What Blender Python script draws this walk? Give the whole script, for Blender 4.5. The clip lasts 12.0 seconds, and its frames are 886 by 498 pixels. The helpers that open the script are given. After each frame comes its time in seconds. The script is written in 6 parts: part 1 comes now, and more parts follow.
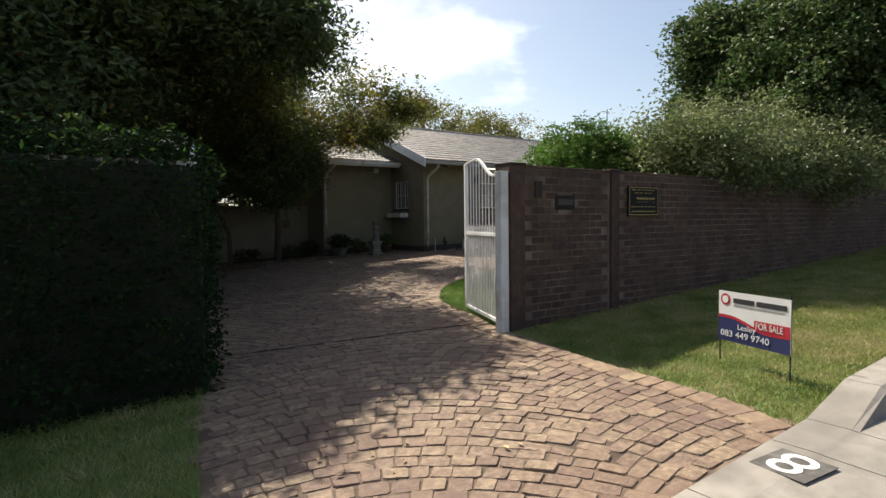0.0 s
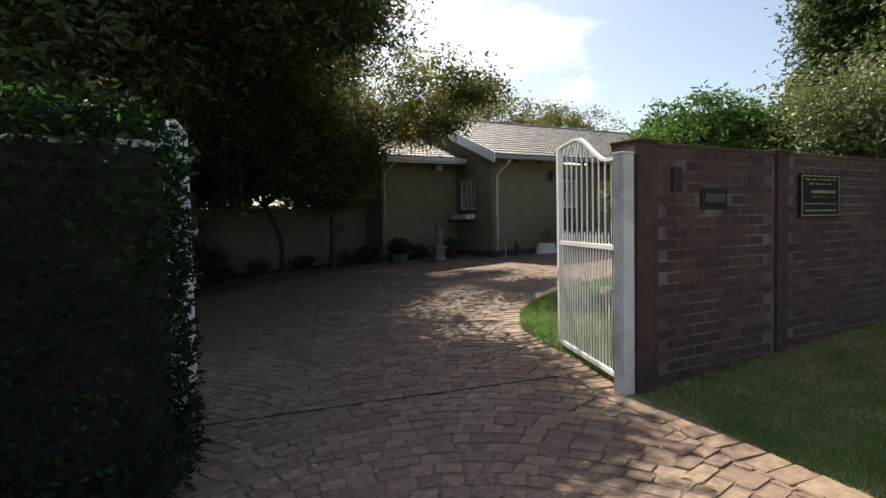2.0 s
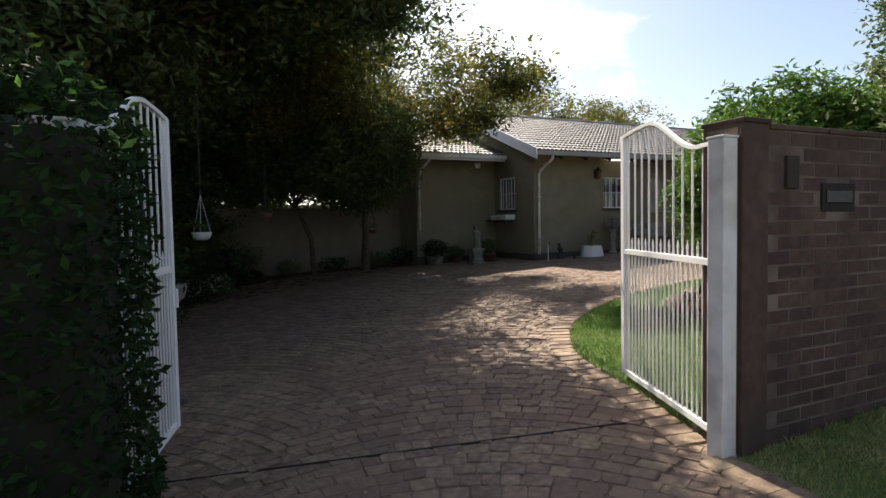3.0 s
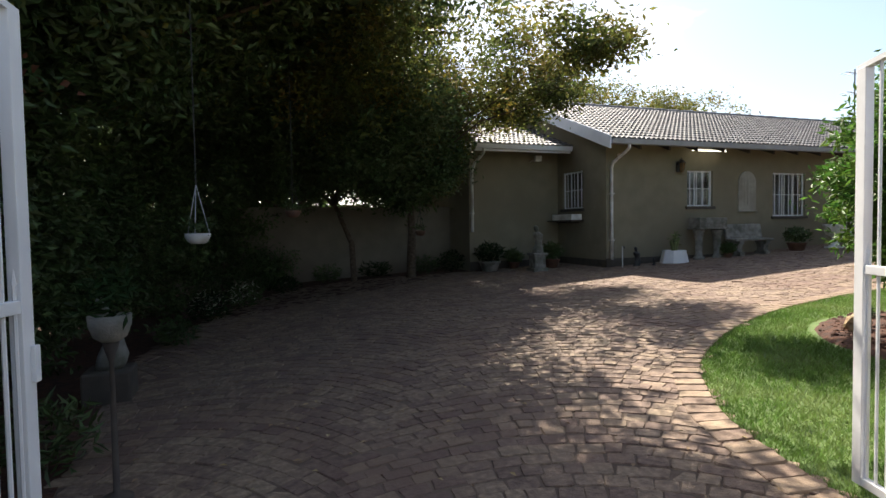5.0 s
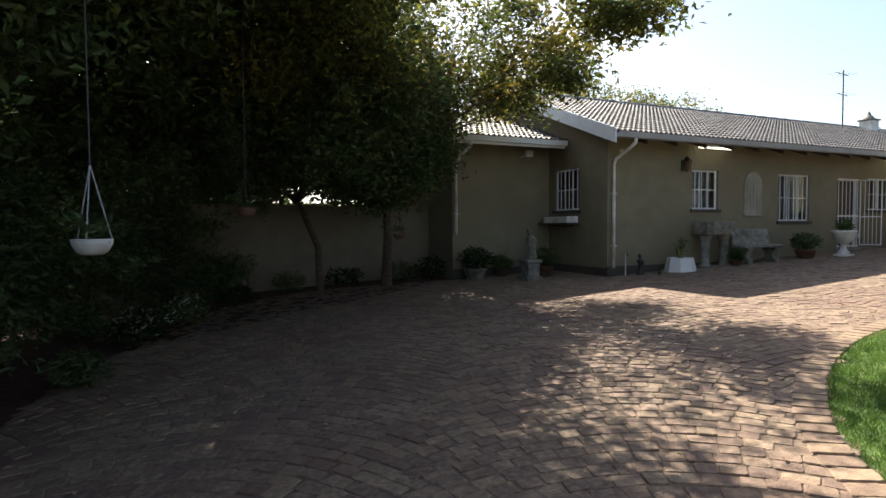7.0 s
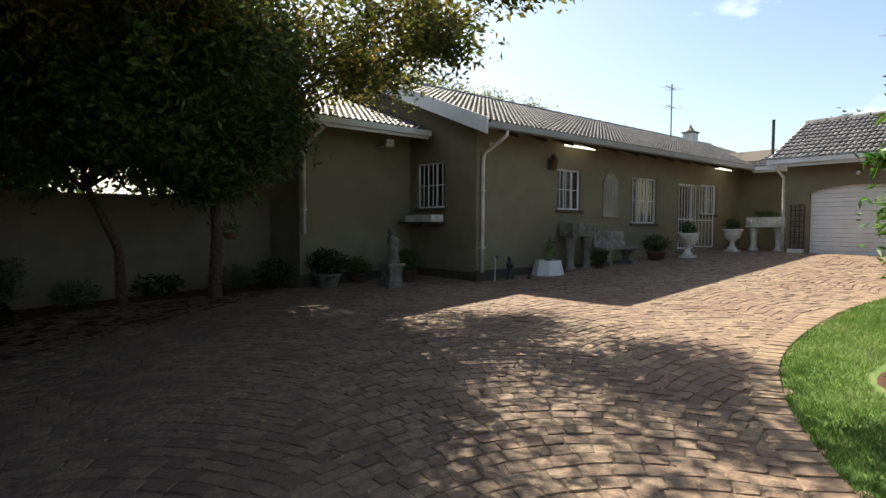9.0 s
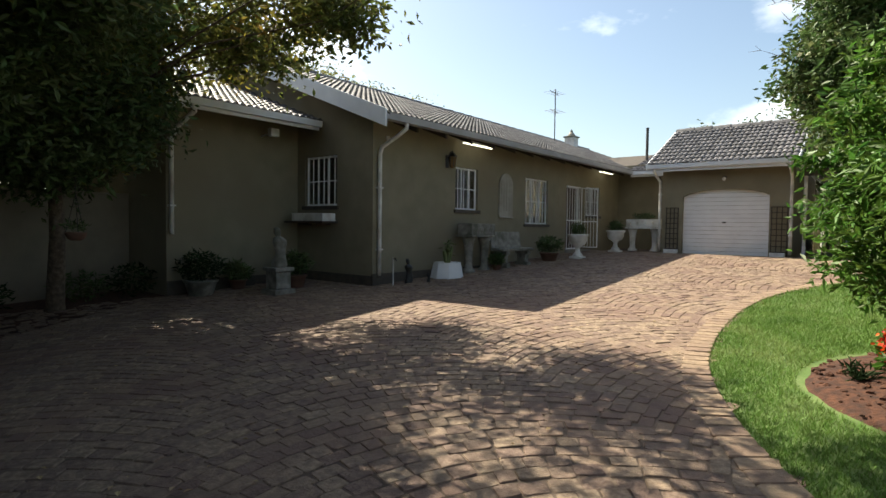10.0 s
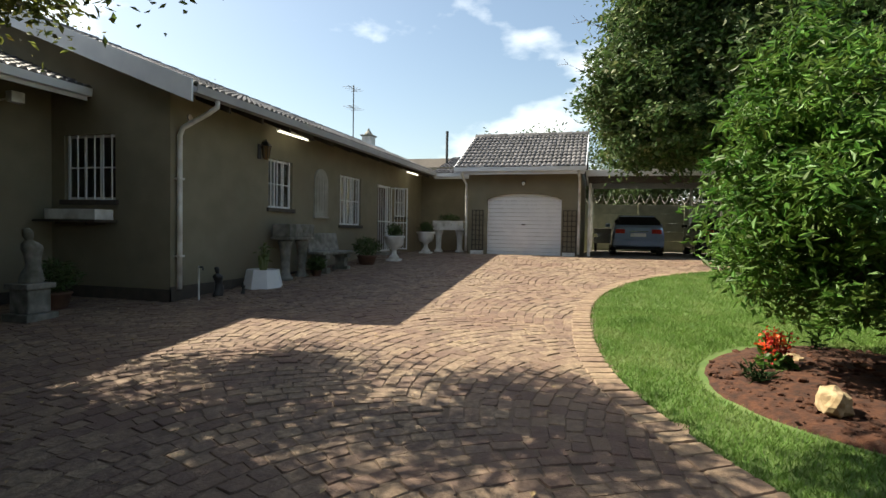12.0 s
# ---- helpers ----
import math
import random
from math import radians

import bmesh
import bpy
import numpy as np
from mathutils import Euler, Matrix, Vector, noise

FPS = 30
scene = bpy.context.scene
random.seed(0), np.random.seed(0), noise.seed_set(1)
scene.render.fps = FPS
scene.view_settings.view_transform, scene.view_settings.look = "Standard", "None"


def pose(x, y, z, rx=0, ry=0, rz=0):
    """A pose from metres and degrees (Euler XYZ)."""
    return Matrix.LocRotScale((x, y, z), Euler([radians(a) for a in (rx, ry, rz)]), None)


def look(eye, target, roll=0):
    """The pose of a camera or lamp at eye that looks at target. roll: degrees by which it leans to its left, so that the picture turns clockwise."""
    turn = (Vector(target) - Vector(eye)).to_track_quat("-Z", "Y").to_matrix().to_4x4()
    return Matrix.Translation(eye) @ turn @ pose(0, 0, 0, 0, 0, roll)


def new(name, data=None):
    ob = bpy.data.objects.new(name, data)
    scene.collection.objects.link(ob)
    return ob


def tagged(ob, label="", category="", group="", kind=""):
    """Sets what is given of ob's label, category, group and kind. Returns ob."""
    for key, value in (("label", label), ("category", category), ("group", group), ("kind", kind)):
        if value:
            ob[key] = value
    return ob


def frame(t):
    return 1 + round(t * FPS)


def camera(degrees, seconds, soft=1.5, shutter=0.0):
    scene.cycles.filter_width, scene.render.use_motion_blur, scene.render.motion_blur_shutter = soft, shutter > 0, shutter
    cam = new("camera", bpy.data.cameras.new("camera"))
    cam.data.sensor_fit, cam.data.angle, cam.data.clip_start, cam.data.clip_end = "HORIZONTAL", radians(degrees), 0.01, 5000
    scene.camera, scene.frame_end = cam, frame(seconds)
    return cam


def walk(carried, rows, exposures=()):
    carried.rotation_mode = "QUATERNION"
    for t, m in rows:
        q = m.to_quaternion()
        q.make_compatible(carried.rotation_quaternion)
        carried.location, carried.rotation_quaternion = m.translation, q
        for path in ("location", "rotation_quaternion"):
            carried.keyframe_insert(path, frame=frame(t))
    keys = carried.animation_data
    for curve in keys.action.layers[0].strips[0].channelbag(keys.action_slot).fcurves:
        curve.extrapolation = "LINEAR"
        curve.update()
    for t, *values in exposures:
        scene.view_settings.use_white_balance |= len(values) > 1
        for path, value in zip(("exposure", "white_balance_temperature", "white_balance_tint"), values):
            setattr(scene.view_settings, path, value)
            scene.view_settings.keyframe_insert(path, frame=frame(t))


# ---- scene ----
cam = camera(77.0, 12.0)
# seconds, x, y, z, yaw, pitch, roll
ROWS = [
    (0.0, -0.007, 0.027, 1.476, -35.01, -2.76, 0.70),
    (0.5, 0.284, 0.471, 1.476, -33.05, -2.74, 0.87),
    (1.0, 0.571, 0.932, 1.469, -31.69, -2.70, 1.00),
    (1.5, 0.836, 1.405, 1.498, -30.32, -2.65, 1.07),
    (2.0, 1.042, 1.904, 1.538, -28.40, -2.58, 1.15),
    (2.5, 1.276, 2.350, 1.562, -26.66, -2.57, 1.02),
    (3.0, 1.509, 2.792, 1.582, -24.55, -2.57, 1.03),
    (5.0, 2.119, 4.738, 1.559, -19.75, -2.31, 0.96),
    (5.5, 2.188, 5.209, 1.577, -19.95, -2.22, 0.86),
    (6.0, 2.229, 5.703, 1.561, -20.81, -2.20, 0.74),
    (6.5, 2.264, 6.168, 1.581, -22.01, -2.23, 0.58),
    (8.5, 2.855, 7.880, 1.609, -33.49, -2.36, -0.20),
    (9.0, 3.024, 8.294, 1.590, -39.39, -2.37, -0.36),
    (9.5, 3.176, 8.694, 1.588, -45.52, -2.35, -0.58),
    (10.0, 3.359, 9.083, 1.604, -51.51, -2.33, -0.75),
    (10.5, 3.499, 9.491, 1.589, -57.71, -2.24, -0.91),
    (11.0, 3.602, 9.867, 1.598, -64.02, -2.12, -1.00),
    (11.5, 3.725, 10.194, 1.622, -69.68, -2.05, -0.99),
    (12.0, 3.837, 10.533, 1.616, -74.42, -1.97, -1.01),
]
EXPOSURES = [(0.0, 0.96, 6950, 9), (3.0, 1.22, 6900, 11), (5.0, 1.54, 6750, 10), (6.7, 1.66, 6800, 9), (9.0, 1.50, 7000, 6), (12.0, 1.33, 7050, 4)]
walk(cam, [(t, pose(x, y, z, 90 + pitch, roll, yaw)) for t, x, y, z, yaw, pitch, roll in ROWS], EXPOSURES)

# ---------------------------------------------------------------- light
SUN_AZ, SUN_EL = 4.0, 45.5          # degrees from +y towards +x, and above the horizon
world = bpy.data.worlds.new("sky")
scene.world = world
world.use_nodes = True
wn, wl = world.node_tree.nodes, world.node_tree.links
wn.clear()
sky = wn.new("ShaderNodeTexSky")
sky.sky_type, sky.sun_disc = "NISHITA", False
sky.sun_elevation, sky.sun_rotation = radians(SUN_EL), radians(SUN_AZ)
sky.air_density, sky.dust_density, sky.ozone_density = 1.0, 1.7, 1.0
coord = wn.new("ShaderNodeTexCoord")
stretch = wn.new("ShaderNodeMapping")
stretch.inputs["Scale"].default_value = (1.6, 1.6, 3.2)
stretch.inputs["Location"].default_value = (0.35, 0.1, 0.2)
puff = wn.new("ShaderNodeTexNoise")
puff.inputs["Scale"].default_value, puff.inputs["Detail"].default_value, puff.inputs["Roughness"].default_value = 1.7, 7.0, 0.52
edge = wn.new("ShaderNodeValToRGB")
edge.color_ramp.elements[0].position, edge.color_ramp.elements[1].position = 0.56, 0.78
cloud = wn.new("ShaderNodeMixRGB")
cloud.inputs[2].default_value = (12.5, 12.6, 12.9, 1)
back = wn.new("ShaderNodeBackground")
back.inputs["Strength"].default_value = 0.080
wout = wn.new("ShaderNodeOutputWorld")
wl.new(coord.outputs["Generated"], stretch.inputs["Vector"])
wl.new(stretch.outputs["Vector"], puff.inputs["Vector"])
wl.new(puff.outputs["Fac"], edge.inputs["Fac"])
wl.new(edge.outputs["Color"], cloud.inputs["Fac"])
wl.new(sky.outputs["Color"], cloud.inputs[1])
wl.new(cloud.outputs["Color"], back.inputs["Color"])
wl.new(back.outputs["Background"], wout.inputs["Surface"])

sun = new("sun", bpy.data.lights.new("sun", "SUN"))
sun.data.energy, sun.data.angle, sun.data.color = 5.0, radians(0.55), (1.0, 0.93, 0.82)
az, el = radians(SUN_AZ), radians(SUN_EL)
sun.matrix_world = look((0, 0, 40), Vector((0, 0, 40)) - Vector((math.sin(az) * math.cos(el), math.cos(az) * math.cos(el), math.sin(el))))


# ---------------------------------------------------------------- materials
def material(name, stops, rough=0.8, metal=0.0, scale=8.0, detail=6.0, bump=0.0, bump_scale=60.0, vary=0.0, island=False,
             stain=None, stain_scale=0.7, spec=0.5, translucent=0.0, coat=0.0):
    """A node material. stops: colours that a noise of that scale (per metre) blends; vary: how far pieces differ in value;
    stain: a second colour in large soft patches."""
    m = bpy.data.materials.new(name)
    m.use_nodes = True
    n, l = m.node_tree.nodes, m.node_tree.links
    b = n["Principled BSDF"]
    b.inputs["Roughness"].default_value, b.inputs["Metallic"].default_value = rough, metal
    b.inputs["Specular IOR Level"].default_value = spec
    b.inputs["Coat Weight"].default_value = coat
    geo = n.new("ShaderNodeNewGeometry")
    tex = n.new("ShaderNodeTexNoise")
    tex.inputs["Scale"].default_value, tex.inputs["Detail"].default_value = scale, detail
    l.new(geo.outputs["Position"], tex.inputs["Vector"])
    ramp = n.new("ShaderNodeValToRGB")
    el_ = ramp.color_ramp.elements
    while len(el_) < len(stops):
        el_.new(0.5)
    for i, c in enumerate(stops):
        el_[i].position = 0.3 + 0.4 * i / max(1, len(stops) - 1)
        el_[i].color = (*c, 1)
    l.new(tex.outputs["Fac"], ramp.inputs["Fac"])
    out = ramp.outputs["Color"]
    if stain:
        big = n.new("ShaderNodeTexNoise")
        big.inputs["Scale"].default_value, big.inputs["Detail"].default_value = stain_scale, 5.0
        l.new(geo.outputs["Position"], big.inputs["Vector"])
        cut = n.new("ShaderNodeValToRGB")
        cut.color_ramp.elements[0].position, cut.color_ramp.elements[1].position = 0.45, 0.68
        l.new(big.outputs["Fac"], cut.inputs["Fac"])
        mix = n.new("ShaderNodeMixRGB")
        mix.inputs[2].default_value = (*stain, 1)
        l.new(cut.outputs["Color"], mix.inputs["Fac"])
        l.new(out, mix.inputs[1])
        out = mix.outputs["Color"]
    if vary:
        hsv = n.new("ShaderNodeHueSaturation")
        rng = n.new("ShaderNodeMapRange")
        rng.inputs["To Min"].default_value, rng.inputs["To Max"].default_value = 1 - vary, 1 + vary
        if island:
            l.new(geo.outputs["Random Per Island"], rng.inputs["Value"])
        else:
            info = n.new("ShaderNodeObjectInfo")
            l.new(info.outputs["Random"], rng.inputs["Value"])
        l.new(rng.outputs["Result"], hsv.inputs["Value"])
        hue = n.new("ShaderNodeMapRange")
        hue.inputs["To Min"].default_value, hue.inputs["To Max"].default_value = 0.5 - 0.05 * vary, 0.5 + 0.05 * vary
        l.new((geo.outputs["Random Per Island"] if island else info.outputs["Random"]), hue.inputs["Value"])
        l.new(hue.outputs["Result"], hsv.inputs["Hue"])
        l.new(out, hsv.inputs["Color"])
        out = hsv.outputs["Color"]
    l.new(out, b.inputs["Base Color"])
    if bump:
        fine = n.new("ShaderNodeTexNoise")
        fine.inputs["Scale"].default_value, fine.inputs["Detail"].default_value = bump_scale, 4.0
        l.new(geo.outputs["Position"], fine.inputs["Vector"])
        bn = n.new("ShaderNodeBump")
        bn.inputs["Strength"].default_value, bn.inputs["Distance"].default_value = bump, 0.01
        l.new(fine.outputs["Fac"], bn.inputs["Height"])
        l.new(bn.outputs["Normal"], b.inputs["Normal"])
    if translucent:
        tr = n.new("ShaderNodeBsdfTranslucent")
        l.new(out, tr.inputs["Color"])
        ms = n.new("ShaderNodeMixShader")
        ms.inputs["Fac"].default_value = translucent
        l.new(b.outputs["BSDF"], ms.inputs[1])
        l.new(tr.outputs["BSDF"], ms.inputs[2])
        l.new(ms.outputs["Shader"], n["Material Output"].inputs["Surface"])
    return m


def glass_material(name, tint=(0.8, 0.85, 0.85)):
    m = bpy.data.materials.new(name)
    m.use_nodes = True
    b = m.node_tree.nodes["Principled BSDF"]
    b.inputs["Base Color"].default_value = (*tint, 1)
    b.inputs["Transmission Weight"].default_value, b.inputs["Roughness"].default_value, b.inputs["IOR"].default_value = 1.0, 0.02, 1.45
    return m


def glow_material(name, colour, strength):
    m = bpy.data.materials.new(name)
    m.use_nodes = True
    b = m.node_tree.nodes["Principled BSDF"]
    b.inputs["Base Color"].default_value = (*colour, 1)
    b.inputs["Emission Color"].default_value, b.inputs["Emission Strength"].default_value = (*colour, 1), strength
    return m


STONE = material("cobble stone", [(0.112, 0.074, 0.052), (0.178, 0.122, 0.086), (0.265, 0.19, 0.132)], 0.8, scale=20, bump=0.9, bump_scale=60, vary=0.24, stain=(0.16, 0.100, 0.072), stain_scale=0.9)
STONE_LOOSE = material("cobble stone far", [(0.112, 0.074, 0.052), (0.178, 0.122, 0.086), (0.265, 0.19, 0.132)], 0.8, scale=20, bump=0.9, bump_scale=60, vary=0.24, island=True, stain=(0.16, 0.100, 0.072), stain_scale=0.9)
EDGING = material("edging stone", [(0.15, 0.100, 0.068), (0.205, 0.140, 0.094), (0.265, 0.187, 0.125)], 0.8, scale=14, bump=0.6, vary=0.2)
JOINT = material("joint sand", [(0.05, 0.033, 0.023), (0.10, 0.07, 0.05), (0.20, 0.145, 0.105)], 0.95, scale=3, bump=0.5, bump_scale=90, stain=(0.17, 0.12, 0.085), stain_scale=0.5)
SOIL = material("red soil", [(0.020, 0.0065, 0.0025), (0.048, 0.0155, 0.006), (0.082, 0.029, 0.0115)], 0.95, scale=14, bump=0.9, bump_scale=45)
EARTH = material("dry earth", [(0.10, 0.08, 0.05), (0.16, 0.13, 0.07), (0.10, 0.12, 0.05)], 0.95, scale=2.5, bump=0.4)
TURF = material("turf", [(0.05, 0.095, 0.02), (0.08, 0.14, 0.03), (0.12, 0.16, 0.05)], 0.9, scale=5, bump=0.5, stain=(0.075, 0.12, 0.028))
BLADE = material("grass blades", [(0.075, 0.145, 0.026), (0.12, 0.21, 0.042), (0.185, 0.25, 0.078)], 0.6, scale=1.6, vary=0.3, island=True, translucent=0.35, spec=0.3)
BLADE_DRY = material("dry grass blades", [(0.125, 0.175, 0.04), (0.24, 0.265, 0.085), (0.36, 0.325, 0.16)], 0.7, scale=2.2, vary=0.35, island=True, translucent=0.3, spec=0.3)
ASPHALT = material("asphalt", [(0.035, 0.035, 0.037), (0.06, 0.058, 0.056)], 0.9, scale=30, bump=0.5, bump_scale=160)
CONCRETE = material("kerb concrete", [(0.21, 0.195, 0.17), (0.27, 0.25, 0.22), (0.31, 0.285, 0.255)], 0.85, scale=7, bump=0.3, bump_scale=120, stain=(0.17, 0.155, 0.14), stain_scale=1.6)
PLASTER = material("olive plaster", [(0.190, 0.168, 0.114), (0.215, 0.191, 0.131), (0.238, 0.213, 0.148)], 0.9, scale=2.2, bump=0.25, bump_scale=130, stain=(0.195, 0.165, 0.112), stain_scale=0.8)
PLINTH = material("dark plinth paint", [(0.05, 0.042, 0.035), (0.085, 0.07, 0.055)], 0.8, scale=6, bump=0.2)
WALL_PAINT = material("boundary plaster", [(0.17, 0.15, 0.115), (0.215, 0.19, 0.145)], 0.9, scale=2.5, bump=0.3, stain=(0.15, 0.125, 0.095))
BRICK = material("brown brick", [(0.054, 0.029, 0.021), (0.074, 0.040, 0.029), (0.10, 0.057, 0.042)], 0.9, scale=11, bump=0.5, bump_scale=80, vary=0.22, stain=(0.05, 0.03, 0.022), stain_scale=1.1)
BRICK_FAR = material("brown brick far", [(0.054, 0.029, 0.021), (0.074, 0.040, 0.029), (0.10, 0.057, 0.042)], 0.9, scale=11, bump=0.5, bump_scale=80, vary=0.22, island=True, stain=(0.05, 0.03, 0.022), stain_scale=1.1)
MORTAR = material("mortar", [(0.055, 0.036, 0.028), (0.11, 0.08, 0.062), (0.20, 0.155, 0.125)], 0.95, scale=2.6, bump=0.4, bump_scale=120)
TILE = material("roof tile", [(0.072, 0.070, 0.074), (0.105, 0.102, 0.108), (0.15, 0.145, 0.15)], 0.62, scale=5, bump=0.3, bump_scale=90, vary=0.25, spec=0.35)
TILE_FAR = material("roof tile far", [(0.072, 0.070, 0.074), (0.105, 0.102, 0.108), (0.15, 0.145, 0.15)], 0.62, scale=5, bump=0.3, bump_scale=90, vary=0.25, island=True, spec=0.35)
WHITE = material("white gloss paint", [(0.72, 0.72, 0.73), (0.80, 0.80, 0.80)], 0.45, scale=4, bump=0.06)
WHITE_OLD = material("weathered white paint", [(0.58, 0.56, 0.53), (0.70, 0.69, 0.66), (0.75, 0.74, 0.72)], 0.65, scale=5, bump=0.25, stain=(0.45, 0.42, 0.38), stain_scale=3.0)
# Same paint as FASCIA, greyed to carry the shade under the front eave.
GUTTER = material("gutter paint greyed for shade", [(0.29, 0.29, 0.30), (0.37, 0.37, 0.385)], 0.55, scale=3, bump=0.05)
FASCIA = material("grey white fascia paint", [(0.64, 0.67, 0.73), (0.74, 0.77, 0.82)], 0.5, scale=3, bump=0.05)
CAST = material("cast concrete ornament", [(0.15, 0.14, 0.12), (0.22, 0.21, 0.185), (0.30, 0.285, 0.25)], 0.9, scale=9, bump=0.4, bump_scale=70, stain=(0.10, 0.10, 0.075), stain_scale=4)
DARK = material("black iron", [(0.015, 0.015, 0.016), (0.03, 0.028, 0.027)], 0.5, scale=20, bump=0.1)
GLASS = glass_material("window glass")
CURTAIN = material("net curtain", [(0.27, 0.26, 0.25), (0.35, 0.34, 0.32)], 0.9, scale=12, translucent=0.3)
INSIDE = material("dim interior", [(0.16, 0.14, 0.12), (0.2, 0.18, 0.15)], 0.9, scale=3)
TUBE = glow_material("lit tube", (1.0, 0.97, 0.82), 1.1)
BARK = material("bark", [(0.05, 0.035, 0.025), (0.09, 0.065, 0.045), (0.14, 0.11, 0.08)], 0.95, scale=16, bump=1.0, bump_scale=30)
LEAF_DARK = material("dark leaves", [(0.04, 0.07, 0.022), (0.065, 0.10, 0.032), (0.10, 0.13, 0.046)], 0.5, scale=1.2, vary=0.4, island=True, translucent=0.3, spec=0.35)
# Leaf colour is cut to near-black to carry the shade on the hedge face.
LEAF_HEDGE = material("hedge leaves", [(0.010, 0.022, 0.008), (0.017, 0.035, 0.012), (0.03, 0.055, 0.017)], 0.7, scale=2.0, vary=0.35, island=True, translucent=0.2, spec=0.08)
LEAF_AUTUMN = material("turning leaves", [(0.065, 0.098, 0.025), (0.13, 0.14, 0.034), (0.26, 0.185, 0.035)], 0.5, scale=0.9, vary=0.45, island=True, translucent=0.45, spec=0.35)
LEAF_BRIGHT = material("bright green leaves", [(0.040, 0.095, 0.015), (0.078, 0.158, 0.026), (0.135, 0.225, 0.042)], 0.5, scale=2.6, vary=0.42, island=True, translucent=0.35, spec=0.3)
LEAF_GREY = material("grey green leaves", [(0.085, 0.12, 0.045), (0.15, 0.185, 0.07), (0.23, 0.255, 0.11)], 0.5, scale=1.2, vary=0.45, island=True, translucent=0.3, spec=0.4)
LEAF_TREE = material("dark glossy leaves", [(0.034, 0.064, 0.018), (0.065, 0.11, 0.034), (0.115, 0.165, 0.056)], 0.55, scale=1.6, vary=0.4, island=True, translucent=0.3, spec=0.22)
BLOSSOM = material("pale blossom", [(0.34, 0.36, 0.26), (0.48, 0.48, 0.38)], 0.7, scale=6, vary=0.3, island=True, translucent=0.3)
RED = material("red petals", [(0.55, 0.03, 0.015), (0.7, 0.07, 0.02)], 0.5, scale=20, translucent=0.25, vary=0.3, island=True)
ROCK = material("sandstone", [(0.20, 0.135, 0.072), (0.29, 0.21, 0.115), (0.38, 0.29, 0.18)], 0.9, scale=14, bump=0.8, bump_scale=25)


# ---------------------------------------------------------------- mesh helpers
def gz(x, y=0.0):
    """Height of the ground: it climbs gently from the street towards the garage."""
    return -0.12 + 0.05 * min(max(x, -4.0), 20.0)


def part(name, bm, mat, parent=None, label="", smooth=False):
    me = bpy.data.meshes.new(name)
    bm.to_mesh(me)
    bm.free()
    me.materials.append(mat)
    if smooth:
        me.shade_smooth()
    ob = new(name, me)
    if parent is not None:
        ob.parent = parent
    if label:
        ob["label"] = label
    return ob


def raw(name, verts, faces, mat, parent=None, smooth=False):
    me = bpy.data.meshes.new(name)
    me.from_pydata(verts if isinstance(verts, list) else verts.tolist(), [], faces if isinstance(faces, list) else faces.tolist())
    me.materials.append(mat)
    if smooth:
        me.shade_smooth()
    ob = new(name, me)
    if parent is not None:
        ob.parent = parent
    return ob


def thing(name, label, category, group=""):
    ob = new(name)
    ob.empty_display_size = 0.1
    return tagged(ob, label, category, group)


def box(bm, x0, x1, y0, y1, z0, z1, bevel=0.0, m=None):
    vs = [bm.verts.new(p) for p in ((x0, y0, z0), (x1, y0, z0), (x1, y1, z0), (x0, y1, z0), (x0, y0, z1), (x1, y0, z1), (x1, y1, z1), (x0, y1, z1))]
    fs = [bm.faces.new([vs[i] for i in q]) for q in ((3, 2, 1, 0), (4, 5, 6, 7), (0, 1, 5, 4), (1, 2, 6, 5), (2, 3, 7, 6), (3, 0, 4, 7))]
    if bevel:
        es = list({e for f in fs for e in f.edges})
        r = bmesh.ops.bevel(bm, geom=es, offset=bevel, segments=2, affect="EDGES", profile=0.5)
        vs = list({v for f in r["faces"] for v in f.verts} | {v for v in vs if v.is_valid})
    if m is not None:
        bmesh.ops.transform(bm, matrix=m, verts=vs)
    return bm


def boxed(*a, **k):
    return box(bmesh.new(), *a, **k)


def rod(bm, p0, p1, r0, r1=None, seg=8):
    """A tapered round bar from p0 to p1."""
    r1 = r0 if r1 is None else r1
    p0, p1 = Vector(p0), Vector(p1)
    q = (p1 - p0).to_track_quat("Z", "Y")
    rings = []
    for p, r in ((p0, r0), (p1, r1)):
        rings.append([bm.verts.new(p + q @ Vector((r * math.cos(6.28318 * i / seg), r * math.sin(6.28318 * i / seg), 0))) for i in range(seg)])
    for i in range(seg):
        j = (i + 1) % seg
        bm.faces.new((rings[0][i], rings[0][j], rings[1][j], rings[1][i]))
    bm.faces.new(rings[0][::-1])
    bm.faces.new(rings[1])
    return bm


def pipe(bm, pts, radii, seg=8):
    """A bent tube through pts."""
    pts = [Vector(p) for p in pts]
    if not isinstance(radii, (list, tuple)):
        radii = [radii] * len(pts)
    rings = []
    for i, p in enumerate(pts):
        d = (pts[min(i + 1, len(pts) - 1)] - pts[max(i - 1, 0)]).normalized()
        a = d.cross(Vector((0.31, 0.95, 0.05)))
        if a.length < 0.1:
            a = d.cross(Vector((1, 0, 0)))
        a.normalize()
        b = d.cross(a)
        rings.append([bm.verts.new(p + radii[i] * (math.cos(6.28318 * k / seg) * a + math.sin(6.28318 * k / seg) * b)) for k in range(seg)])
    for r, s in zip(rings, rings[1:]):
        for k in range(seg):
            j = (k + 1) % seg
            bm.faces.new((r[k], r[j], s[j], s[k]))
    bm.faces.new(rings[0][::-1])
    bm.faces.new(rings[-1])
    bmesh.ops.recalc_face_normals(bm, faces=bm.faces)
    return bm


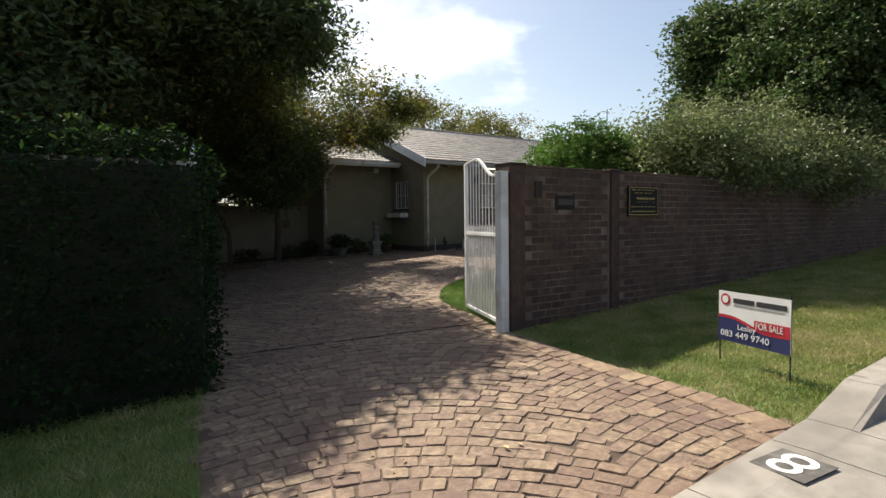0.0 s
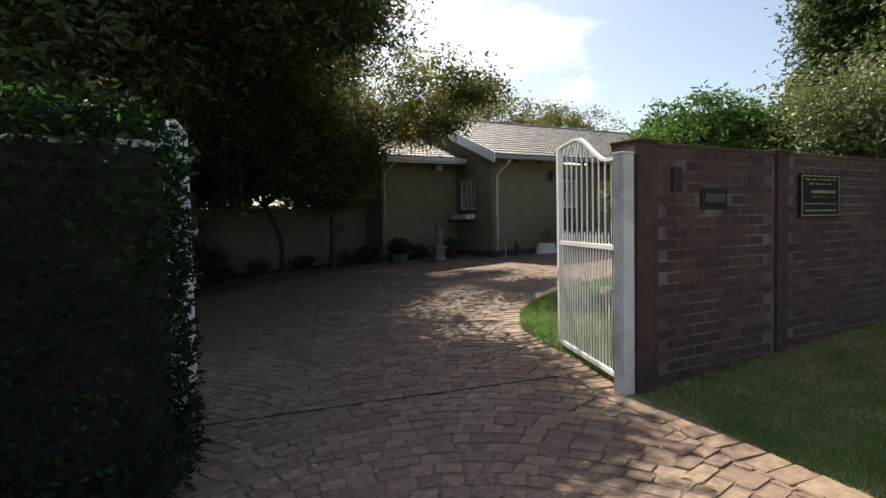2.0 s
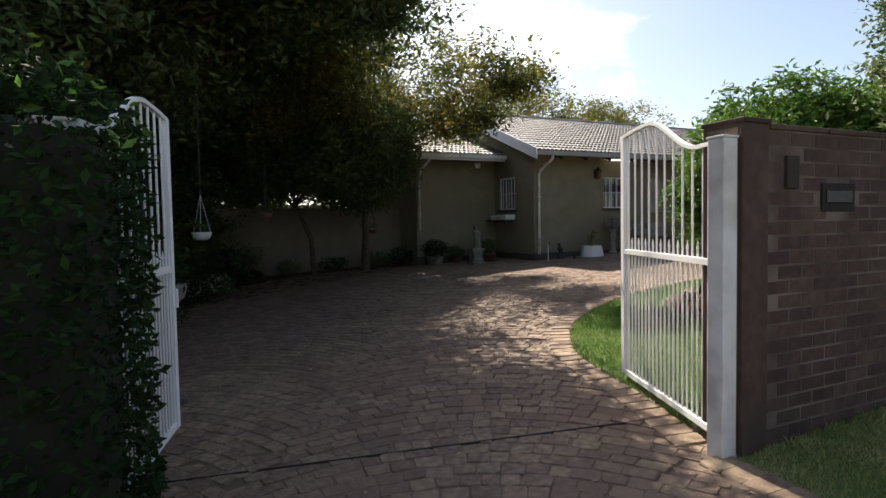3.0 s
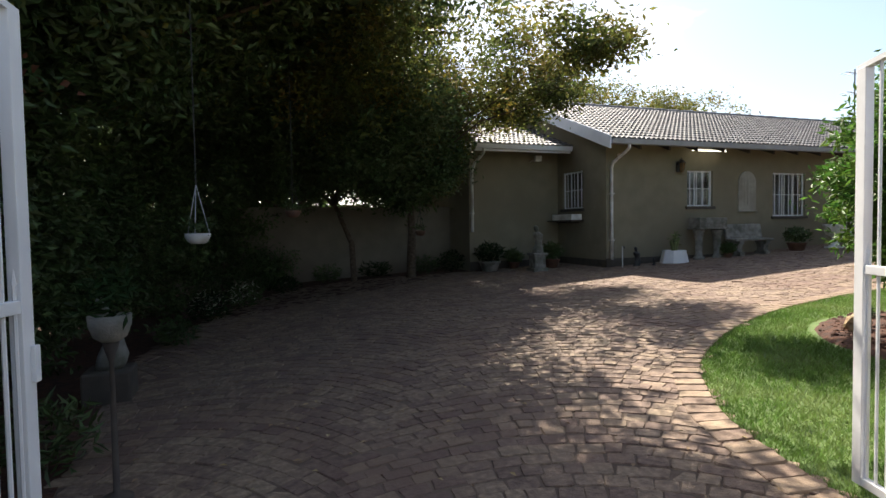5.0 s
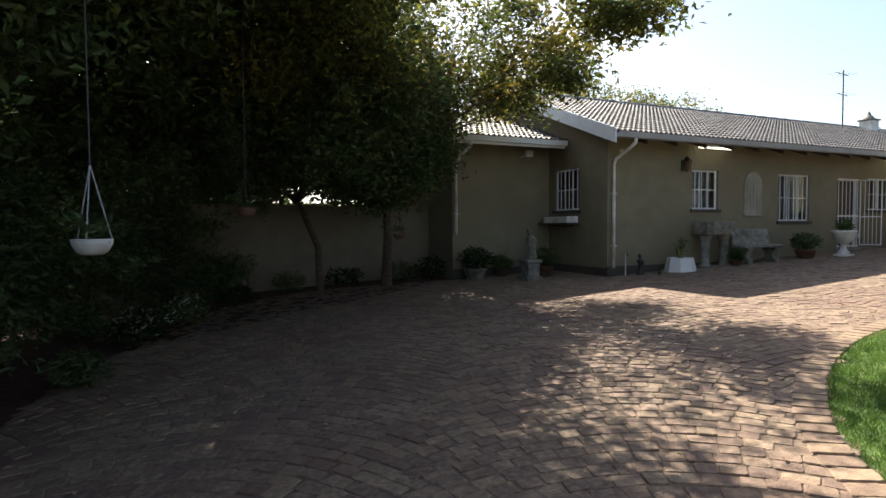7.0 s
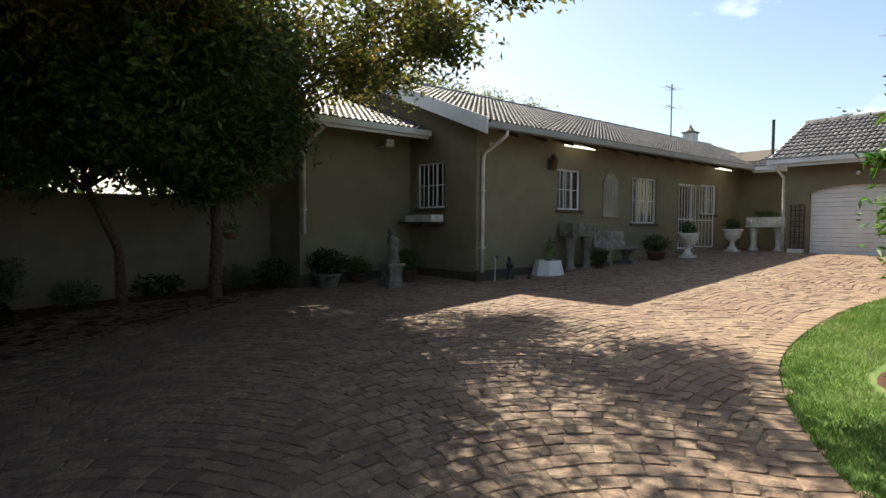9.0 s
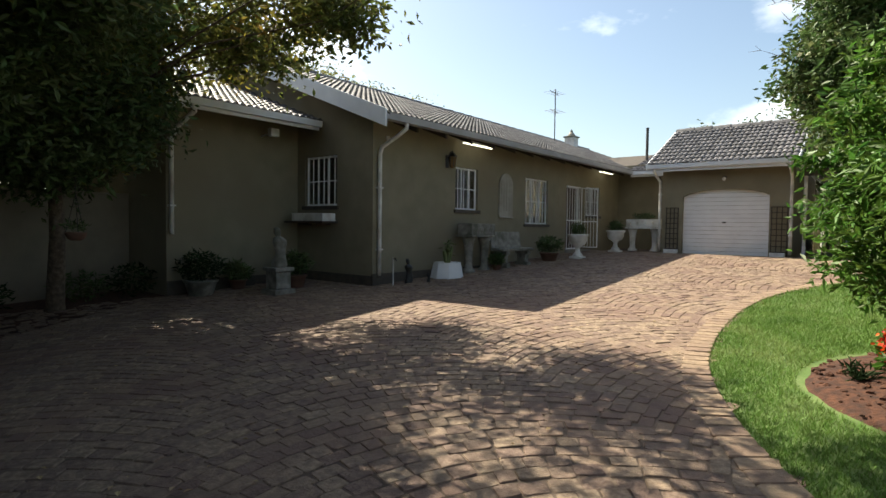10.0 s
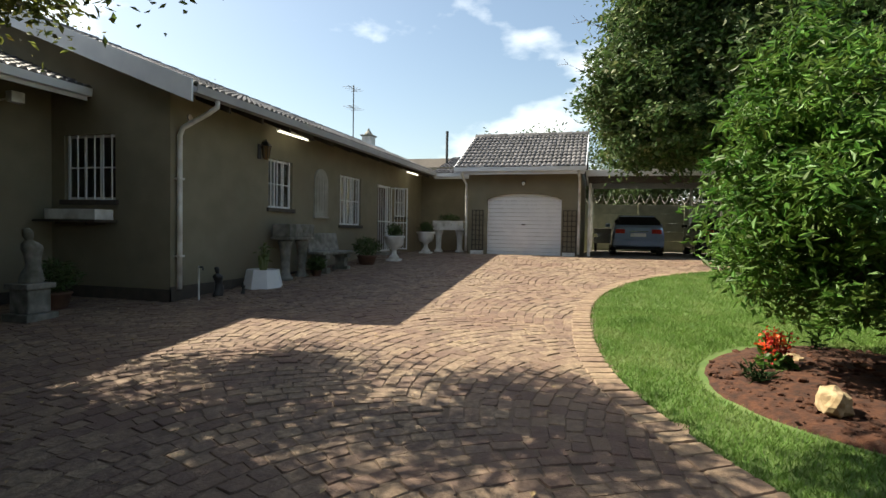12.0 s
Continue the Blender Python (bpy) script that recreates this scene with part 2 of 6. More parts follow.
def turned(bm, profile, seg=20, at=(0, 0, 0), squash=1.0):
    """A shape turned about z from (radius, height) pairs."""
    rings = []
    for r, z in profile:
        rings.append([bm.verts.new((at[0] + r * math.cos(6.28318 * k / seg), at[1] + squash * r * math.sin(6.28318 * k / seg), at[2] + z)) for k in range(seg)])
    for a, b in zip(rings, rings[1:]):
        for k in range(seg):
            j = (k + 1) % seg
            bm.faces.new((a[k], a[j], b[j], b[k]))
    bm.faces.new(rings[0][::-1])
    bm.faces.new(rings[-1])
    return bm


def blob(bm, c, r, seed=0, rough=0.15, sub=2):
    """A lumpy rounded body."""
    res = bmesh.ops.create_icosphere(bm, subdivisions=sub, radius=1.0)
    for v in res["verts"]:
        k = 1 + rough * noise.noise(v.co * 1.9 + Vector((seed * 7.3, seed * 3.1, 0)))
        v.co = Vector((c[0] + r[0] * v.co.x * k, c[1] + r[1] * v.co.y * k, c[2] + r[2] * v.co.z * k))
    return bm


def plane_wall(name, along, at, thick, a0, a1, z0, z1, openings, mat, label):
    """A wall with openings cut right through. along: 'x' or 'y'; openings: (a, a, z, z)."""
    cuts_a = sorted({a0, a1, *[o[0] for o in openings], *[o[1] for o in openings]})
    cuts_z = sorted({z0, z1, *[o[2] for o in openings], *[o[3] for o in openings]})
    bm = bmesh.new()
    solid = {}
    for i in range(len(cuts_a) - 1):
        for j in range(len(cuts_z) - 1):
            ca, cz = (cuts_a[i] + cuts_a[i + 1]) / 2, (cuts_z[j] + cuts_z[j + 1]) / 2
            solid[i, j] = not any(o[0] < ca < o[1] and o[2] < cz < o[3] for o in openings)

    def P(a, d, z):
        return (a, at + d, z) if along == "x" else (at + d, a, z)

    def quad(*ps):
        bm.faces.new([bm.verts.new(p) for p in ps])
    for (i, j), s in solid.items():
        if not s:
            continue
        a, b, c, d = cuts_a[i], cuts_a[i + 1], cuts_z[j], cuts_z[j + 1]
        quad(P(a, 0, c), P(b, 0, c), P(b, 0, d), P(a, 0, d))
        quad(P(a, thick, c), P(a, thick, d), P(b, thick, d), P(b, thick, c))
        if not solid.get((i - 1, j)):
            quad(P(a, 0, c), P(a, 0, d), P(a, thick, d), P(a, thick, c))
        if not solid.get((i + 1, j)):
            quad(P(b, 0, c), P(b, thick, c), P(b, thick, d), P(b, 0, d))
        if not solid.get((i, j - 1)):
            quad(P(a, 0, c), P(a, thick, c), P(b, thick, c), P(b, 0, c))
        if not solid.get((i, j + 1)):
            quad(P(a, 0, d), P(b, 0, d), P(b, thick, d), P(a, thick, d))
    bmesh.ops.remove_doubles(bm, verts=bm.verts, dist=1e-4)
    bmesh.ops.recalc_face_normals(bm, faces=bm.faces)
    return tagged(part(name, bm, mat), label, "wall", kind="structure")


def sheet(name, poly, mat, lift, label, category, kind="structure", thick=0.0):
    """A flat piece of ground with the outline poly, lying lift above the slope."""
    bm = bmesh.new()
    f = bm.faces.new([bm.verts.new((x, y, gz(x) + lift)) for x, y in poly])
    if f.normal.z < 0:
        bmesh.ops.reverse_faces(bm, faces=[f])
    if thick:
        r = bmesh.ops.extrude_face_region(bm, geom=[f])
        bmesh.ops.translate(bm, vec=(0, 0, thick), verts=[v for v in r["geom"] if isinstance(v, bmesh.types.BMVert)])
    bmesh.ops.triangulate(bm, faces=bm.faces)
    bmesh.ops.recalc_face_normals(bm, faces=bm.faces)
    return tagged(part(name, bm, mat), label, category, kind=kind)


def inside(poly, x, y):
    """Which of the points (arrays x, y) lie in poly."""
    hit = np.zeros(len(x), bool)
    n = len(poly)
    for i in range(n):
        (xa, ya), (xb, yb) = poly[i], poly[(i + 1) % n]
        if ya == yb:
            continue
        c = ((ya > y) != (yb > y)) & (x < (xb - xa) * (y - ya) / (yb - ya) + xa)
        hit ^= c
    return hit


def curve_through(pts, step=0.12):
    """Points along a smooth curve through pts."""
    out = []
    n = len(pts)
    for i in range(n - 1):
        p0, p1, p2, p3 = [np.array(pts[min(max(i + k, 0), n - 1)], float) for k in (-1, 0, 1, 2)]
        m = max(2, int(np.linalg.norm(p2 - p1) / step))
        for t in np.arange(m) / m:
            out.append(tuple(0.5 * (2 * p1 + (p2 - p0) * t + (2 * p0 - 5 * p1 + 4 * p2 - p3) * t * t + (3 * p1 - p0 - 3 * p2 + p3) * t ** 3)))
    out.append(tuple(pts[-1]))
    return out


# ---------------------------------------------------------------- foliage helpers
def leaf_mesh(name, pos, size, mat, rng, parent=None, droop=0.3, slim=0.42, up=0.0):
    """Folded, pointed leaves at pos (N, 3): four corners each, two triangles."""
    n = len(pos)
    d = rng.normal(size=(n, 3))
    d[:, 2] = d[:, 2] * 0.6 - droop + up
    d /= np.linalg.norm(d, axis=1, keepdims=True) + 1e-9
    s = np.cross(d, rng.normal(size=(n, 3)))
    s /= np.linalg.norm(s, axis=1, keepdims=True) + 1e-9
    nn = np.cross(d, s)
    L = (size * rng.uniform(0.65, 1.3, n))[:, None]
    v = np.empty((n, 4, 3))
    v[:, 0] = pos
    v[:, 1] = pos + d * L * 0.45 + s * L * slim * 0.5 + nn * L * 0.1
    v[:, 2] = pos + d * L
    v[:, 3] = pos + d * L * 0.45 - s * L * slim * 0.5 + nn * L * 0.1
    i = np.arange(n)[:, None] * 4
    f = np.concatenate([i + [0, 1, 2], i + [0, 2, 3]])
    return raw(name, v.reshape(-1, 3), f, mat, parent)


def clump_points(lobes, rng, per, spread, shell=0.55):
    """Leaf points in clumps that fill uneven lobes (cx, cy, cz, rx, ry, rz, clumps). Returns points and clump centres."""
    cs = []
    for cx, cy, cz, rx, ry, rz, k in lobes:
        d = rng.normal(size=(k, 3))
        d /= np.linalg.norm(d, axis=1, keepdims=True)
        r = rng.uniform(shell, 1.0, (k, 1)) * (1 + 0.16 * np.sin(d[:, :1] * 5 + cx) + 0.14 * np.cos(d[:, 1:2] * 7 + cy) + 0.1 * rng.normal(size=(k, 1)))
        cs.append(np.array([cx, cy, cz]) + d * r * np.array([rx, ry, rz]))
    cs = np.concatenate(cs)
    n = rng.poisson(per, len(cs))
    w = spread * rng.uniform(0.6, 1.5, len(cs))
    idx = np.repeat(np.arange(len(cs)), n)
    pts = cs[idx] + rng.normal(size=(len(idx), 3)) * w[idx, None] * np.array([1, 1, 0.6])
    return pts, cs, idx


def tree(label, base, top, r, lobes, mat, leaf, per, spread, seed, name="tree", shell=0.55, twigs=60, droop=0.3, slim=0.42, limbs=True, extra=None):
    """A tree or shrub: tapered trunk, a limb to each lobe, twigs to the clumps, and a crown of single leaves."""
    rng = np.random.default_rng(seed)
    t = thing(name, label, "tree" if name == "tree" else name)
    t.location = base
    off = np.array(base)
    pts, cs, idx = clump_points(lobes, rng, per, spread, shell)
    b, tp = Vector((0, 0, -0.1)), Vector(top) - Vector(base)
    mid = b.lerp(tp, 0.5) + Vector((0.12 * rng.normal(), 0.12 * rng.normal(), 0))
    part("trunk", pipe(bmesh.new(), [b, b.lerp(mid, 0.15), mid, tp], [r * 1.35, r, r * 0.8, r * 0.55], 10), BARK, t, smooth=True)
    if limbs:
        for lo in lobes:
            c = Vector(lo[:3]) - Vector(base)
            k = min(1.0, 0.25 + lo[6] / 200)
            q = [tp.lerp(c, u) + Vector((0.1 * rng.normal(), 0.1 * rng.normal(), (0.35 * u * (1 - u) - 0.1 * u) * (c - tp).length)) for u in (0.25, 0.5, 0.75)]
            part("limb", pipe(bmesh.new(), [tp - Vector((0, 0, 0.15)), *q, c], [r * 0.5 * k, r * 0.4 * k, r * 0.28 * k, r * 0.17 * k, r * 0.07 * k], 7), BARK, t, smooth=True)
    bm = bmesh.new()
    for c in cs[rng.permutation(len(cs))[:twigs]]:
        lo = min(lobes, key=lambda q: (q[0] - c[0]) ** 2 + (q[1] - c[1]) ** 2 + (q[2] - c[2]) ** 2)
        a, e = Vector(lo[:3]) - Vector(base), Vector(c) - Vector(base)
        rod(bm, a.lerp(e, 0.25), e, 0.018, 0.004, 5)
    if twigs:
        part("twigs", bm, BARK, t)["kind"] = "stuff"
    leaf_mesh("crown", pts - off, leaf, mat, rng, t, droop, slim)
    if extra:
        m2, share, leaf2 = extra
        k = np.flatnonzero((rng.uniform(size=len(cs)) < share * 2.2)[idx] & (rng.uniform(size=len(pts)) < 0.45))
        leaf_mesh("blossoms" if m2 is BLOSSOM else "turning_leaves", pts[k] - off + rng.normal(size=(len(k), 3)) * 0.05, leaf2, m2, rng, t, droop, 0.7)
    return t


# ---------------------------------------------------------------- ground
def build_ground():
    xs = [-400, -120, -50, -25, -12, -4, 20, 26, 40, 80, 160, 420]
    ys = [-400, -120, -40, -12, 0, 12, 26, 40, 80, 160, 420]
    v = [(x, y, gz(x) - 0.045) for y in ys for x in xs]
    w = len(xs)
    f = [(j * w + i, j * w + i + 1, (j + 1) * w + i + 1, (j + 1) * w + i) for j in range(len(ys) - 1) for i in range(w - 1)]
    tagged(raw("ground", v, f, EARTH), "dry earth with sparse grass, rising gently to the house", "ground", kind="structure")


build_ground()
KERB_Y = 1.66
LAWN_EDGE = curve_through([(4.60, 5.42), (4.93, 6.40), (5.02, 6.84), (5.33, 7.72), (5.70, 8.28), (6.22, 8.90), (7.08, 9.52), (8.02, 10.0), (9.10, 10.36), (10.6, 10.56), (12.4, 10.58), (14.1, 10.30), (15.7, 9.65), (17.0, 8.75), (18.0, 7.6)])
VERGE_EDGE = curve_through([(4.50, 5.10), (4.46, 4.57), (4.33, 3.9), (4.25, 3.26), (4.20, 2.6), (4.12, 2.1), (3.96, KERB_Y)])
LEFT_EDGE = curve_through([(0.40, KERB_Y), (0.55, 2.9), (0.80, 4.30), (1.09, 5.55), (1.15, 6.9), (0.95, 9.0), (0.78, 12.4), (1.25, 14.9), (2.2, 17.4), (3.4, 19.1), (5.2, 19.75), (8.1, 19.1)])
DRIVE = LEFT_EDGE + [(10.95, 19.1), (10.95, 16.86), (23.5, 16.86), (23.5, 14.5), (21.0, 14.5), (21.0, 7.6)] + LAWN_EDGE[::-1] + VERGE_EDGE
sheet("pavement", DRIVE, JOINT, -0.001, "sandy bed of the cobbled driveway", "driveway")
LAWN = LAWN_EDGE + [(20.5, 6.5), (20.5, 5.40), (4.72, 5.40)]
sheet("lawn", LAWN, TURF, 0.0, "mown green lawn beside the driveway", "lawn")
VERGE = VERGE_EDGE[::-1] + [(4.55, 5.12), (40, 5.12), (40, KERB_Y)]
sheet("verge_east", VERGE, TURF, 0.0, "sunlit grass verge outside the brick wall", "lawn")
VERGE_W = [(x, y) for x, y in LEFT_EDGE if y < 6.0][::-1] + [(-4, KERB_Y), (-4, 7.0), (1.0, 7.0)]
sheet("verge_west", VERGE_W, TURF, 0.0, "shaded grass verge in front of the hedge", "lawn")
sheet("bed_west", [(x, y) for x, y in LEFT_EDGE if y > 6.5] + [(8.1, 20.7), (-4, 20.7), (-4, 6.6)], SOIL, 0.005, "shaded planting bed along the boundary", "flower bed")


def build_street():
    bm = bmesh.new()
    for x0, x1 in ((-60, -4), (-4, 20), (20, 60)):
        vs = [bm.verts.new((x, y, gz(x) - 0.04)) for x, y in ((x0, -5.2), (x1, -5.2), (x1, 0.95), (x0, 0.95))]
        bm.faces.new(vs)
    tagged(part("road", bm, ASPHALT), "grey asphalt residential street", "road", kind="structure")
    # kerb stones: low apron across the drive, upstand beside the verges
    k = thing("kerb", "pale concrete kerb with a lowered crossing", "kerb")
    k["kind"] = "structure"

    def stone(x0, x1, h0, h1):
        bm = bmesh.new()
        prof = lambda h: [(0.95, -0.06), (0.95, 0.012), (1.36, 0.03), (1.40, 0.035 + h * 0.85), (1.44, 0.036 + h), (KERB_Y, 0.036 + h), (KERB_Y, -0.08)]
        ra = [bm.verts.new((x0, y, gz(x0) + z)) for y, z in prof(h0)]
        rb = [bm.verts.new((x1, y, gz(x1) + z)) for y, z in prof(h1)]
        for i in range(len(ra)):
            j = (i + 1) % len(ra)
            bm.faces.new((ra[i], ra[j], rb[j], rb[i]))
        bm.faces.new(ra)
        bm.faces.new(rb[::-1])
        bmesh.ops.recalc_face_normals(bm, faces=bm.faces)
        part("kerb_stone", bm, CONCRETE, k)
    stops = [-9.4 + 0.94 * i for i in range(10)] + [0.0, 0.9, 1.8, 2.7, 3.62, 4.12] + [4.75 + 0.94 * i for i in range(26)]
    for a, b in zip(stops, stops[1:]):
        stone(a, b - 0.008, 0.0 if -0.6 < a < 4.2 else 0.13, 0.0 if -0.6 < b < 4.2 else 0.13)
    # painted house number on the kerb
    n = thing("house_number", "black painted square with a white figure 8 on the kerb", "house number")
    q = pose(3.36, 1.43, gz(3.34) + 0.0405, 0, -2.86, -8)
    bm = bmesh.new()
    box(bm, -0.16, 0.16, -0.16, 0.15, -0.004, 0, 0.0, q)
    part("painted_ground", bm, material("worn black paint", [(0.05, 0.05, 0.05), (0.09, 0.085, 0.08), (0.16, 0.15, 0.14)], 0.9, scale=9), n)
    text_part("figure", "8", 0.40, WHITE_OLD, n, q @ pose(0.0, 0.0, 0.002, 0, 0, 84) @ Matrix.Translation((0.0, -0.14, 0)), "CENTER", 0.001, 1.15)


def text_part(name, body, size, mat, parent, m, align="LEFT", depth=0.001, squeeze=1.0):
    c = bpy.data.curves.new(name, "FONT")
    c.body, c.size, c.extrude, c.align_x = body, size, depth, align
    tmp = bpy.data.objects.new("tmp", c)
    scene.collection.objects.link(tmp)
    bpy.context.view_layer.update()
    me = bpy.data.meshes.new_from_object(tmp.evaluated_get(bpy.context.evaluated_depsgraph_get()))
    bpy.data.objects.remove(tmp)
    me.transform(m @ Matrix.Diagonal((squeeze, 1, 1, 1)))
    me.materials.clear()
    me.materials.append(mat)
    ob = new(name, me)
    ob.parent = parent
    return ob


build_street()

# ---------------------------------------------------------------- house
FY, SX, WX = 16.86, 10.95, 23.5      # front wall, gable wall, far wing wall
EAVE_Y, EAVE_Z, PITCH = 16.2, 3.62, 0.39
RIDGE_Y = 21.2
RIDGE_Z = EAVE_Z + PITCH * (RIDGE_Y - EAVE_Y)
W1, W2, W3, DOOR = (13.58, 14.48, 2.0, 2.98), (16.74, 18.05, 1.70, 2.97), (20.7, 21.8, 2.02, 2.97), (19.25, 20.25, 0.72, 2.92)
SWIN = (17.9, 18.93, 2.0, 3.04)
plane_wall("wall_south", "x", FY, 0.24, SX, WX + 0.3, 0.2, 3.9, [W1, W2, W3, DOOR], PLASTER, "olive beige plastered front wall of the house")
plane_wall("wall_gable", "y", SX, 0.24, FY + 0.24, 25.4, 0.2, 3.9, [SWIN], PLASTER, "olive beige plastered gable wall with barred window")
plane_wall("wall_wing", "x", 19.2, 0.24, 8.1, SX, 0.1, 3.9, [], PLASTER, "olive beige plastered wall of the low wing")
plane_wall("wall_wing_west", "y", 8.1, 0.24, 19.44, 25.4, 0.1, 3.9, [], PLASTER, "end wall of the low wing")
plane_wall("wall_north", "x", 25.2, 0.2, 8.1, 30.0, 0.2, 3.9, [], PLASTER, "rear wall of the house")
plane_wall("wall_link", "y", WX, 0.24, 14.5, FY, 0.5, 3.9, [], PLASTER, "olive beige wall linking house and garage")
plane_wall("wall_east", "y", 30.0, 0.2, 14.4, 25.4, 0.2, 3.9, [], PLASTER, "far end wall of the house")


def gable_top():
    bm = bmesh.new()
    pts = [(FY, 3.9), (25.4, 3.9), (25.4, 3.92), (RIDGE_Y, RIDGE_Z - 0.12), (FY, 3.72 + 0.2)]
    a = [bm.verts.new((SX, y, z)) for y, z in pts]
    b = [bm.verts.new((SX + 0.24, y, z)) for y, z in pts]
    for i in range(5):
        j = (i + 1) % 5
        bm.faces.new((a[i], a[j], b[j], b[i]))
    bm.faces.new(a)
    bm.faces.new(b[::-1])
    bmesh.ops.recalc_face_normals(bm, faces=bm.faces)
    tagged(part("wall_gable_top", bm, PLASTER), "plastered triangle of the gable under the roof", "wall", kind="structure")
    for name, bmx in (("plinth_south", boxed(SX - 0.02, WX, FY - 0.02, FY - 0.002, 0.2, 0.66)), ("plinth_gable", boxed(SX - 0.02, SX - 0.002, FY - 0.02, 19.2, 0.2, 0.62)), ("plinth_wing", boxed(8.1, SX - 0.02, 19.18, 19.198, 0.1, 0.55))):
        tagged(part(name, bmx, PLINTH), "dark painted plinth strip along the wall foot", "plinth", kind="structure")
    tagged(part("floor_inside", boxed(SX + 0.24, 30, FY + 0.24, 25.2, 0.55, 0.62), INSIDE), "floor inside the dim house", "floor", kind="structure")
    tagged(part("ceiling", boxed(SX + 0.24, 30, FY + 0.24, 25.2, 3.5, 3.55), INSIDE), "ceiling inside the dim house", "ceiling", kind="structure")
    tagged(part("partition", boxed(SX + 0.24, 30, 20.4, 20.5, 0.62, 3.5), INSIDE), "inner wall of the dim rooms", "wall", kind="structure")


gable_top()


# roof tiles: rolled profile, one course lapping the next
TILE_W, TILE_L = 0.30, 0.34


def tile_arrays():
    cols = 9
    xs = np.linspace(-0.5, 0.5, cols) * TILE_W * 0.995
    zp = 0.042 * np.abs(np.sin(np.linspace(0, 2 * np.pi, cols))) ** 0.8
    v = [(x, 0.0, z + 0.046) for x, z in zip(xs, zp)] + [(x, TILE_L + 0.05, z + 0.004) for x, z in zip(xs, zp)] + [(x, 0.0, z + 0.006) for x, z in zip(xs, zp)]
    f = [(i, i + 1, cols + i + 1, cols + i) for i in range(cols - 1)] + [(2 * cols + i, 2 * cols + i + 1, i + 1, i) for i in range(cols - 1)]
    return np.array(v), np.array(f)


TV, TF = tile_arrays()
TILE_MESH = bpy.data.meshes.new("roof_tile")
TILE_MESH.from_pydata(TV.tolist(), [], TF.tolist())
TILE_MESH.materials.append(TILE)


def tiled(parent, m, width, length, singles, skip=None):
    """Courses of tiles on a slope: m takes local (x along the eave, y up the slope). singles: that many from the lower corner are pieces."""
    nx, ny = int(width / TILE_W), int(length / TILE_L)
    rng = random.Random(3)
    rest = []
    spots = []
    for j in range(ny + 1):
        for i in range(nx + 1):
            x, y = (i + 0.5 + 0.0) * width / (nx + 1), j * length / (ny + 1)
            if skip and skip(x, y):
                continue
            spots.append((x + 1.6 * y, x, y))
    spots.sort()
    for k, (_, x, y) in enumerate(spots):
        q = m @ pose(x + rng.uniform(-0.003, 0.003), y, rng.uniform(0, 0.002), rng.uniform(-0.15, 0.15), 0, rng.uniform(-0.2, 0.2))
        if k < singles:
            ob = new("roof_tile", TILE_MESH)
            ob.parent = parent
            ob.matrix_basis = q
        else:
            rest.append(q)
    if rest:
        A = np.array([np.array(q) for q in rest])
        P = np.einsum("kij,vj->kvi", A[:, :3, :3], TV) + A[:, None, :3, 3]
        Q = TF[None] + (np.arange(len(rest)) * len(TV))[:, None, None]
        ob = raw("roof_tiles", P.reshape(-1, 3), Q.reshape(-1, 4), TILE_FAR, parent)
        ob["kind"] = "stuff"


def slope_matrix(origin, along, up):
    a, u = Vector(along).normalized(), Vector(up).normalized()
    n = a.cross(u)
    return Matrix(((a.x, u.x, n.x, origin[0]), (a.y, u.y, n.y, origin[1]), (a.z, u.z, n.z, origin[2]), (0, 0, 0, 1)))


def slab(corners, t):
    """A board of thickness t under four corners."""
    bm = bmesh.new()
    a = [bm.verts.new(c) for c in corners]
    b = [bm.verts.new((c[0], c[1], c[2] - t)) for c in corners]
    for i in range(4):
        j = (i + 1) % 4
        bm.faces.new((a[i], b[i], b[j], a[j]))
    bm.faces.new(a)
    bm.faces.new(b[::-1])
    bmesh.ops.recalc_face_normals(bm, faces=bm.faces)
    return bm


BX = 10.60
R_LEN = math.hypot(RIDGE_Y - EAVE_Y, RIDGE_Z - EAVE_Z)


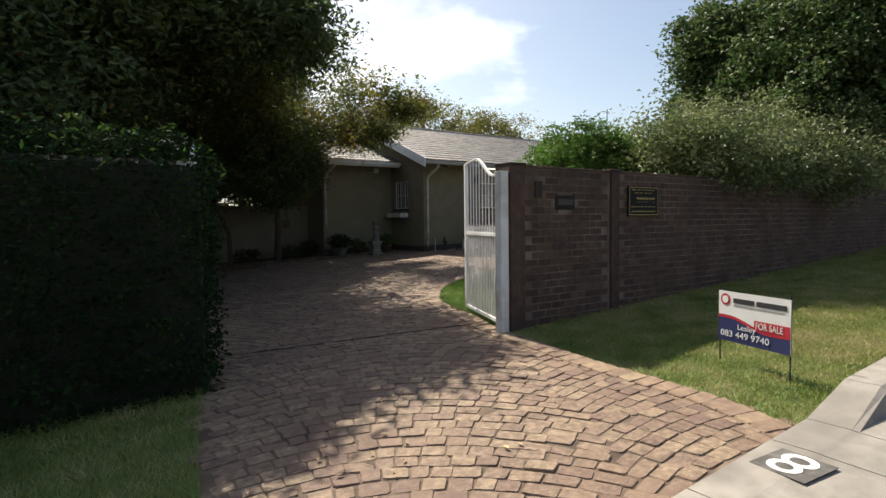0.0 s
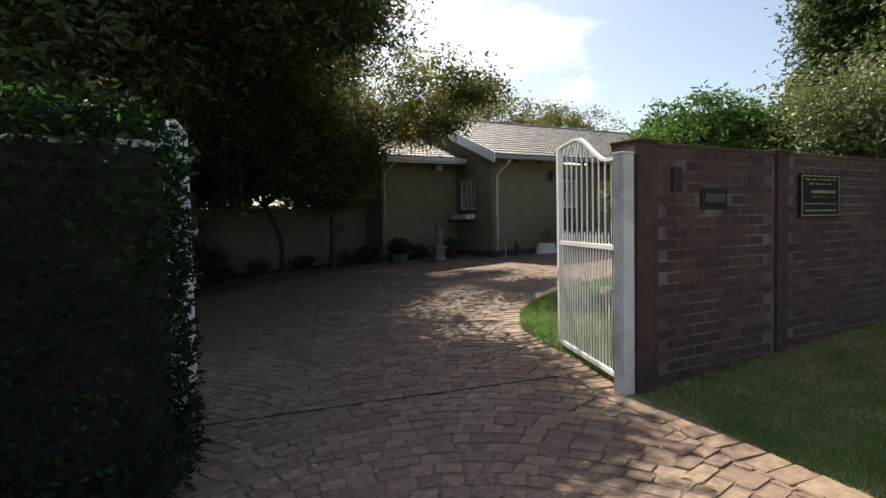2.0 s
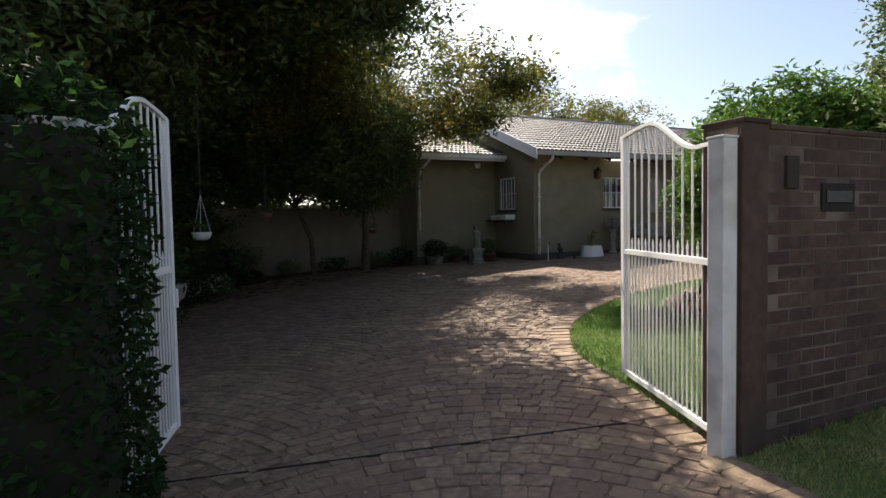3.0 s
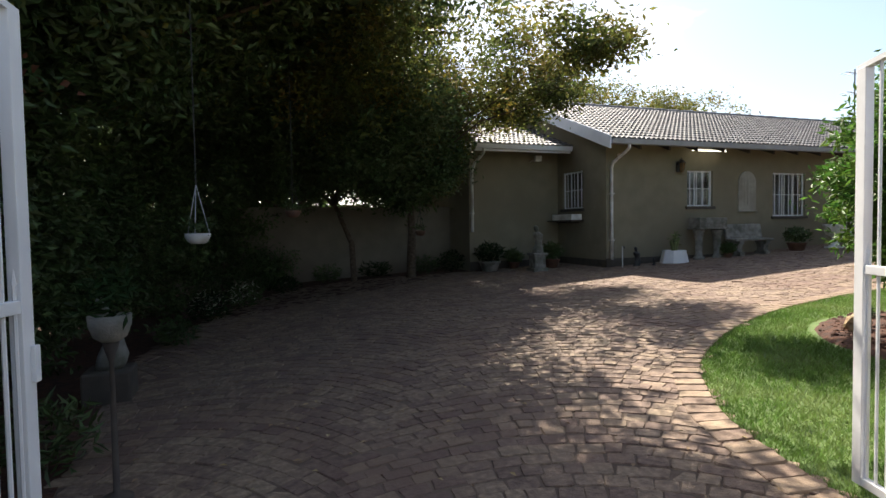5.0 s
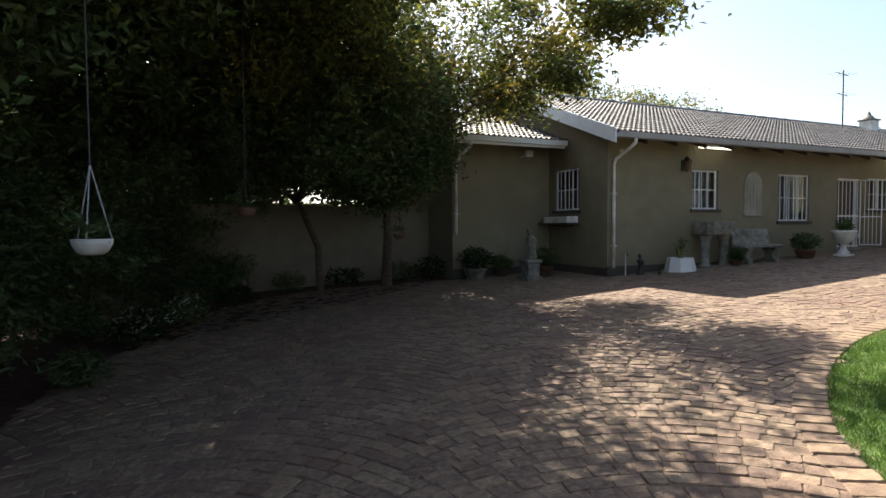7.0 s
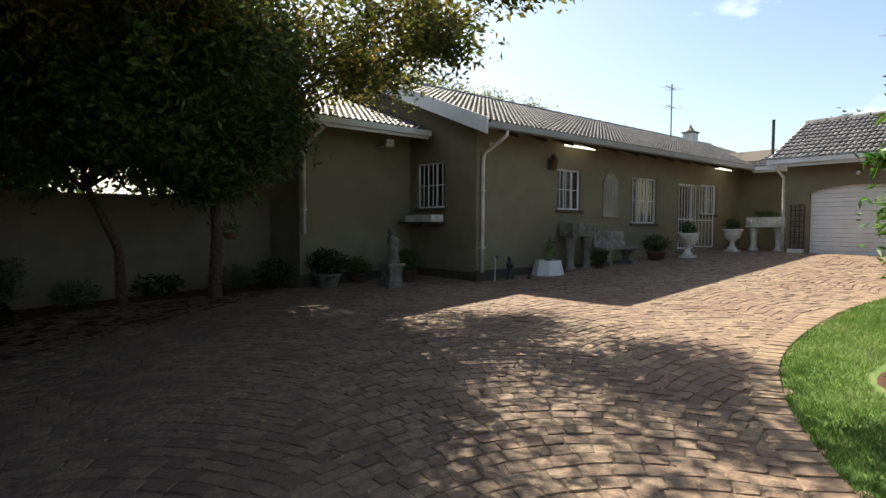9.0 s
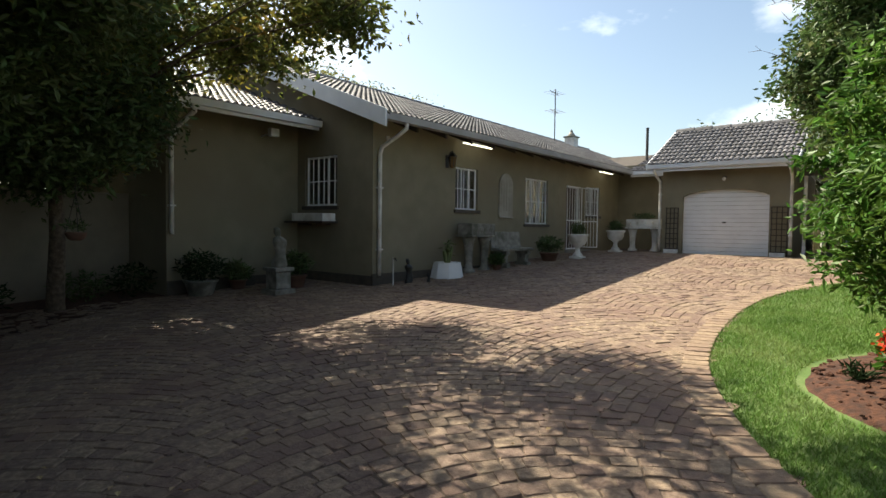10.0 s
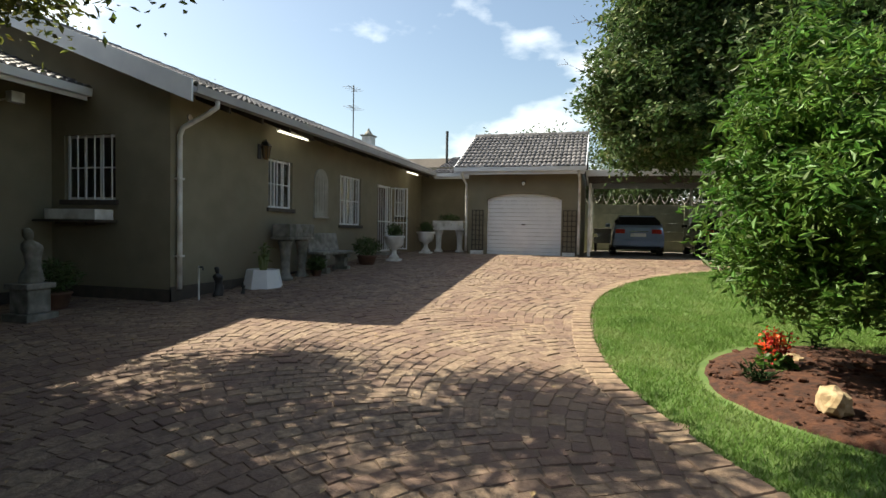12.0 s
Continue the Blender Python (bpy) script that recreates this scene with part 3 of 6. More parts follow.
def build_main_roof():
    r = tagged(thing("roof_main", "grey concrete tiled pitched roof of the house", "roof"), kind="structure")
    e, z = EAVE_Y, EAVE_Z
    part("deck", slab([(BX + 0.02, e + 0.05, z - 0.02), (30.4, e + 0.05, z - 0.02), (30.4, RIDGE_Y, RIDGE_Z - 0.05), (BX + 0.02, RIDGE_Y, RIDGE_Z - 0.05)], 0.09), material("eave timber", [(0.05, 0.04, 0.03), (0.08, 0.065, 0.05)], 0.8, scale=9), r)
    part("rear_deck", slab([(BX + 0.02, RIDGE_Y, RIDGE_Z - 0.05), (30.4, RIDGE_Y, RIDGE_Z - 0.05), (30.4, 26.0, 3.70), (BX + 0.02, 26.0, 3.70)], 0.09), TILE_FAR, r)
    tiled(r, slope_matrix((BX + 0.02, e, z), (1, 0, 0), (0, RIDGE_Y - e, RIDGE_Z - z)), 30.4 - BX, R_LEN, 300)
    for i in range(33):
        x = BX + i * 0.6
        bm = bmesh.new()
        pipe(bm, [(x, RIDGE_Y, RIDGE_Z - 0.02), (x + 0.62, RIDGE_Y, RIDGE_Z - 0.008)], [0.13, 0.14], 10)
        part("ridge_tile", bm, TILE, r)
    # barge boards and gutter
    for y0, z0, y1, z1 in ((e - 0.04, z - 0.03, RIDGE_Y, RIDGE_Z - 0.02), (26.0, 3.62, RIDGE_Y, RIDGE_Z - 0.02)):
        part("barge_board", slab([(BX - 0.035, y0, z0 + 0.115), (BX + 0.005, y0, z0 + 0.115), (BX + 0.005, y1, z1 + 0.125), (BX - 0.035, y1, z1 + 0.125)], 0.32), FASCIA, r, "pale grey barge board")
    part("fascia_board", boxed(BX + 0.01, 22.9, e - 0.005, e + 0.025, z - 0.115, z - 0.02), GUTTER, r)
    part("gutter", gutter(BX + 0.01, 22.9), GUTTER, r, "pale grey square gutter")
    # rafter ends under the eave
    for i in range(13):
        x = 11.5 + i * 0.9
        part("rafter_end", slab([(x, e + 0.03, z - 0.115), (x + 0.05, e + 0.03, z - 0.115), (x + 0.05, FY, z - 0.115 + PITCH * (FY - e - 0.03)), (x, FY, z - 0.115 + PITCH * (FY - e - 0.03))], 0.1), r_timber, r)


r_timber = material("dark rafter timber", [(0.04, 0.03, 0.025), (0.07, 0.055, 0.04)], 0.8, scale=9)


def gutter(x0, x1, y=None, z=None):
    y, z = EAVE_Y if y is None else y, EAVE_Z if z is None else z
    bm = bmesh.new()
    prof = [(y - 0.008, z + 0.005), (y - 0.008, z - 0.10), (y - 0.095, z - 0.10), (y - 0.11, z + 0.01), (y - 0.118, z + 0.01), (y - 0.103, z - 0.108), (y - 0.0, z - 0.108), (y - 0.0, z + 0.005)]
    a = [bm.verts.new((x0, p, q)) for p, q in prof]
    b = [bm.verts.new((x1, p, q)) for p, q in prof]
    for i in range(len(a)):
        j = (i + 1) % len(a)
        bm.faces.new((a[i], a[j], b[j], b[i]))
    bm.faces.new(a)
    bm.faces.new(b[::-1])
    bmesh.ops.recalc_face_normals(bm, faces=bm.faces)
    return bm


build_main_roof()


def build_low_roof():
    r = tagged(thing("roof_wing", "grey tiled roof of the low wing", "roof"), kind="structure")
    y, z, up = 18.35, 3.72, 0.36
    part("deck", slab([(7.7, y + 0.04, z - 0.02), (SX, y + 0.04, z - 0.02), (SX, 22.0, z + up * 3.6), (7.7, 22.0, z + up * 3.6)], 0.09), r_timber, r)
    part("rear_deck", slab([(7.7, 22.0, z + up * 3.6), (SX, 22.0, z + up * 3.6), (SX, 25.6, z), (7.7, 25.6, z)], 0.09), TILE_FAR, r)
    tiled(r, slope_matrix((7.7, y, z), (1, 0, 0), (0, 1, up)), SX - 7.7 - 0.02, 3.6 * math.hypot(1, up), 140)
    part("fascia_board", boxed(7.7, SX - 0.1, y - 0.005, y + 0.02, z - 0.17, z - 0.02), FASCIA, r)
    part("gutter", gutter(7.7, SX - 0.1, y, z), FASCIA, r)
    part("barge_board", slab([(7.66, y - 0.04, z + 0.02), (7.70, y - 0.04, z + 0.02), (7.70, 22.0, z + up * 3.6 + 0.06), (7.66, 22.0, z + up * 3.6 + 0.06)], 0.2), FASCIA, r)


build_low_roof()

# garage
GX, GY0, GY1 = 21.0, 11.05, 14.5
GD = (11.62, 13.90, 0.86, 2.78)
plane_wall("wall_garage_side", "x", GY1 - 0.22, 0.22, GX + 0.22, 26.5, 0.6, 3.6, [], PLASTER, "olive side wall of the garage")
plane_wall("wall_garage_far", "x", GY0, 0.22, GX + 0.22, 26.5, 0.6, 3.6, [], PLASTER, "olive outer wall of the garage")
plane_wall("wall_garage_rear", "y", 26.3, 0.2, GY0 + 0.22, GY1 - 0.22, 0.6, 3.6, [], PLASTER, "rear wall of the garage")


def build_garage_front():
    """The front wall with its flat-arched door opening."""
    bm = bmesh.new()
    a, b, z0, z1 = GD
    spring = z1 - 0.20
    n = 14
    arch = [(a + (b - a) * i / n, spring + 0.20 * math.sin(math.pi * i / n) ** 0.6) for i in range(n + 1)]
    for x, flip in ((GX, False), (GX + 0.22, True)):
        quads = [[(GY0, 0.6), (a, 0.6), (a, spring), (GY0, spring)], [(b, 0.6), (GY1, 0.6), (GY1, spring), (b, spring)], [(GY0, spring), (a, spring), (a, 3.6), (GY0, 3.6)], [(b, spring), (GY1, spring), (GY1, 3.6), (b, 3.6)]]
        quads += [[arch[i], arch[i + 1], (arch[i + 1][0], 3.6), (arch[i][0], 3.6)] for i in range(n)]
        for q in quads:
            bm.faces.new([bm.verts.new((x, y, z)) for y, z in q])
    line = [(a, 0.6), *arch, (b, 0.6)]
    for p, q in zip(line, line[1:]):
        bm.faces.new([bm.verts.new(c) for c in ((GX, *p), (GX + 0.22, *p), (GX + 0.22, *q), (GX, *q))])
    for y in (GY0, GY1):
        bm.faces.new([bm.verts.new(c) for c in ((GX, y, 0.6), (GX + 0.22, y, 0.6), (GX + 0.22, y, 3.6), (GX, y, 3.6))])
    bmesh.ops.remove_doubles(bm, verts=bm.verts, dist=1e-4)
    bmesh.ops.recalc_face_normals(bm, faces=bm.faces)
    tagged(part("wall_garage_front", bm, PLASTER), "olive beige garage front with a shallow arched opening", "wall", kind="structure")
    d = tagged(thing("door_garage", "closed white ribbed garage door", "garage door"), kind="structure")
    rows = 16
    h = (z1 + 0.02 - z0) / rows
    for i in range(rows):
        bm = bmesh.new()
        box(bm, GX + 0.10 + 0.004 * (i % 2), GX + 0.13, a - 0.02, b + 0.02, z0 + i * h, z0 + (i + 1) * h - 0.006, 0.008)
        part("panel", bm, WHITE, d)
    part("door_handle", boxed(GX + 0.07, GX + 0.10, 12.72, 12.82, 1.80, 1.84, 0.006), DARK, d, "small dark metal handle")
    tagged(part("floor_garage", boxed(GX + 0.05, 26.5, GY0, GY1, 0.6, 0.86), CONCRETE), "concrete garage floor", "floor", kind="structure")


build_garage_front()


def build_garage_roof():
    r = tagged(thing("roof_garage", "grey tiled gabled roof of the garage", "roof"), kind="structure")
    x0, z0, x1, z1 = 20.55, 3.52, 23.5, 4.92
    y0, y1 = 10.95, 14.85
    part("deck", slab([(x0 + 0.04, y1, z0 - 0.02), (x0 + 0.04, y0, z0 - 0.02), (x1, y0, z1 - 0.04), (x1, y1, z1 - 0.04)], 0.09), r_timber, r)
    part("rear_deck", slab([(x1, y1, z1 - 0.04), (x1, y0, z1 - 0.04), (26.6, y0, 3.55), (26.6, y1, 3.55)], 0.09), TILE_FAR, r)
    tiled(r, slope_matrix((x0, y1, z0), (0, -1, 0), (x1 - x0, 0, z1 - z0)), y1 - y0, math.hypot(x1 - x0, z1 - z0), 150)
    for i in range(7):
        y = y1 - i * 0.56
        part("ridge_tile", pipe(bmesh.new(), [(x1, y, z1 + 0.0), (x1, y - 0.58, z1 + 0.012)], [0.12, 0.13], 10), TILE, r)
    part("fascia_board", boxed(x0 + 0.0, x0 + 0.025, y0, y1, z0 - 0.20, z0 - 0.02), FASCIA, r)
    bm = gutter(-y1, -y0, 0, z0)
    bmesh.ops.transform(bm, matrix=Matrix(((0, 1, 0, x0), (-1, 0, 0, 0), (0, 0, 1, 0), (0, 0, 0, 1))), verts=bm.verts)
    part("gutter", bm, FASCIA, r)
    for y in (y0 - 0.02, y1 + 0.02):
        part("barge_board", slab([(x0, y - 0.015, z0 + 0.03), (x0, y + 0.015, z0 + 0.03), (x1, y + 0.015, z1 + 0.05), (x1, y - 0.015, z1 + 0.05)], 0.17), FASCIA, r)
    # roof of the link between house and garage
    q = tagged(thing("roof_link", "grey tiled roof joining house and garage", "roof"), kind="structure")
    part("deck", slab([(22.95, 16.25, 3.58), (22.95, 14.87, 3.58), (26.0, 14.87, 4.55), (26.0, 18.6, 4.55)], 0.09), r_timber, q)
    tiled(q, slope_matrix((22.9, 16.3, 3.6), (0, -1, 0), (3.1, 0, 0.97)), 1.42, 3.1, 40)
    part("fascia_board", boxed(22.9, 22.93, 14.87, 16.2, 3.42, 3.58), FASCIA, q)
    bm = gutter(-16.2, -14.87, 0, 3.6)
    bmesh.ops.transform(bm, matrix=Matrix(((0, 1, 0, 22.9), (-1, 0, 0, 0), (0, 0, 1, 0), (0, 0, 0, 1))), verts=bm.verts)
    part("gutter", bm, FASCIA, q)


build_garage_roof()


def build_carport():
    c = tagged(thing("carport", "flat-roofed carport with pale fascia and steel posts", "carport"), kind="structure")
    y0 = 3.6
    part("roof_sheet", boxed(21.0, 27.0, y0, 10.9, 3.36, 3.42), material("carport sheet", [(0.20, 0.19, 0.18), (0.26, 0.25, 0.24)], 0.6, scale=4), c)
    part("fascia", boxed(20.95, 20.99, y0, 10.9, 3.28, 3.47, 0.006), FASCIA, c)
    part("side_fascia", boxed(21.0, 27.0, 10.9, 10.93, 3.28, 3.47, 0.006), FASCIA, c)
    part("beam", boxed(21.03, 21.13, y0, 10.85, 3.08, 3.355, 0.004), r_timber, c)
    for y in (10.80, 7.2, 3.7):
        part("post", rod(bmesh.new(), (21.08, y, 0.85), (21.08, y, 3.09), 0.045, seg=12), WHITE_OLD, c, "white steel post")
    for y in (10.80, 7.2, 3.7):
        part("rear_post", rod(bmesh.new(), (26.6, y, 0.85), (26.6, y, 3.36), 0.045, seg=12), WHITE_OLD, c)
    tagged(part("floor_carport", boxed(21.02, 27.4, y0, 10.95, 0.6, 0.885), CONCRETE), "bare concrete carport floor", "floor", kind="structure")


build_carport()


# ---------------------------------------------------------------- boundary walls
def bricks(parent, x0, x1, z0f, z1, y_face, singles, skip):
    """Courses of bricks proud of the wall face. The first singles from x0 are pieces."""
    bw, bh, g = 0.232, 0.080, 0.015
    v0 = np.array([(0, 0, 0), (1, 0, 0), (1, 0, 1), (0, 0, 1), (0, 1, 0), (1, 1, 0), (1, 1, 1), (0, 1, 1)], float)
    f0 = np.array([(0, 1, 2, 3), (1, 5, 6, 2), (4, 0, 3, 7), (3, 2, 6, 7), (4, 5, 1, 0)])
    me = bpy.data.meshes.new("brick")
    me.from_pydata((v0 * [bw, 0.03, bh]).tolist(), [], f0.tolist())
    me.materials.append(BRICK)
    rng = random.Random(8)
    spots = []
    n_courses = int((z1 - z0f(x0)) / (bh + g)) + 8
    for j in range(n_courses):
        z = z1 - (j + 1) * (bh + g)
        x = x0 - (0.5 * bw if j % 2 else 0)
        while x < x1 - 0.1:
            a, b = max(x, x0), min(x + bw, x1)
            if z > z0f(a) - 0.12 and b - a > 0.05 and not skip((a + b) / 2, z + bh / 2):
                spots.append((a, b, z))
            x += bw + g
    spots.sort()
    V, F = [], []
    for a, b, z in spots:
        d = rng.uniform(-0.0015, 0.0012)
        if len(V) == 0 and singles > 0:
            ob = new("brick", me)
            ob.parent = parent
            ob.matrix_basis = Matrix.Translation((a, y_face - d, z)) @ Matrix.Diagonal(((b - a) / bw, 1, 1, 1))
            singles -= 1
        else:
            V.append(v0 * [b - a, 0.03, bh] + [a, y_face - d, z])
            F.append(f0 + 8 * len(F))
    ob = raw("bricks", np.concatenate(V), np.concatenate(F), BRICK_FAR, parent)
    ob["kind"] = "stuff"


WY = 5.14
PIERS = [(4.565, 4.80), (6.46, 6.64)]


def build_front_wall():
    w = tagged(thing("wall_front", "weathered brown brick boundary wall with piers", "wall"), kind="structure")
    part("core", boxed(4.56, 40.0, WY + 0.0025, WY + 0.22, -0.1, 2.14), MORTAR, w)
    x = 4.84
    while x < 40:
        part("coping", boxed(x, x + 0.58, WY - 0.012, WY + 0.235, 2.14, 2.175, 0.006), BRICK, w)
        x += 0.585
    for a, b in PIERS:
        part("pier", boxed(a, b, WY - 0.03, WY + 0.26, -0.1, 2.165, 0.006), BRICK, w)
        part("pier_cap", boxed(a - 0.008, b + 0.012, WY - 0.042, WY + 0.27, 2.165, 2.195, 0.006), BRICK, w)
    letter = lambda x, z: (5.33 < x < 5.75 and 1.60 < z < 1.83) or (4.98 < x < 5.12 and 1.76 < z < 2.0) or any(a - 0.1 < x < b + 0.1 for a, b in PIERS)
    bricks(w, 4.81, 22.0, lambda x: gz(x), 2.14, WY, 300, letter)
    lb = thing("letterbox", "dark recessed letter slot set in the brick wall", "letterbox")
    part("frame", boxed(5.36, 5.72, WY - 0.012, WY + 0.02, 1.62, 1.81, 0.004), material("dark bronze", [(0.014, 0.010, 0.009), (0.022, 0.016, 0.013)], 0.95, scale=12), lb)
    part("flap", boxed(5.40, 5.68, WY - 0.02, WY - 0.012, 1.68, 1.76, 0.003), DARK, lb)
    it = thing("intercom", "small dark intercom plate on the brick wall", "intercom")
    part("plate", boxed(4.99, 5.11, WY - 0.022, WY + 0.02, 1.77, 1.98, 0.006), material("brown plastic", [(0.03, 0.02, 0.017), (0.04, 0.027, 0.022)], 0.9, scale=10), it)
    # rendered wall at the back of the yard, and hidden sides that close the plot
    bw = tagged(thing("wall_back", "plain grey-brown plastered boundary wall under the trees", "wall"), kind="structure")
    part("core", boxed(-4.2, 8.08, 20.7, 20.9, -0.4, 2.12), WALL_PAINT, bw)
    part("coping", boxed(-4.2, 8.08, 20.68, 20.92, 2.12, 2.16, 0.006), WALL_PAINT, bw)
    for x in (-2.5, 0.5, 3.5, 6.9):
        part("pier", boxed(x, x + 0.25, 20.66, 20.7, -0.4, 2.12), WALL_PAINT, bw)
    lw = tagged(thing("wall_west", "plastered boundary wall hidden behind creepers", "wall"), kind="structure")
    part("core", boxed(-4.4, -4.2, 7.0, 20.9, -0.4, 2.2), WALL_PAINT, lw)


build_front_wall()


def gate_leaf(label, hinge, length, angle, z0, flip):
    """A white steel gate leaf: stiles, rails, tall bars, short pointed bars, and a swept top rail."""
    g = thing("gate_leaf", label, "gate", "driveway gate leaves")
    g.matrix_basis = pose(hinge[0], hinge[1], z0, 0, 0, angle)
    def top(q):
        u = q / length
        return 1.86 + 0.29 * (0.5 - 0.5 * math.cos(math.pi * min(max((u - 0.12) / 0.53, 0), 1))) - 0.03 * (max(0, u - 0.65) / 0.35) ** 2
    H = 1.085
    part("hinge_stile", boxed(0.0, 0.045, -0.022, 0.022, 0.0, top(0), 0.003), WHITE, g)
    part("lock_stile", boxed(length - 0.065, length, -0.022, 0.022, 0.0, top(length), 0.003), WHITE, g)
    part("bottom_rail", boxed(0.045, length - 0.045, -0.018, 0.018, 0.0, 0.045, 0.003), WHITE, g)
    part("middle_rail", boxed(0.045, length - 0.045, -0.018, 0.018, H, H + 0.045, 0.003), WHITE, g)
    bm = bmesh.new()
    n = 24
    ring = []
    for i in range(n + 1):
        s = length * i / n
        ring.append([bm.verts.new((s, y, top(s) + z)) for y, z in ((-0.02, -0.012), (0.02, -0.012), (0.02, 0.014), (-0.02, 0.014))])
    for a, b in zip(ring, ring[1:]):
        for k in range(4):
            bm.faces.new((a[k], a[(k + 1) % 4], b[(k + 1) % 4], b[k]))
    bm.faces.new(ring[0])
    bm.faces.new(ring[-1][::-1])
    bmesh.ops.recalc_face_normals(bm, faces=bm.faces)
    part("top_rail", bm, WHITE, g)
    k = int(length / 0.128)
    for i in range(1, k):
        s = length * i / k
        part("bar", rod(bmesh.new(), (s, 0, 0.045), (s, 0, top(s)), 0.008, seg=6), WHITE, g)
    for i in range(k):
        s = length * (i + 0.5) / k
        bm = rod(bmesh.new(), (s, 0, 0.045), (s, 0, H + 0.10), 0.0075, seg=6)
        rod(bm, (s, 0, H + 0.10), (s, 0, H + 0.155), 0.011, 0.001, 6)
        part("short_bar", bm, WHITE, g)
    for z in (0.25, 1.6):
        part("hinge", rod(bmesh.new(), (-0.02, 0, z), (-0.02, 0, z + 0.09), 0.018, seg=10), WHITE, g)
    part("bolt", boxed(length - 0.03, length + 0.0, -0.04, -0.022, H - 0.25, H - 0.12, 0.003), WHITE, g)
    return g


A_R = math.degrees(math.atan2(6.71 - 5.28, 5.09 - 4.53))
gate_leaf("open white steel gate leaf hung on the white post", (4.53, 5.28), 1.53, A_R, 0.20, False)
A_L = math.degrees(math.atan2(7.08 - 5.69, 1.39 - 1.07))
gate_leaf("open white steel gate leaf half buried in the hedge", (1.07, 5.69), 1.43, A_L, 0.20, True)


def build_posts():
    p = thing("gate_post", "white painted square steel gate post against the wall", "gate post", "gate posts")
    part("post", boxed(4.425, 4.545, 5.13, 5.25, -0.05, 2.07, 0.008), WHITE_OLD, p)
    part("cap", boxed(4.42, 4.55, 5.125, 5.255, 2.07, 2.085, 0.003), WHITE_OLD, p)
    p = thing("gate_post", "white painted square steel gate post in the hedge", "gate post", "gate posts")
    part("post", boxed(0.94, 1.05, 5.62, 5.74, -0.2, 2.05, 0.008), WHITE_OLD, p)
    part("cap", boxed(0.935, 1.055, 5.615, 5.745, 2.05, 2.065, 0.003), WHITE_OLD, p)
    s = thing("gate_stop", "thin dark steel gate rail let into the paving", "gate rail")
    bm = bmesh.new()
    box(bm, 0, 3.5, -0.004, 0.004, -0.02, 0.008, 0.0, pose(1.3, 6.75, gz(1.3) + 0.004, 0, -2.86, math.degrees(math.atan2(5.80 - 6.75, 4.7 - 1.3))))
    part("rail", bm, DARK, s)


build_posts()

# ---------------------------------------------------------------- trees and hedges
RNG = np.random.default_rng(11)


def build_hedge():
    h = thing("hedge", "tall clipped dark green hedge with a rounded top", "hedge")
    x0, x1, y0, y1, z1 = -5.0, 1.33, 5.28, 6.75, 2.36
    n = 150000
    # leaves in a skin of the rounded block
    u = RNG.uniform(size=(n, 3)) * [x1 - x0, y1 - y0, z1 + 0.25] + [x0, y0, -0.25]
    c = np.clip(u, [x0 + 0.4, y0 + 0.4, -1], [x1 - 0.45, y1 - 0.35, z1 - 0.42])
    d = (u - c) / [0.45, 0.4, 0.42]
    r = np.linalg.norm(d, axis=1)
    wob = 1 + 0.10 * np.sin(u[:, 0] * 5.1) * np.cos(u[:, 2] * 4.3 + u[:, 1] * 3) + 0.06 * np.sin(u[:, 2] * 11 + u[:, 0] * 9)
    keep = (r < wob) & (r > 0.45)
    pts = u[keep]
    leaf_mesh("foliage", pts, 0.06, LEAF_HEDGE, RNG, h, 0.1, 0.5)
    top = pts[pts[:, 2] > z1 - 0.5]
    loose = top[RNG.permutation(len(top))[:1600]] + np.abs(RNG.normal(size=(1600, 3))) * [0.03, -0.03, 0.06]
    leaf_mesh("young_growth", loose, 0.07, LEAF_BRIGHT, RNG, h, -0.3, 0.4)
    # Near-black box as core: its colour stands for the shade between the leaves.
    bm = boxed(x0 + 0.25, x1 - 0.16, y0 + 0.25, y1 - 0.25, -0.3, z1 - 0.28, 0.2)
    part("shade_core", bm, material("hedge shade", [(0.012, 0.014, 0.008), (0.02, 0.022, 0.012)], 1.0, scale=9), h)


build_hedge()

tree("broad tree with turning yellow-green leaves beside the house", (6.4, 19.3, gz(6.4)), (6.2, 18.6, 2.6), 0.13,
     [(6.9, 17.5, 4.8, 1.6, 1.6, 1.4, 115), (6.7, 14.7, 5.1, 1.1, 1.1, 1.0, 15), (7.4, 12.9, 4.75, 0.9, 0.7, 0.5, 22), (7.7, 15.9, 4.9, 0.9, 1.1, 0.8, 20), (5.0, 14.3, 5.0, 0.9, 0.9, 0.7, 15), (7.8, 12.6, 4.4, 0.75, 0.6, 0.3, 24), (6.6, 20.2, 5.5, 1.8, 1.2, 1.1, 170), (7.1, 15.8, 6.1, 1.1, 1.2, 0.9, 14), (4.0, 15.5, 4.6, 1.25, 1.5, 1.3, 170), (5.2, 18.8, 4.2, 2.0, 1.5, 1.7, 330), (5.4, 18.6, 6.4, 2.2, 1.8, 1.5, 150), (4.3, 13.2, 5.0, 1.1, 1.1, 0.9, 38), (6.2, 18.4, 3.2, 1.4, 1.0, 0.8, 110), (7.8, 14.6, 4.1, 0.9, 0.9, 0.5, 24), (8.5, 17.4, 4.5, 0.9, 1.0, 0.6, 70), (8.5, 15.4, 4.75, 0.9, 0.8, 0.45, 36), (5.6, 17.6, 3.6, 1.5, 1.2, 1.0, 230), (6.6, 18.0, 4.0, 1.1, 1.1, 1.0, 110)],
     LEAF_AUTUMN, 0.115, 66, 0.2, 21, twigs=190, shell=0.3)
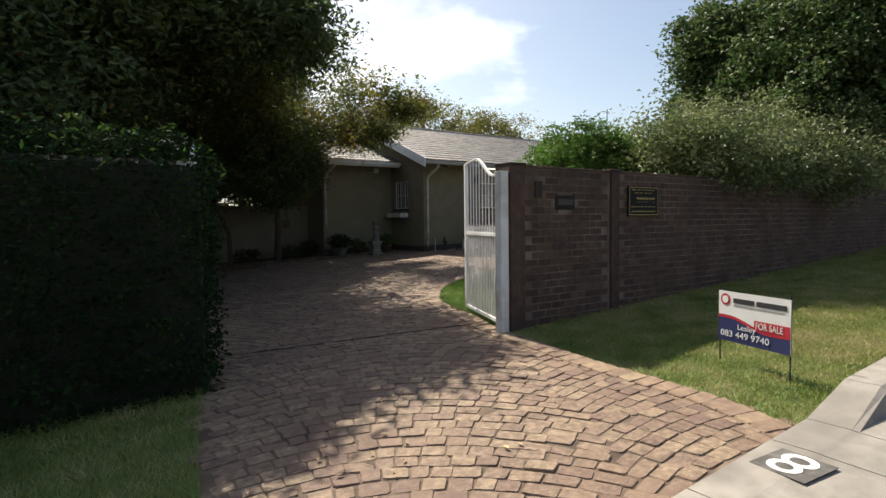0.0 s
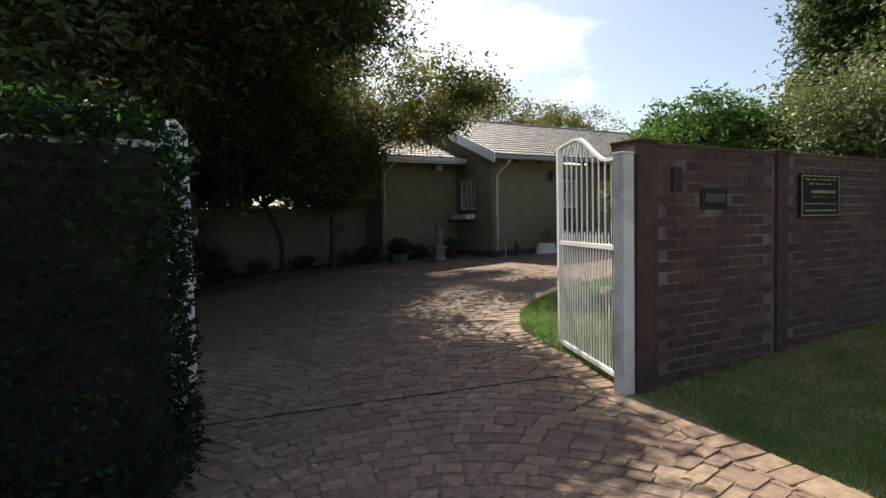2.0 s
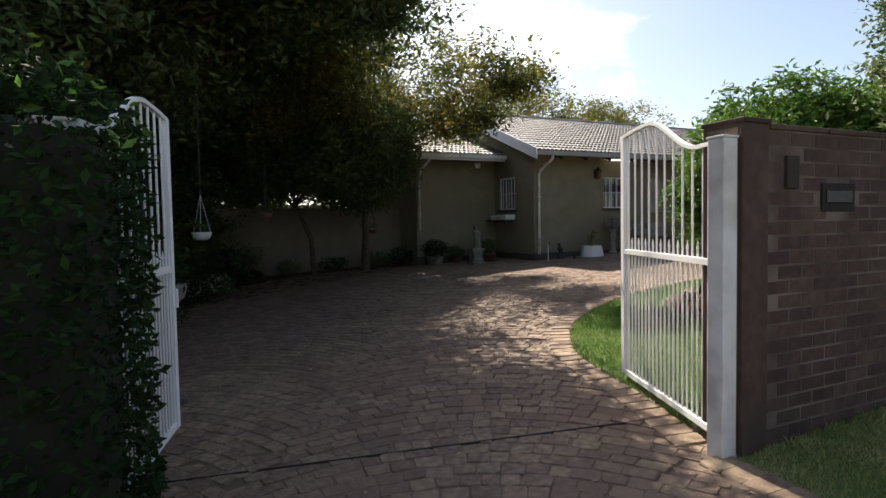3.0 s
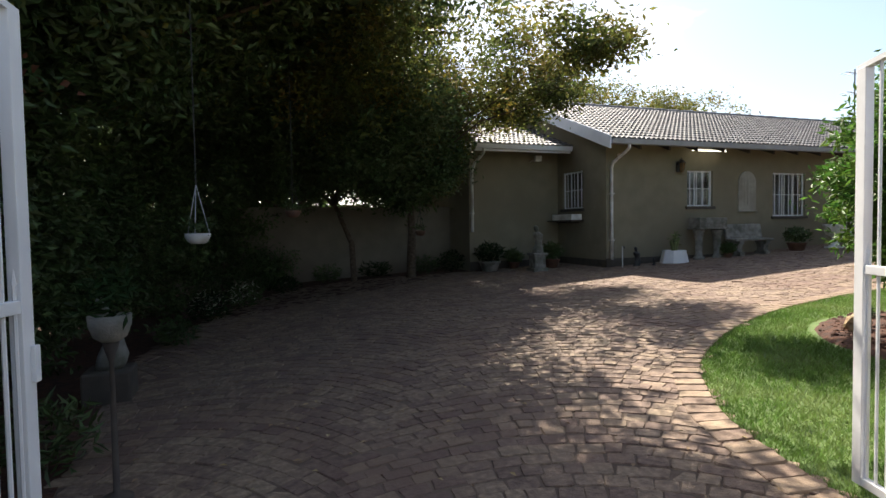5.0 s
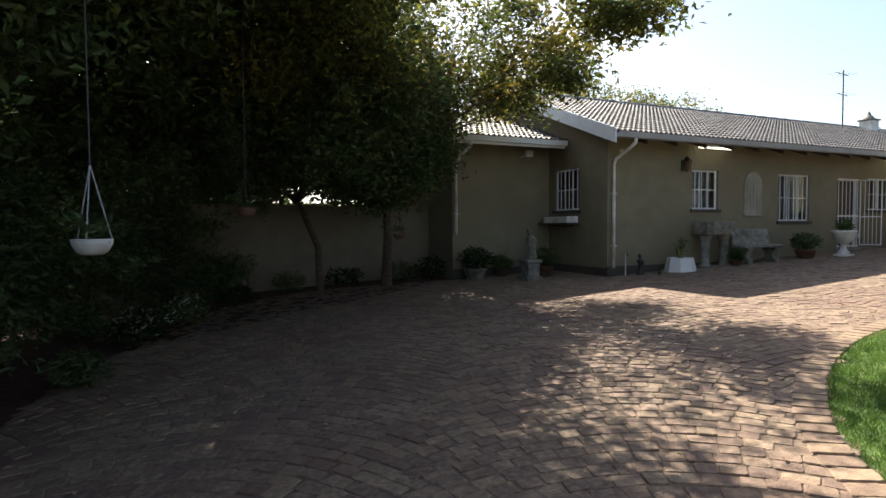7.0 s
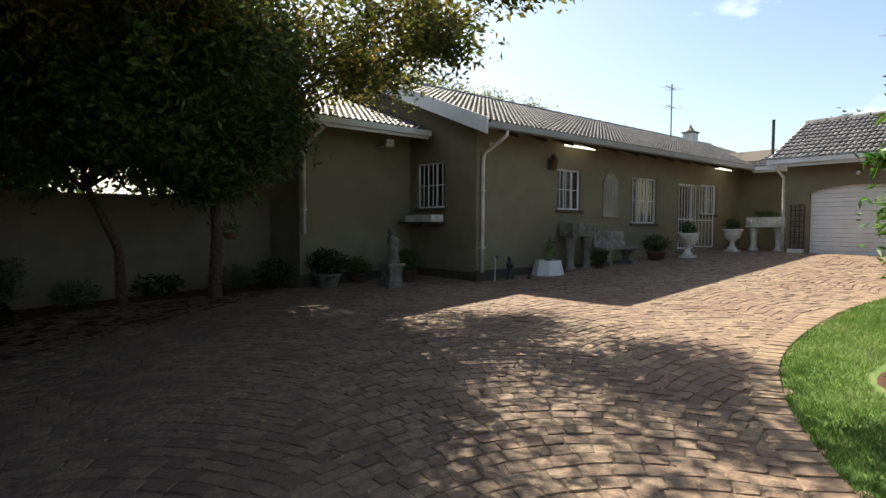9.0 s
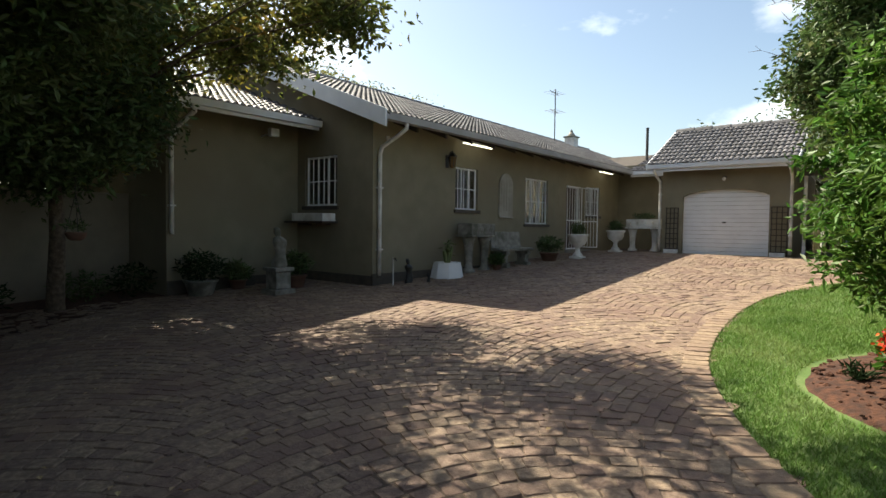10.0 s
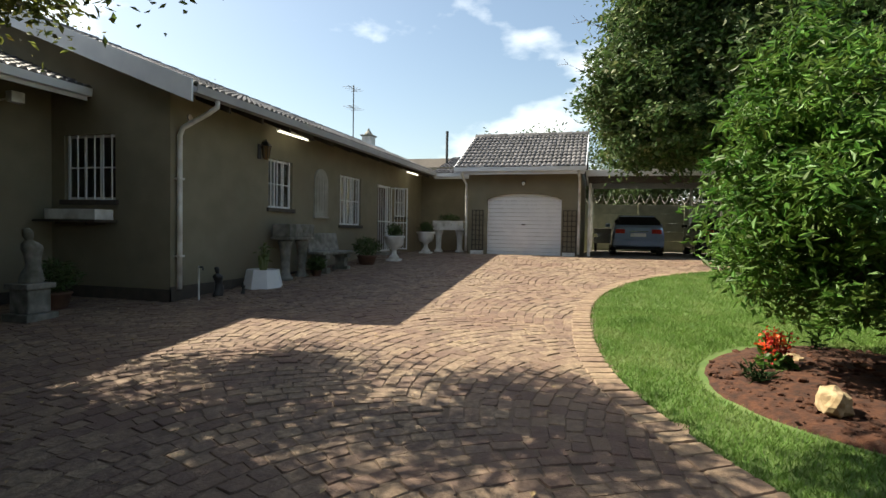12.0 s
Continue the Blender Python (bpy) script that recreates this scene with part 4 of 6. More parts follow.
tree("slim dark tree leaning by the boundary wall", (4.9, 19.6, gz(4.9)), (4.3, 19.2, 2.3), 0.09,
     [(4.0, 18.8, 3.6, 1.8, 1.4, 1.4, 260), (3.0, 17.2, 4.6, 1.9, 1.8, 1.6, 280), (2.2, 19.2, 3.7, 1.8, 1.4, 1.6, 260), (5.2, 15.7, 3.9, 0.95, 1.0, 0.8, 120), (4.6, 16.6, 3.2, 1.0, 1.0, 0.8, 110), (5.4, 17.2, 2.8, 1.05, 0.9, 0.75, 120), (6.3, 17.1, 3.1, 0.8, 0.8, 0.7, 110), (6.1, 18.6, 2.5, 0.9, 0.5, 0.4, 45), (3.4, 18.0, 2.9, 1.1, 0.9, 0.7, 90)], LEAF_DARK, 0.12, 66, 0.22, 22, twigs=80, shell=0.3)
tree("large dense dark tree overhanging the driveway", (-1.2, 13.4, gz(-1.2)), (-0.9, 13.3, 2.9), 0.24,
     [(-1.0, 13.0, 5.6, 3.0, 3.0, 2.4, 460), (1.8, 13.2, 6.0, 2.5, 2.4, 1.9, 400), (1.4, 15.6, 5.2, 2.4, 2.2, 2.0, 250), (3.4, 14.4, 5.8, 1.8, 1.9, 1.5, 300), (-2.4, 16.6, 4.4, 2.4, 2.4, 2.6, 340), (0.8, 17.8, 4.2, 2.2, 2.0, 2.2, 360), (-1.0, 10.6, 4.7, 2.2, 1.7, 2.0, 380), (0.4, 12.0, 3.9, 1.5, 1.5, 1.0, 170), (3.2, 11.5, 5.2, 1.5, 1.2, 0.8, 150), (1.2, 9.8, 5.2, 1.6, 0.8, 0.8, 190), (3.5, 10.5, 5.4, 1.0, 0.8, 0.6, 80), (4.5, 12.0, 5.3, 1.0, 0.8, 0.55, 34), (1.2, 11.4, 5.2, 1.8, 1.2, 0.8, 150), (2.6, 10.5, 5.3, 1.9, 0.9, 0.7, 170)],
     LEAF_DARK, 0.14, 62, 0.25, 23, twigs=220, shell=0.3, extra=(LEAF_AUTUMN, 0.05, 0.11))
RED_LEAF = material("red brown leaves", [(0.10, 0.035, 0.02), (0.16, 0.06, 0.03)], 0.6, scale=3, translucent=0.3, vary=0.3, island=True)
tree("dark feathery tree rising behind the hedge", (-2.6, 9.0, gz(-2.6)), (-2.5, 9.0, 3.0), 0.2,
     [(-1.4, 9.2, 3.8, 1.8, 1.4, 2.0, 380), (-2.2, 10.8, 6.6, 2.3, 1.7, 2.2, 380), (-5.0, 9.8, 4.4, 2.4, 1.6, 2.8, 360)], LEAF_DARK, 0.13, 62, 0.22, 24, twigs=60, shell=0.3, extra=(RED_LEAF, 0.03, 0.10))
tree("rounded bright green shrub tree standing in the flower bed", (9.5, 8.0, gz(9.5)), (9.55, 7.95, 1.5), 0.11,
     [(9.45, 7.98, 1.95, 1.58, 1.60, 1.05, 600), (9.35, 8.2, 1.52, 1.25, 1.2, 0.5, 150), (9.4, 8.0, 2.75, 1.32, 1.32, 0.72, 320)], LEAF_BRIGHT, 0.105, 72, 0.10, 25, twigs=90, shell=0.55, slim=0.32)
tree("large grey-green tree with pale blossom over the carport", (18.2, 6.2, gz(18.2)), (18.1, 6.3, 2.6), 0.22,
     [(17.8, 8.1, 5.6, 2.6, 2.4, 2.2, 520), (18.2, 5.6, 6.6, 3.2, 3.0, 2.8, 520), (17.4, 9.6, 4.8, 1.4, 1.35, 1.3, 260), (16.6, 9.0, 6.6, 1.5, 1.45, 1.4, 220), (18.0, 9.0, 3.9, 1.6, 1.6, 0.7, 170), (19.6, 7.4, 7.2, 2.6, 2.6, 2.2, 260), (15.8, 5.6, 5.2, 2.2, 2.2, 2.2, 340), (17.4, 7.6, 4.0, 1.6, 1.8, 0.8, 150)], LEAF_TREE, 0.15, 74, 0.19, 26, twigs=200, shell=0.45, extra=(LEAF_GREY, 0.24, 0.12))
BIG = bpy.data.objects[[o.name for o in bpy.data.objects if o.name.startswith("tree") and o.parent is None][-1]]


def bare_twigs(parent, roots, seed):
    """Dead forked twigs that stand out of a crown."""
    rng = np.random.default_rng(seed)
    off = parent.location
    bm = bmesh.new()
    for x, y, z in roots:
        p = Vector((x, y, z)) - off
        d = Vector((rng.normal(-0.2, 0.3), 1.0, rng.uniform(0.05, 0.7))).normalized()
        for k in range(4):
            e = p + d * rng.uniform(0.2, 0.34)
            rod(bm, p, e, 0.012 - 0.002 * k, 0.009 - 0.002 * k, 5)
            for _ in range(2):
                q = (d + Vector(rng.normal(0, 0.7, 3))).normalized()
                rod(bm, e, e + q * rng.uniform(0.12, 0.3), 0.006, 0.002, 4)
            p, d = e, (d + Vector(rng.normal(0, 0.3, 3))).normalized()
    part("bare_twigs", bm, BARK, parent)["kind"] = "stuff"


bare_twigs(BIG, [(16.8 + 0.12 * (k % 4), 10.15 - 0.22 * (k % 3) - 0.25 * max(0, k - 6), 4.2 + 0.32 * k) for k in range(11)], 91)
SHRUB = tree("sprawling shrub hanging over the brick wall", (11.5, 6.4, gz(11.5)), (11.5, 6.4, 1.6), 0.08,
     [(10.6, 5.0, 2.45, 1.6, 0.5, 0.45, 140), (13.4, 4.9, 2.5, 1.8, 0.6, 0.6, 180), (9.8, 5.9, 2.75, 1.5, 0.9, 0.75, 240), (12.0, 6.0, 3.0, 1.9, 1.1, 0.95, 320), (14.6, 5.9, 3.0, 1.8, 1.1, 1.1, 300), (17.0, 5.9, 3.2, 1.8, 1.0, 1.3, 220)], LEAF_GREY, 0.085, 66, 0.2, 27, twigs=120, name="shrub", shell=0.35)


def sprays(parent, n, seed):
    """Long arching shoots with small leaves on a shrub."""
    rng = np.random.default_rng(seed)
    off = np.array(parent.location)
    bm = bmesh.new()
    pts = []
    for _ in range(n):
        p = np.array([rng.uniform(9.2, 16.5), rng.uniform(5.0, 6.0), rng.uniform(2.9, 3.7)])
        a = rng.uniform(0, 6.283)
        d = np.array([math.cos(a) * 1.1, math.sin(a) * 0.7, 0.5])
        line = [p - off + d * u * 1.1 - np.array([0, 0, 0.55]) * u * u * 1.1 for u in np.linspace(0, 1, 6)]
        pipe(bm, line, [0.009, 0.008, 0.007, 0.006, 0.004, 0.003], 4)
        for u in np.linspace(0.1, 1, 34):
            pts.append(p - off + d * u * 1.1 - np.array([0, 0, 0.55]) * u * u * 1.1 + rng.normal(0, 0.03, 3))
    part("shoots", bm, BARK, parent)["kind"] = "stuff"
    leaf_mesh("shoot_leaves", np.array(pts), 0.07, LEAF_GREY, rng, parent, 0.1, 0.45)["kind"] = "stuff"


sprays(SHRUB, 34, 92)
tree("dark creeper-covered shrubs along the side boundary", (-0.7, 11.0, gz(0)), (-0.7, 11.0, 1.2), 0.06,
     [(-0.9, 9.6, 1.4, 1.3, 1.6, 1.7, 260), (-0.7, 12.2, 1.5, 1.2, 1.6, 1.8, 260), (-0.5, 14.8, 1.6, 1.3, 1.7, 1.9, 260), (0.3, 17.2, 1.6, 1.3, 1.6, 1.9, 260)], LEAF_DARK, 0.12, 64, 0.17, 31, twigs=40, name="shrub", shell=0.5)
tree("dark leafy shrubs in the corner of the yard", (1.6, 19.6, gz(1.6)), (1.6, 19.6, 1.0), 0.06,
     [(1.3, 19.4, 1.3, 1.2, 0.9, 1.6, 220), (2.7, 20.2, 0.5, 0.6, 0.4, 0.6, 50)], LEAF_DARK, 0.11, 60, 0.16, 32, twigs=30, name="shrub", shell=0.5)
for bx, by, bz, br, sd in ((23.6, 35.2, 7.5, 3.3, 41), (29.5, 35.6, 7.5, 3.5, 42), (35.5, 39.0, 4.9, 3.2, 43)):
    tree("yellow-green garden tree beyond the roof", (bx, by, gz(bx)), (bx, by, 2.5), 0.2,
         [(bx, by, bz, br, br, 3.2, 260), (bx + 0.9 * br, by + 1, bz - 1.2, br * 0.7, br * 0.7, 2.2, 120)], LEAF_AUTUMN, 0.22, 60, 0.42, sd, twigs=40)
for bx, by, br, sd in ((2.2, 24.2, 2.5, 48), (6.6, 24.4, 2.4, 55), (-7.0, 26.0, 3.0, 44), (-1.5, 27.5, 3.0, 45), (-10.5, 17.0, 3.2, 46), (-8.5, 10.0, 2.8, 47), (31.2, 8.2, 1.9, 57), (31.5, 4.5, 2.8, 49), (33.0, 13.5, 2.8, 50)):
    tree("dark garden tree in the neighbouring plot", (bx, by, gz(bx)), (bx, by, 2.0), 0.18,
         [(bx, by, 4.6, br, br, 2.0, 280)] + ([(bx + 1, by + 0.6, 2.0, br * 0.9, br * 0.8, 1.8, 45 if bx == 6.6 else 130)]), LEAF_DARK, 0.20, 60, 0.36, sd, twigs=30)
tree("dark leafy screen of trees behind the back wall", (3.5, 22.6, gz(3.5)), (3.5, 22.6, 2.2), 0.12,
     [(-1.0, 22.2, 3.4, 1.8, 0.9, 1.6, 150), (2.0, 22.0, 4.5, 1.8, 0.9, 1.2, 170), (4.8, 22.0, 4.5, 1.8, 0.9, 1.2, 190), (7.0, 22.2, 4.5, 1.4, 0.9, 1.2, 160)], LEAF_DARK, 0.16, 60, 0.26, 56, twigs=60, shell=0.2)
for px_, py_, sd in ((83.6, 60.0, 51), (90.0, 61.0, 52), (97.0, 60.0, 53), (105.0, 61.0, 54)):
    tree("distant dark pine above the roofs", (px_, py_, gz(px_)), (px_, py_, 9.0), 0.3,
         [(px_, py_, 12.5, 2.4, 2.4, 2.6, 60), (px_ + 0.4, py_, 9.5, 3.0, 3.0, 2.2, 60)], LEAF_DARK, 0.5, 40, 0.6, sd, twigs=10)


# ---------------------------------------------------------------- windows, doors and fittings of the house
def window(name, along, at, a0, a1, z0, z1, cols, rows, bars, label, curtain=True):
    """A white steel casement set in the reveal, with burglar bars outside, panes, sill and a net curtain. at: the wall's face; the room lies behind it."""
    w = tagged(thing(name, label, "window"), kind="structure")

    def B(p0, p1, d0, d1, q0, q1, bev=0.0):
        return boxed(p0, p1, at + d0, at + d1, q0, q1, bev) if along == "x" else boxed(at + d0, at + d1, p0, p1, q0, q1, bev)
    t = 0.04
    for nm, p in (("frame_side", (a0, a0 + t, 0.06, 0.10, z0, z1)), ("frame_side", (a1 - t, a1, 0.06, 0.10, z0, z1)), ("frame_top", (a0 + t, a1 - t, 0.06, 0.10, z1 - t, z1)), ("frame_bottom", (a0 + t, a1 - t, 0.06, 0.10, z0, z0 + t))):
        part(nm, B(*p, 0.003), WHITE, w)
    da, dz = (a1 - a0 - 2 * t) / cols, (z1 - z0 - 2 * t) / rows
    for i in range(1, cols):
        p = a0 + t + i * da
        part("glazing_bar", B(p - 0.014, p + 0.014, 0.062, 0.098, z0 + t, z1 - t), WHITE, w)
    for j in range(1, rows):
        q = z0 + t + j * dz
        part("glazing_bar", B(a0 + t, a1 - t, 0.066, 0.094, q - 0.011, q + 0.011), WHITE, w)
    for i in range(cols):
        for j in range(rows):
            g = part("pane", B(a0 + t + i * da + 0.012, a0 + t + (i + 1) * da - 0.012, 0.078, 0.082, z0 + t + j * dz + 0.01, z0 + t + (j + 1) * dz - 0.01), GLASS, w)
            g.visible_shadow = False
    for i in range(bars):
        p = a0 + (i + 0.5) * (a1 - a0) / bars
        pt = (lambda d, q: (p, at + d, q)) if along == "x" else (lambda d, q: (at + d, p, q))
        part("burglar_bar", rod(bmesh.new(), pt(0.02, z0), pt(0.02, z1), 0.012, seg=6), WHITE, w)
    part("sill", B(a0 - 0.06, a1 + 0.06, -0.05, 0.06, z0 - 0.08, z0 - 0.002, 0.006), PLINTH, w, "dark painted window sill")
    if curtain:
        bm = bmesh.new()
        n = 40
        ring = []
        for i in range(n + 1):
            p = a0 + 0.02 + (a1 - a0 - 0.04) * i / n
            d = 0.30 + 0.02 * math.sin(i * 1.7) + 0.008 * math.sin(i * 4.1)
            c = (lambda q: (p, at + d, q)) if along == "x" else (lambda q: (at + d, p, q))
            ring.append((bm.verts.new(c(z0 + 0.0)), bm.verts.new(c(z1 + 0.05))))
        for a, b in zip(ring, ring[1:]):
            bm.faces.new((a[0], b[0], b[1], a[1]))
        part("curtain", bm, CURTAIN, w, "pale net curtain")
    return w


window("window_1", "x", FY, *W1, 3, 2, 4, "small white steel window with burglar bars and net curtain")
window("window_2", "x", FY, *W2, 3, 2, 7, "wide white steel window with close burglar bars")
window("window_3", "x", FY, *W3, 2, 2, 5, "white steel window beside the front door", False)
window("window_4", "y", SX, *SWIN, 3, 2, 6, "dark gable window behind white burglar bars", False)


def build_door():
    a0, a1, z0, z1 = DOOR
    d = tagged(thing("door_1", "dark front door behind a white steel security gate", "door"), kind="structure")
    part("leaf", boxed(a0 + 0.05, a1 - 0.05, FY + 0.12, FY + 0.16, z0, z1 - 0.05, 0.004), material("dark door timber", [(0.05, 0.03, 0.02), (0.09, 0.055, 0.035)], 0.5, scale=6), d)
    for nm, p in (("frame_side", (a0, a0 + 0.05, FY + 0.05, FY + 0.17, z0, z1)), ("frame_side", (a1 - 0.05, a1, FY + 0.05, FY + 0.17, z0, z1)), ("frame_head", (a0 + 0.05, a1 - 0.05, FY + 0.05, FY + 0.17, z1 - 0.05, z1))):
        part(nm, boxed(*p, 0.003), WHITE, d)
    part("step", boxed(a0 - 0.1, a1 + 0.1, FY - 0.35, FY - 0.025, 0.55, 0.93, 0.01), CONCRETE, d)
    for i in range(6):
        x = a0 + 0.06 + i * (a1 - a0 - 0.12) / 5
        part("gate_bar", rod(bmesh.new(), (x, FY - 0.01, z0 + 0.2), (x, FY - 0.01, z1 - 0.02), 0.010, seg=6), WHITE, d)
    for z in (z0 + 0.22, z0 + 1.1, z1 - 0.04):
        part("gate_rail", boxed(a0 + 0.02, a1 - 0.02, FY - 0.03, FY + 0.005, z, z + 0.04, 0.003), WHITE, d)
    s = thing("security_gate", "white steel security gate folded open from the front door", "security gate")
    m = pose(a1 + 0.02, FY - 0.03, 0, 0, 0, -62)
    bm = bmesh.new()
    for x in (0.0, 0.50):
        part("stile", box(bmesh.new(), x, x + 0.03, -0.012, 0.012, 0.98, z1 - 0.02, 0.002, m), WHITE, s)
    for z in (0.98, 1.8, z1 - 0.05):
        part("rail", box(bmesh.new(), 0.03, 0.50, -0.010, 0.010, z, z + 0.03, 0.002, m), WHITE, s)
    for i in range(1, 5):
        bm = rod(bmesh.new(), (0.03 + i * 0.094, 0, 1.0), (0.03 + i * 0.094, 0, z1 - 0.03), 0.008, seg=6)
        bmesh.ops.transform(bm, matrix=m, verts=bm.verts)
        part("bar", bm, WHITE, s)
    part("hinge", box(bmesh.new(), -0.03, 0.0, -0.012, 0.03, 1.2, 1.3, 0.002, m), WHITE, s)


build_door()


PLAQUE = material("pale cast plaque", [(0.30, 0.28, 0.24), (0.36, 0.34, 0.29)], 0.85, scale=7, bump=0.25, stain=(0.26, 0.24, 0.20), stain_scale=3)


def wall_plaque():
    """Pale arched relief on the front wall."""
    t = thing("wall_plaque", "pale arched relief panel fixed to the plaster wall", "plaque")
    for nm, a, b, z0, z1, d0, d1, mat in (("border", 15.40, 16.05, 1.88, 2.99, -0.035, -0.001, PLAQUE), ("field", 15.47, 15.98, 1.95, 2.92, -0.045, -0.0352, PLAQUE)):
        bm = bmesh.new()
        c, r = (a + b) / 2, (b - a) / 2
        line = [(a, z0), (b, z0)] + [(c + r * math.cos(math.pi * i / 16), z1 - r + r * math.sin(math.pi * i / 16)) for i in range(17)]
        f = [bm.verts.new((x, FY + d0, z)) for x, z in line]
        k = [bm.verts.new((x, FY + d1, z)) for x, z in line]
        for i in range(len(line)):
            j = (i + 1) % len(line)
            bm.faces.new((f[i], f[j], k[j], k[i]))
        bm.faces.new(f)
        bm.faces.new(k[::-1])
        bmesh.ops.recalc_face_normals(bm, faces=bm.faces)
        part(nm, bm, mat, t)
    for x, z1 in ((15.60, 2.72), (15.725, 2.84), (15.85, 2.72)):
        part("rib", boxed(x - 0.018, x + 0.018, FY - 0.056, FY - 0.0455, 2.02, z1, 0.004), PLAQUE, t)
    part("ledge", boxed(15.38, 16.07, FY - 0.06, FY - 0.001, 1.84, 1.879, 0.006), PLAQUE, t)


wall_plaque()


def lantern():
    t = thing("wall_lantern", "black iron coach lantern on a wall bracket", "lamp")
    x, y = 13.25, FY - 0.16
    part("back_plate", boxed(x - 0.05, x + 0.05, FY - 0.02, FY - 0.001, 2.92, 3.2, 0.006), DARK, t)
    part("bracket", pipe(bmesh.new(), [(x, FY - 0.02, 3.12), (x, FY - 0.1, 3.26), (x, y, 3.28), (x, y, 3.22)], 0.012), DARK, t)
    part("cage", turned(bmesh.new(), [(0.035, 2.90), (0.055, 2.94), (0.085, 3.14), (0.09, 3.16)], 6, (x, y, 0)), material("amber glass", [(0.12, 0.07, 0.03), (0.2, 0.12, 0.05)], 0.2, scale=4), t)
    part("roof_cap", turned(bmesh.new(), [(0.115, 3.155), (0.10, 3.17), (0.04, 3.24), (0.015, 3.25), (0.008, 3.29)], 6, (x, y, 0)), DARK, t)
    for k in range(6):
        a = k * 1.0472
        part("cage_bar", rod(bmesh.new(), (x + 0.057 * math.cos(a), y + 0.057 * math.sin(a), 2.93), (x + 0.09 * math.cos(a), y + 0.09 * math.sin(a), 3.16), 0.006, seg=5), DARK, t)


lantern()


def tube_light(p0, p1, label):
    t = thing("tube_light", label, "lamp", "fluorescent tubes under the eaves")
    p0, p1 = Vector(p0), Vector(p1)
    bm = bmesh.new()
    rod(bm, p0, p1, 0.018, seg=10)
    part("tube", bm, TUBE, t)
    d = (p1 - p0).normalized()
    up = Vector((0, 0, 0.035))
    part("batten", rod(bmesh.new(), p0 + up * 1.4, p1 + up * 1.4, 0.028, seg=6), WHITE, t)
    for p in (p0 + d * 0.01, p1 - d * 0.01):
        part("holder", rod(bmesh.new(), p, p + up * 1.6, 0.02, seg=8), WHITE, t)
    for p in (p0 + d * 0.15, p1 - d * 0.15):
        part("hanger", rod(bmesh.new(), p + up, p + Vector((0, 0, 0.26)), 0.006, seg=5), DARK, t)


tube_light((13.55, FY - 0.22, 3.50), (14.72, FY - 0.22, 3.50), "bare fluorescent tube lit under the front eave")
tube_light((21.2, FY - 0.22, 3.50), (22.35, FY - 0.22, 3.50), "bare fluorescent tube lit near the link wall")
tube_light((21.9, 8.5, 3.22), (21.9, 7.0, 3.22), "bare fluorescent tube lit under the carport")


def downpipe(label, pts, r=0.04):
    t = thing("downpipe", label, "downpipe", "downpipes")
    part("pipe", pipe(bmesh.new(), pts, r, 10), WHITE_OLD, t, smooth=True)
    (x, y, z) = pts[-1]
    for q in (z + 0.5, z + 1.7):
        part("bracket", boxed(x - 0.055, x + 0.055, y - 0.05, y + 0.05, q, q + 0.03, 0.003), WHITE_OLD, t)


downpipe("white downpipe with a swan neck at the house corner", [(11.12, EAVE_Y - 0.05, EAVE_Z - 0.10), (11.12, EAVE_Y - 0.05, EAVE_Z - 0.2), (11.10, EAVE_Y + 0.1, EAVE_Z - 0.30), (11.08, FY - 0.12, 3.12), (11.08, FY - 0.06, 3.0), (11.08, FY - 0.06, 2.0), (11.08, FY - 0.06, 0.62)])
downpipe("white downpipe beside the garage front", [(20.5, 14.62, 3.42), (20.5, 14.62, 3.34), (20.7, 14.60, 3.2), (20.93, 14.55, 3.05), (20.95, 14.55, 2.0), (20.95, 14.55, 0.95)])
downpipe("white downpipe at the far garage corner", [(20.5, 11.12, 3.42), (20.5, 11.12, 3.34), (20.7, 11.10, 3.2), (20.93, 11.10, 3.05), (20.95, 11.10, 2.0), (20.95, 11.10, 0.95)])
downpipe("white downpipe on the end of the low wing", [(8.17, 18.30, 3.62), (8.17, 18.30, 3.5), (8.17, 18.9, 3.3), (8.17, 19.14, 3.1), (8.17, 19.14, 1.4)])


